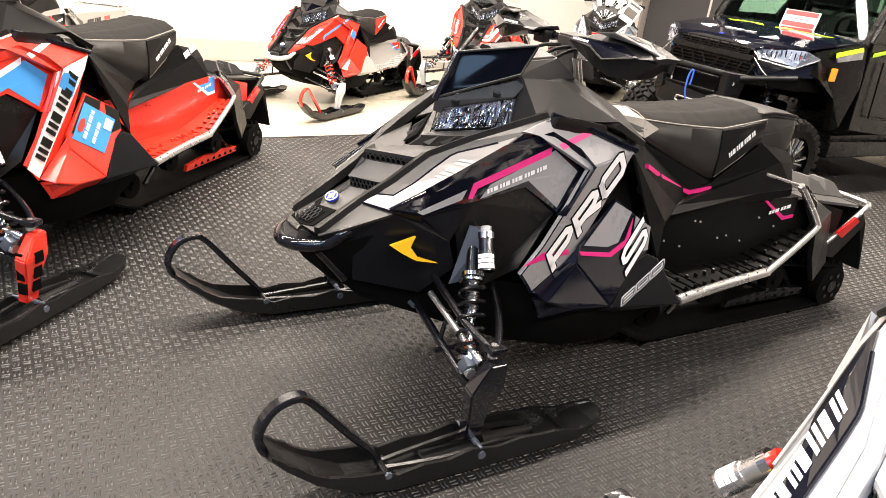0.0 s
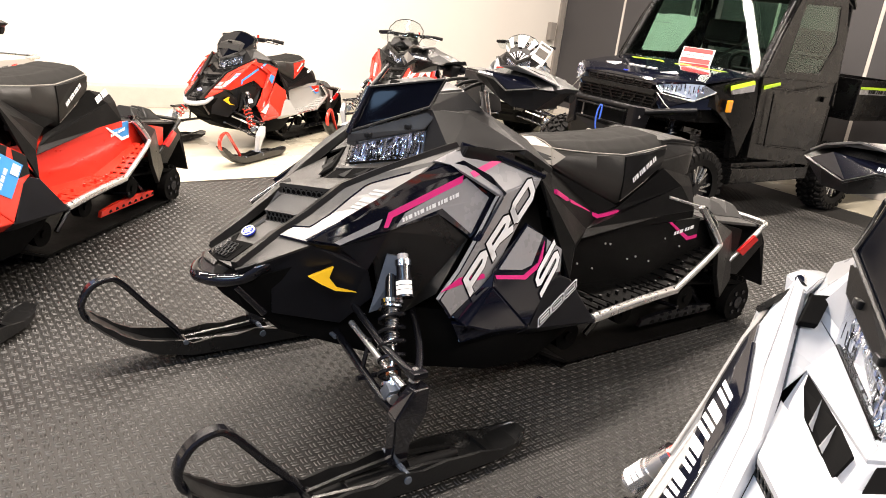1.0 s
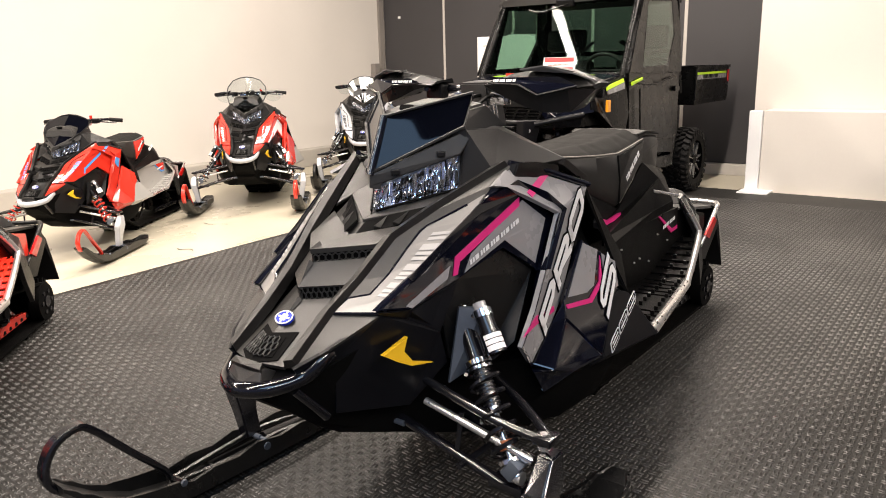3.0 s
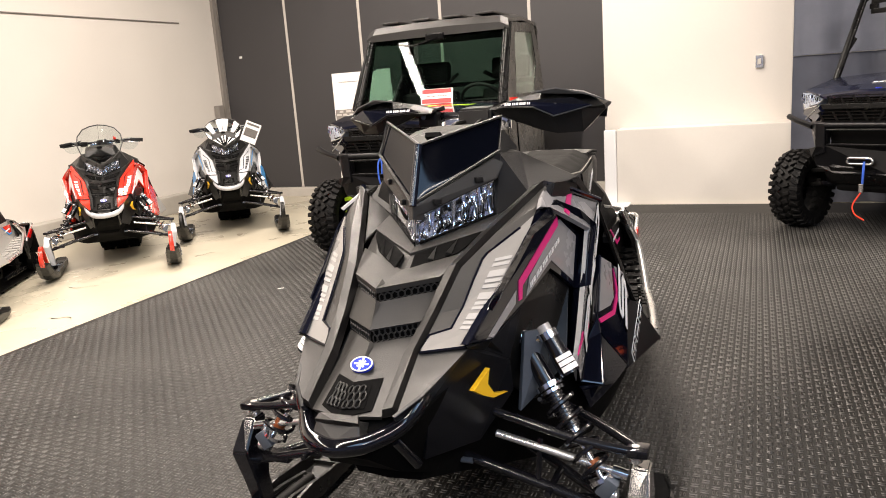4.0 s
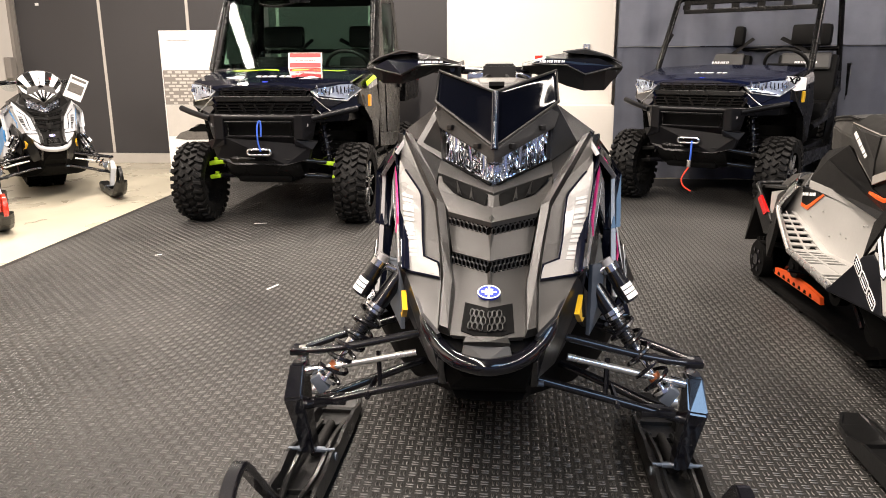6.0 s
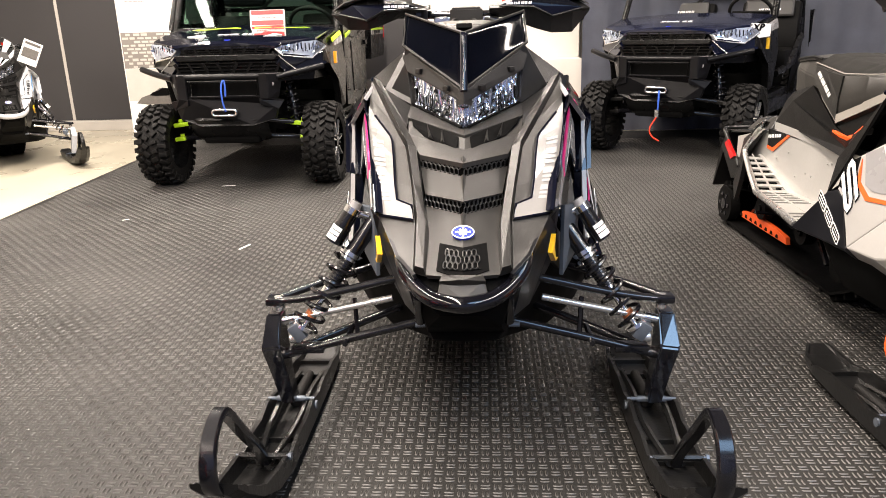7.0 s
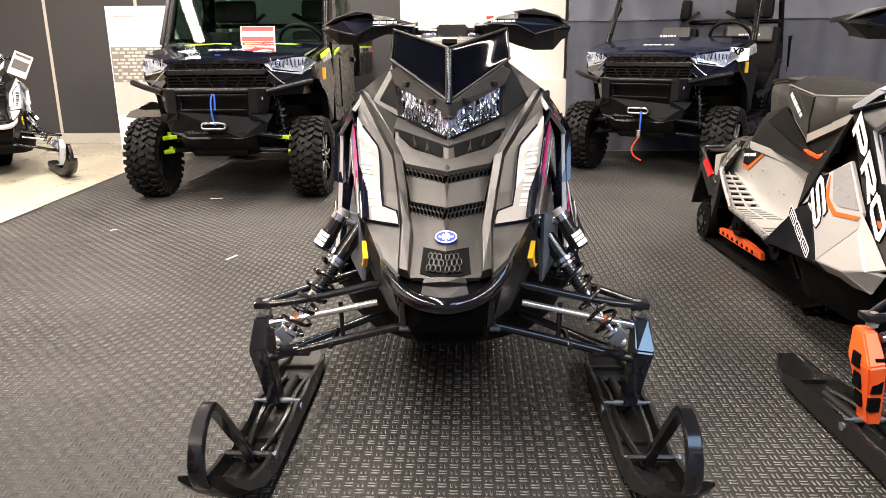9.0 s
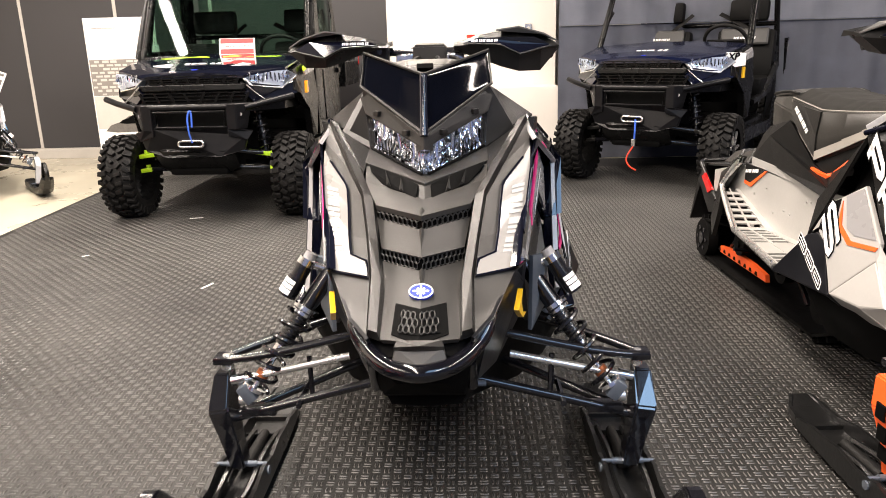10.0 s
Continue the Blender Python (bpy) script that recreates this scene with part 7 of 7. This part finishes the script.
        slab(bm, [(-0.60, 0.525, 1.095), (0.60, 0.525, 1.095), (0.575, 0.83, 1.69), (-0.575, 0.83, 1.69)], 0.006)
        wsd = part("windshield", bm, CABGLASS, ob, "green-tinted windshield")
        wsd.visible_shadow = False
        bm = bmesh.new()
        tube(bm, [(-0.62, 0.515, 1.085), (0.62, 0.515, 1.085), (0.60, 0.82, 1.70), (-0.60, 0.82, 1.70)], 0.022, 8, closed=True)
        part("windshield_frame", bm, UTV_BLACK, wsd)
        bm = bmesh.new()
        slab(bm, [(-0.56, 1.655, 1.10), (0.56, 1.655, 1.10), (0.55, 1.63, 1.64), (-0.55, 1.63, 1.64)], 0.006)
        rw = part("rear_window", bm, CABGLASS, ob)
        rw.visible_shadow = False
        bm = bmesh.new()
        box(bm, (0, 1.66, 0.86), (1.24, 0.03, 0.46))
        part("cab_back", bm, UTV_BLACK, ob)
        bm = bmesh.new()
        tube(bm, smooth_path([(0.10, 0.80, 1.655), (-0.15, 0.70, 1.58), (-0.30, 0.72, 1.60)], 3), 0.008, 6)
        box(bm, (0.0, 0.79, 1.64), (0.16, 0.05, 0.06), None, 0.01)
        part("wiper", bm, UTV_BLACK, ob)
        for s in (1, -1):
            bm = bmesh.new()
            facet(bm, [(0.672, 0.52, 1.09), (0.672, 0.56, 0.50), (0.672, 1.46, 0.42), (0.672, 1.54, 0.62), (0.672, 1.55, 1.08)], s, 0.05, 0.008)
            dr = part("door", bm, UTV_BLACK, ob, "black cab door")
            outer = [(0.672, 0.50, 1.09), (0.650, 0.66, 1.40), (0.625, 0.85, 1.70), (0.615, 1.50, 1.725), (0.640, 1.575, 1.45), (0.672, 1.56, 1.08)]
            inner = [(0.670, 0.76, 1.135), (0.650, 0.83, 1.37), (0.632, 0.915, 1.62), (0.624, 1.40, 1.64), (0.645, 1.43, 1.38), (0.668, 1.25, 1.145)]
            rings = []
            for e in (0.012, -0.028):
                rings.append([(Vector(p) + Vector((e, 0, 0))) for p in outer])
                rings.append([(Vector(p) + Vector((e * 0.7, 0, 0))) for p in inner])
            bm = bmesh.new()
            vs = [[bm.verts.new(mirror(p, s)) for p in r] for r in (rings[0], rings[1], rings[3], rings[2])]
            for a, b in zip(vs, vs[1:] + vs[:1]):
                for k in range(6):
                    bm.faces.new((a[k], a[(k + 1) % 6], b[(k + 1) % 6], b[k]))
            bmesh.ops.recalc_face_normals(bm, faces=bm.faces[:])
            bmesh.ops.bevel(bm, geom=bm.edges[:], offset=0.008, segments=2, affect="EDGES")
            part("door_frame", bm, UTV_BLACK, dr, "thick moulded window frame")
            bm = bmesh.new()
            slab(bm, m(s, inner)[:: s], 0.006)
            dw = part("door_window", bm, CABGLASS, dr)
            dw.visible_shadow = False
            bm = bmesh.new()
            tube(bm, m(s, [(0.70, 0.62, 1.02), (0.70, 1.0, 1.0), (0.70, 1.40, 1.05)]), 0.006, 5)
            tube(bm, m(s, [(0.70, 0.66, 0.98), (0.70, 0.70, 0.60), (0.70, 1.35, 0.55)]), 0.006, 5)
            part("door_crease", bm, UTV_BLACK, dr)
            bm = bmesh.new()
            box(bm, (0.69 * s, 1.44, 0.95), (0.02, 0.10, 0.04), None, 0.006)
            part("door_handle", bm, UTV_BLACK, dr)
            bm = bmesh.new()
            facet(bm, [(0.69, 0.55, 1.03), (0.69, 0.74, 1.06), (0.69, 0.74, 1.04), (0.69, 0.55, 1.005)], s, 0.012)
            part("door_stripe", bm, accent, dr)
    else:
        bm = bmesh.new()
        for zz, hh in ((1.657, 0.046), (1.577, 0.038)):
            box(bm, (0, 0.87, zz), (1.12, 0.03, hh), None, 0.006)
        for k in range(6):
            box(bm, (-0.54 + 0.216 * k, 0.87, 1.615), (0.06, 0.028, 0.04))
        part("visor", bm, UTV_BLACK, ob, "slotted sun visor")
        for s in (1, -1):
            bm = bmesh.new()
            tube(bm, m(s, [(0.66, 0.58, 0.62), (0.67, 1.0, 0.66), (0.67, 1.45, 0.90)]), 0.03, 6)
            part("side_net_rail", bm, UTV_BLACK, ob)
            bm = bmesh.new()
            rod(bm, (0.60 * s, 0.70, 1.38), (0.635 * s, 0.62, 1.26), 0.024, seg=8)
            part("grab_handle", bm, RUBBER, ob)
        bm = bmesh.new()
        slab(bm, [(0.57, 0.03, 1.03), (0.69, 0.12, 1.02), (0.69, 0.12, 0.93), (0.63, 0.06, 0.92), (0.57, 0.0, 0.97)], 0.006)
        tg = part("hanging_tag", bm, WHITE, ob, "white lettered tag")
        lettering("tag_letters", "XP", (0.585, 0.015, 0.975), (0.8, 0.6, 0), (0.6, -0.8, 0), 0.07, UTV_BLACK, tg, 0.003, 0.2, 0.002)
    ob.matrix_world = at
    return ob


# ---- room ----
def solid(name, label, lo, hi, material, category="wall", bevel=0.0):
    bm = bmesh.new()
    c = [(a + b) / 2 for a, b in zip(lo, hi)]
    box(bm, c, [b - a for a, b in zip(lo, hi)], None, bevel)
    return tagged(link(name, bm, material), label, category, kind="structure")


def mat_edge(y):
    """The matting's left edge runs a little askew to the wall."""
    return -2.85 - 0.04 * y


solid("floor", "pale polished concrete floor with faint stains", (-5.88, -7.0, -0.2), (7.0, 6.9, -0.012), FLOOR, "floor")
bm = bmesh.new()
slab(bm, [(mat_edge(-6.5), -6.5, 0.0), (6.0, -6.5, 0.0), (6.0, 5.68, 0.0), (mat_edge(5.68), 5.68, 0.0)], 0.012, 0.0, (0, 0, 1))
tagged(link("floor_mat", bm, MATTING), "black rubber matting with a raised paired-bar pattern", "floor mat", kind="structure")
solid("wall_left", "white painted wall", (-6.1, -7.0, -0.2), (-5.88, 6.9, 4.2), WALLPAINT)
solid("wall_back", "wall behind the dark panels", (-5.88, 6.78, -0.2), (7.0, 6.98, 4.2), WALLPAINT)
solid("wall_right", "dark blue draped hall side", (7.0, -7.0, -0.2), (7.2, 6.98, 4.2), HALL)
solid("wall_front", "dark blue draped hall side", (-6.0, -7.2, -0.2), (7.2, -7.0, 4.2), HALL)
solid("ceiling", "dark hall ceiling", (-6.0, -7.2, 4.2), (7.2, 6.98, 4.4), CEIL, "ceiling")
solid("curb_left", "pale concrete curb along the wall", (-5.88, -7.0, -0.012), (-5.70, 6.7, 0.2), PALE_CURB, "curb", 0.01)
# dark panels on the back wall
wp = tagged(new("wall_panels"), "dark grey wall panels with pale joints", "wall", kind="structure")
edges = [-5.85, -4.80, -3.74, -2.67, -1.60, -0.55]
for a, b in zip(edges, edges[1:]):
    bm = bmesh.new()
    box(bm, ((a + b) / 2, 6.75, 2.15), (b - a - 0.04, 0.05, 4.1), None, 0.004)
    part("panel", bm, PANEL, wp)
for a in edges[1:]:
    bm = bmesh.new()
    box(bm, (a, 6.745, 2.1), (0.036, 0.03, 4.2))
    part("joint_strip", bm, TRIM, wp)
solid("baseboard", "pale base ledge under the panels", (-5.66, 6.62, -0.012), (-0.55, 6.72, 0.1), TRIM, "baseboard", 0.006)
solid("corner_trim", "grey corner trim beside the panels", (-5.88, 6.64, 0.2), (-5.84, 6.72, 4.2), CURB, "trim")
# white partition with a low board in front and a steel post
solid("wall_partition", "white partition wall", (-0.665, 6.06, -0.012), (1.04, 6.2, 4.2), WALLPAINT)
solid("low_board", "white half-height board in front of the partition", (-0.50, 5.74, -0.012), (1.035, 6.058, 0.72), WALLPAINT, "board", 0.006)
bm = bmesh.new()
box(bm, (-0.56, 5.74, 0.36), (0.115, 0.05, 0.72), None, 0.008)
post = tagged(link("post", bm, WHITE), "white steel post beside the low board", "post")
bm = bmesh.new()
box(bm, (-0.50, 5.64, 0.004), (0.26, 0.24, 0.014), None, 0.003)
part("base_plate", bm, WHITE, post)
bm = bmesh.new()
box(bm, (0.762, 6.05, 1.266), (0.07, 0.025, 0.115), None, 0.005)
sw = tagged(link("wall_switch", bm, ALU), "grey metal light switch on the partition", "switch")
bm = bmesh.new()
box(bm, (0.762, 6.034, 1.266), (0.03, 0.012, 0.05), None, 0.003)
part("rocker", bm, TRIM, sw)
# curtain in folds
n = 120
rows = []
for k in range(n + 1):
    x = 1.03 + 5.9 * k / n
    rows.append((x, 5.72 + 0.03 * math.sin(x * 9.0) + 0.018 * math.sin(x * 23.0 + 1.0)))
for z0, z1, name, cloth, label in ((0.0, 1.28, "curtain_low", CURTAIN_LOW, "black-blue cloth hanging below the curtain's seam"), (1.285, 4.0, "curtain", CURTAIN, "dark blue hanging curtain in soft folds")):
    bm = bmesh.new()
    vs = [[bm.verts.new((x, y - (0.02 if z0 else 0) + 0.012 * math.sin(x * 5.0 + z * 2.2), z)) for z in [z0 + (z1 - z0) * j / 6 for j in range(7)]] for x, y in rows]
    for a, b in zip(vs, vs[1:]):
        for j in range(6):
            bm.faces.new((a[j], b[j], b[j + 1], a[j + 1]))
    bmesh.ops.solidify(bm, geom=bm.faces[:], thickness=0.012)
    tagged(link(name, bm, cloth, smooth=True), label, "curtain", kind="structure")
# ceiling luminaires in three long rows
for x, power in ((-3.4, 1.0), (-0.6, 1.15), (4.1, 0.85)):
    for y, level in ((-4.6, 0.68), (-0.6, 1.1), (3.4, 1.08)):
        lamp = thing("ceiling_light", "long white ceiling luminaire", "ceiling light", "ceiling luminaires")
        bm = bmesh.new()
        box(bm, (0, 0, 0.03), (0.18, 3.8, 0.06), None, 0.01)
        part("housing", bm, WHITE, lamp)
        lamp.matrix_world = pose(x, y, 4.12)
        area_lamp("luminaire", x, y, 4.1, 0.13, 3.7, LAMP * power * level)

# cool skylight over the aisle
sky = tagged(new("skylight"), "pale blue skylight in the hall ceiling", "skylight", kind="structure")
bm = bmesh.new()
for x, y, w, h in ((0, -1.55, 3.7, 0.1), (0, 1.55, 3.7, 0.1), (-1.8, 0, 0.1, 3.0), (1.8, 0, 0.1, 3.0), (0, 0, 0.06, 3.0)):
    box(bm, (x, y, 0), (w, h, 0.08))
part("skylight_frame", bm, HALL, sky)
sky.matrix_world = pose(3.0, -4.3, 4.15)
area_lamp("skylight_daylight", 3.0, -4.3, 4.12, 3.4, 2.9, SKYLIGHT, (0.42, 0.66, 1.0))
# standing banner with a picture of a brick wall and a machine
bn = thing("standing_banner", "white standing banner with a brick photo and a machine", "banner")
bm = bmesh.new()
box(bm, (0.36, 0, 0.75), (0.72, 0.012, 1.47), None, 0.002)
part("banner_sheet", bm, PAPER, bn)
bm = bmesh.new()
box(bm, (0.36, 0.0, 0.0), (0.74, 0.14, 0.05), None, 0.01)
part("banner_foot", bm, ALU, bn)
bm = bmesh.new()
box(bm, (0.36, -0.007, 0.90), (0.70, 0.002, 0.36))
ph = part("brick_photo", bm, CURB, bn, "photo of a pale brick wall")
bm = bmesh.new()
random.seed(8)
for r in range(10):
    for k in range(9):
        x = 0.02 + 0.08 * k - (0.04 if r % 2 else 0)
        w = 0.07 * random.uniform(0.55, 1.0)
        if 0.0 <= x < 0.62 and random.random() < 0.86:
            box(bm, (x + w / 2, -0.009, 0.735 + 0.036 * r), (w, 0.002, random.uniform(0.018, 0.027)))
tagged(part("brick_print", bm, TRIM, ph), kind="stuff")
bm = bmesh.new()
box(bm, (0.36, -0.007, 0.55), (0.70, 0.002, 0.33))
fl = part("floor_photo", bm, TRIM, bn, "photo of a pale floor")
bars("banner_title", (0.08, -0.008, 1.38), (1, 0, 0), (0, -1, 0), 0.24, 0.010, 9, CURB, bn)
for n, (dx, dz, mat) in enumerate(((0.0, 0.0, PRINT), (0.02, 0.05, DARK))):
    bm = bmesh.new()
    pts = [(0.08, 0.36), (0.20, 0.345), (0.55, 0.35), (0.64, 0.40), (0.50, 0.43), (0.44, 0.50), (0.34, 0.515), (0.26, 0.46), (0.14, 0.42)]
    slab(bm, [(0.36 + (x - 0.36) * (1 - 0.45 * n) + dx, -0.0095 - 0.002 * n, 0.42 + (z - 0.42) * (1 - 0.5 * n) + dz) for x, z in pts], 0.002, 0.0, (0, -1, 0))
    part("machine_print", bm, mat, fl)
bars("banner_text", (0.08, -0.008, 0.25), (1, 0, 0), (0, -1, 0), 0.45, 0.016, 9, CURB, bn)
bn.matrix_world = pose(-3.70, 5.90, 0.0, 0, 0, 4)
# price placard on the cab vehicle's hood
pc = thing("price_placard", "red and white price placard leaning on the windshield", "placard")
bm = bmesh.new()
box(bm, (0, 0, 0.06), (0.26, 0.006, 0.125), None, 0.001)
part("card", bm, PAPER, pc)
bm = bmesh.new()
box(bm, (0, -0.0045, 0.102), (0.24, 0.002, 0.034))
part("red_header", bm, PAPER_RED, pc)
bm = bmesh.new()
box(bm, (0, -0.0045, 0.024), (0.24, 0.002, 0.036))
part("red_footer", bm, PAPER_RED, pc)
bars("placard_text", (-0.09, -0.004, 0.058), (1, 0, 0), (0, -1, 0), 0.18, 0.009, 9, PAPER_RED, pc, 0.0)
pc.matrix_world = pose(-1.575, 3.90, 1.105, -18, 0, 8)
# paper card on the white snowmobile at the back
cd = thing("info_card", "printed card hung on a handlebar", "card")
bm = bmesh.new()
box(bm, (0, 0, 0), (0.15, 0.003, 0.20), None, 0.0008)
part("card", bm, PAPER, cd)
bm = bmesh.new()
box(bm, (0, -0.003, -0.005), (0.12, 0.002, 0.08))
part("card_picture", bm, PRINT, cd)
bm = bmesh.new()
box(bm, (0, -0.003, 0.075), (0.12, 0.002, 0.02))
part("card_header", bm, PRINT, cd)
cd.matrix_world = pose(-3.80, 4.44, 0.94, 0, 26, 42)
# scraps of paper on the matting
for x, y, a in ((-1.80, 3.30, 12), (-2.12, 2.35, 40), (-1.2, 1.75, 70)):
    bm = bmesh.new()
    box(bm, (0, 0, 0.003), (0.09 if x > -2 else 0.04, 0.012, 0.003), None, 0.0008)
    tagged(link("paper_scrap", bm, PAPER), "small white scrap lying on the matting", "litter").matrix_world = pose(x, y, 0.0, 0, 0, a)
random.seed(11)
for x, y, a, n in ((-3.55, 3.3, 60, 0.16), (-3.75, 2.2, 20, 0.22), (-3.3, 3.95, 50, 0.12), (-3.6, 0.2, 75, 0.3), (-4.4, 3.6, 30, 0.25), (-3.2, 1.55, 10, 0.15)):
    bm = bmesh.new()
    pts = [(n * (k / 6 - 0.5), 0.02 * math.sin(k * 1.1 + x), 0.0) for k in range(7)]
    low = [bm.verts.new(p) for p in pts]
    top = [bm.verts.new((p[0] + 0.004, p[1] + random.uniform(0.004, 0.012), 0.0)) for p in pts]
    for k in range(6):
        bm.faces.new((low[k], low[k + 1], top[k + 1], top[k]))
    bmesh.ops.solidify(bm, geom=bm.faces[:], thickness=0.0015)
    tagged(link("scuff_mark", bm, CURB), "dark scuff mark on the pale floor", "scuff", kind="structure").matrix_world = pose(x, y, -0.0105, 0, 0, a)
# grey box and blue switches on the left wall
bm = bmesh.new()
box(bm, (-5.83, 6.50, 1.11), (0.08, 0.10, 0.24), None, 0.01)
tagged(link("junction_box", bm, CURB), "grey junction box on the white wall", "junction box")
for y in (-0.50, -0.36):
    bm = bmesh.new()
    box(bm, (-5.865, y, 1.0), (0.03, 0.075, 0.17), None, 0.006)
    ws_ = tagged(link("wall_plate", bm, ALU), "blue and white plate on the wall", "wall plate", "wall plates")
    bm = bmesh.new()
    box(bm, (-5.848, y, 1.0), (0.008, 0.055, 0.13), None, 0.003)
    part("cover", bm, BLUE, ws_)

bm = bmesh.new()
rod(bm, (-5.88, -0.43, 1.22), (-5.855, -0.43, 1.22), 0.016, seg=12)
tagged(link("wall_sensor", bm, CURB), "small grey round sensor on the white wall", "sensor")
# thin conduit along the left wall and a small pale notice on a dark panel
bm = bmesh.new()
rod(bm, (-5.87, 3.6, 2.23), (-5.87, 6.0, 2.26), 0.008, seg=6)
tagged(link("wall_conduit", bm, CURB, smooth=True), "thin grey conduit along the white wall", "conduit")
bm = bmesh.new()
box(bm, (-5.55, 6.72, 1.83), (0.04, 0.012, 0.03), None, 0.002)
tagged(link("wall_notice", bm, PAPER), "small pale notice on a dark panel", "notice")

# ---- vehicles ----
snowmobile("black and graphite snowmobile with magenta stripes on rubber matting", MAIN, pose(0, 0, 0))
snowmobile("red snowmobile with blue and white decals", REDS, pose(-1.03, -1.385, 0, 0, 0, 45.0) @ Matrix.Diagonal((0.98, 0.98, 0.957, 1.0)))
snowmobile("white and silver snowmobile with orange suspension", WHITES, pose(1.636, -0.065, 0, 0, 0, 2.6))
BK = dict(MAIN, letters="plain", name=False, guards=False, skirt_stripe=False, holes=False, spindle=WHITE_BODY, riser=ALU, tower=BLACK, low=BLACK, rack=BLACK, bumper=WHITE_BODY, ws_edge=MESHGREY, louvres=True, fat_bumper=True)
RED_A = dict(BK, hood=BLACK, flank=RED, plate=RED, plate_mark=BLUE, side_gloss=RED, side=RED, stripe=BLUE, frame=RED, pro=RED, s_gloss=RED, s=RED, corner=RED, low=PALE_ALU, tunnel=PALE_ALU, board=PALE_ALU, loop=RED, spring=RED, ws=-0.07, ws_mat=TINT, emblem=RED, ws_edge=BLACK, bag=False, cover=RED)
RED_B = dict(RED_A, plate_mark=WHITE, side=WHITE, stripe=WHITE, spring=STEEL_BLACK, cover=BLACK, bag=True, ws=0.03, ws_mat=CLEAR, ws_edge=MESHGREY, shield=True)
WHITE_C = dict(BK, hood=BLACK, flank=WHITE_BODY, plate=WHITE_BODY, plate_mark=BLACK, side_gloss=WHITE_BODY, side=WHITE_BODY, stripe=BLUE, frame=WHITE_BODY, pro=WHITE_BODY, s_gloss=BLUE, s=BLUE, corner=WHITE_BODY, tunnel=PALE_ALU, board=PALE_ALU, loop=BLACK, ws=-0.02, ws_mat=CLEAR, emblem=BLUE, shield=True, ws_stripes=((2, 3), (4, 5), (6, 7)))
for lab, c, x, y, a, sc in (
    ("red snowmobile with a low windshield on the pale floor", RED_A, -3.79, 1.012, 33.5, 0.79),
    ("red and white snowmobile with a tall clear windshield", RED_B, -4.06, 2.822, 43.2, 0.89),
    ("white and blue snowmobile with a tall windshield", WHITE_C, -3.987, 4.259, 38.6, 0.90),
):
    snowmobile(lab, c, pose(x, y, -0.012, 0, 0, a) @ Matrix.Scale(sc, 4))
snowmobile("pale grey snowmobile with a long bare tunnel behind the red one", dict(WHITES, stripe=RED, skid=STEEL_BLACK, spindle=BLACK, holes=False, letters="bars", bag=False, long=True), pose(-2.59, -1.63, 0, 0, 0, 60))
utility_vehicle("black cab utility vehicle with lime trim, doors closed", GLOSS, LIME, LIME, True, pose(-1.687, 3.427, 0, 0, 0, -0.4))
utility_vehicle("navy open-cage utility vehicle with a winch hook hanging", NAVY, GREY, BLACK, False, pose(1.579, 4.333, 0, 0, 0, -32.2))


# ---- raised paired bars of the matting, nearest stretch ----
def mat_bars(x0, x1, y0, y1, fine=True):
    i0, i1, j0, j1 = (math.floor(v / CELL) for v in (x0, x1, y0, y1))
    ii, jj = np.meshgrid(np.arange(i0, i1), np.arange(j0, j1), indexing="ij")
    ii, jj = ii.ravel(), jj.ravel()
    on = ii * CELL > mat_edge(jj * CELL) + 0.02
    ii, jj = ii[on], jj[on]
    odd = (ii + jj) % 2 == 1
    rim = [(-1, 0), (-0.6, -1), (0.6, -1), (1, 0), (0.6, 1), (-0.6, 1)] if fine else [(-1, -0.8), (1, -0.8), (1, 0.8), (-1, 0.8)]
    m = len(rim)
    base = np.array([(u, v, 0) for u, v in rim] + [(u * 0.82, v * 0.5, 1) for u, v in rim], float)
    quads = np.array([[k, (k + 1) % m, m + (k + 1) % m, m + k] for k in range(m)] + ([[6, 7, 8, 9], [9, 10, 11, 6]] if fine else [[4, 5, 6, 7]]))
    verts, n = [], len(ii)
    for e in (-0.2, 0.2):
        size = np.array([0.43 * CELL, 0.115 * CELL, 0.0026])
        v = np.repeat((base * size)[None], n, 0)
        v[:, :, 1] += e * CELL
        w = v.copy()
        w[:, :, 0], w[:, :, 1] = v[:, :, 1], v[:, :, 0]
        v = np.where(odd[:, None, None], w, v)
        v[:, :, 0] += ((ii + 0.5) * CELL)[:, None]
        v[:, :, 1] += ((jj + 0.5) * CELL)[:, None]
        verts.append(v)
    verts = np.concatenate(verts).reshape(-1, 3)
    faces = (np.arange(2 * n)[:, None, None] * 2 * m + quads[None]).reshape(-1)
    me = bpy.data.meshes.new("mat_bars")
    me.vertices.add(len(verts))
    me.vertices.foreach_set("co", verts.ravel())
    me.loops.add(len(faces))
    me.loops.foreach_set("vertex_index", faces.astype(np.int32))
    count = len(faces) // 4
    me.polygons.add(count)
    me.polygons.foreach_set("loop_start", (np.arange(count) * 4).astype(np.int32))
    me.polygons.foreach_set("loop_total", np.full(count, 4, np.int32))
    # side faces get the painted highlight colour, tops the darker one
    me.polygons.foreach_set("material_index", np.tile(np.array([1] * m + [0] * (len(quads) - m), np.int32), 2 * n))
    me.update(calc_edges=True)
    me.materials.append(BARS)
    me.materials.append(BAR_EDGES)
    return tagged(new("mat_bars", me), "raised rubber bars in pairs on the matting", "floor mat", kind="stuff")


mat_bars(-3.06, 3.0, -1.9, 3.2)
mat_bars(-3.06, 4.2, 3.2, 5.2, False)
mat_bars(3.0, 5.2, -1.9, 3.2, False)
mat_bars(-3.06, 5.2, -4.2, -1.9, False)
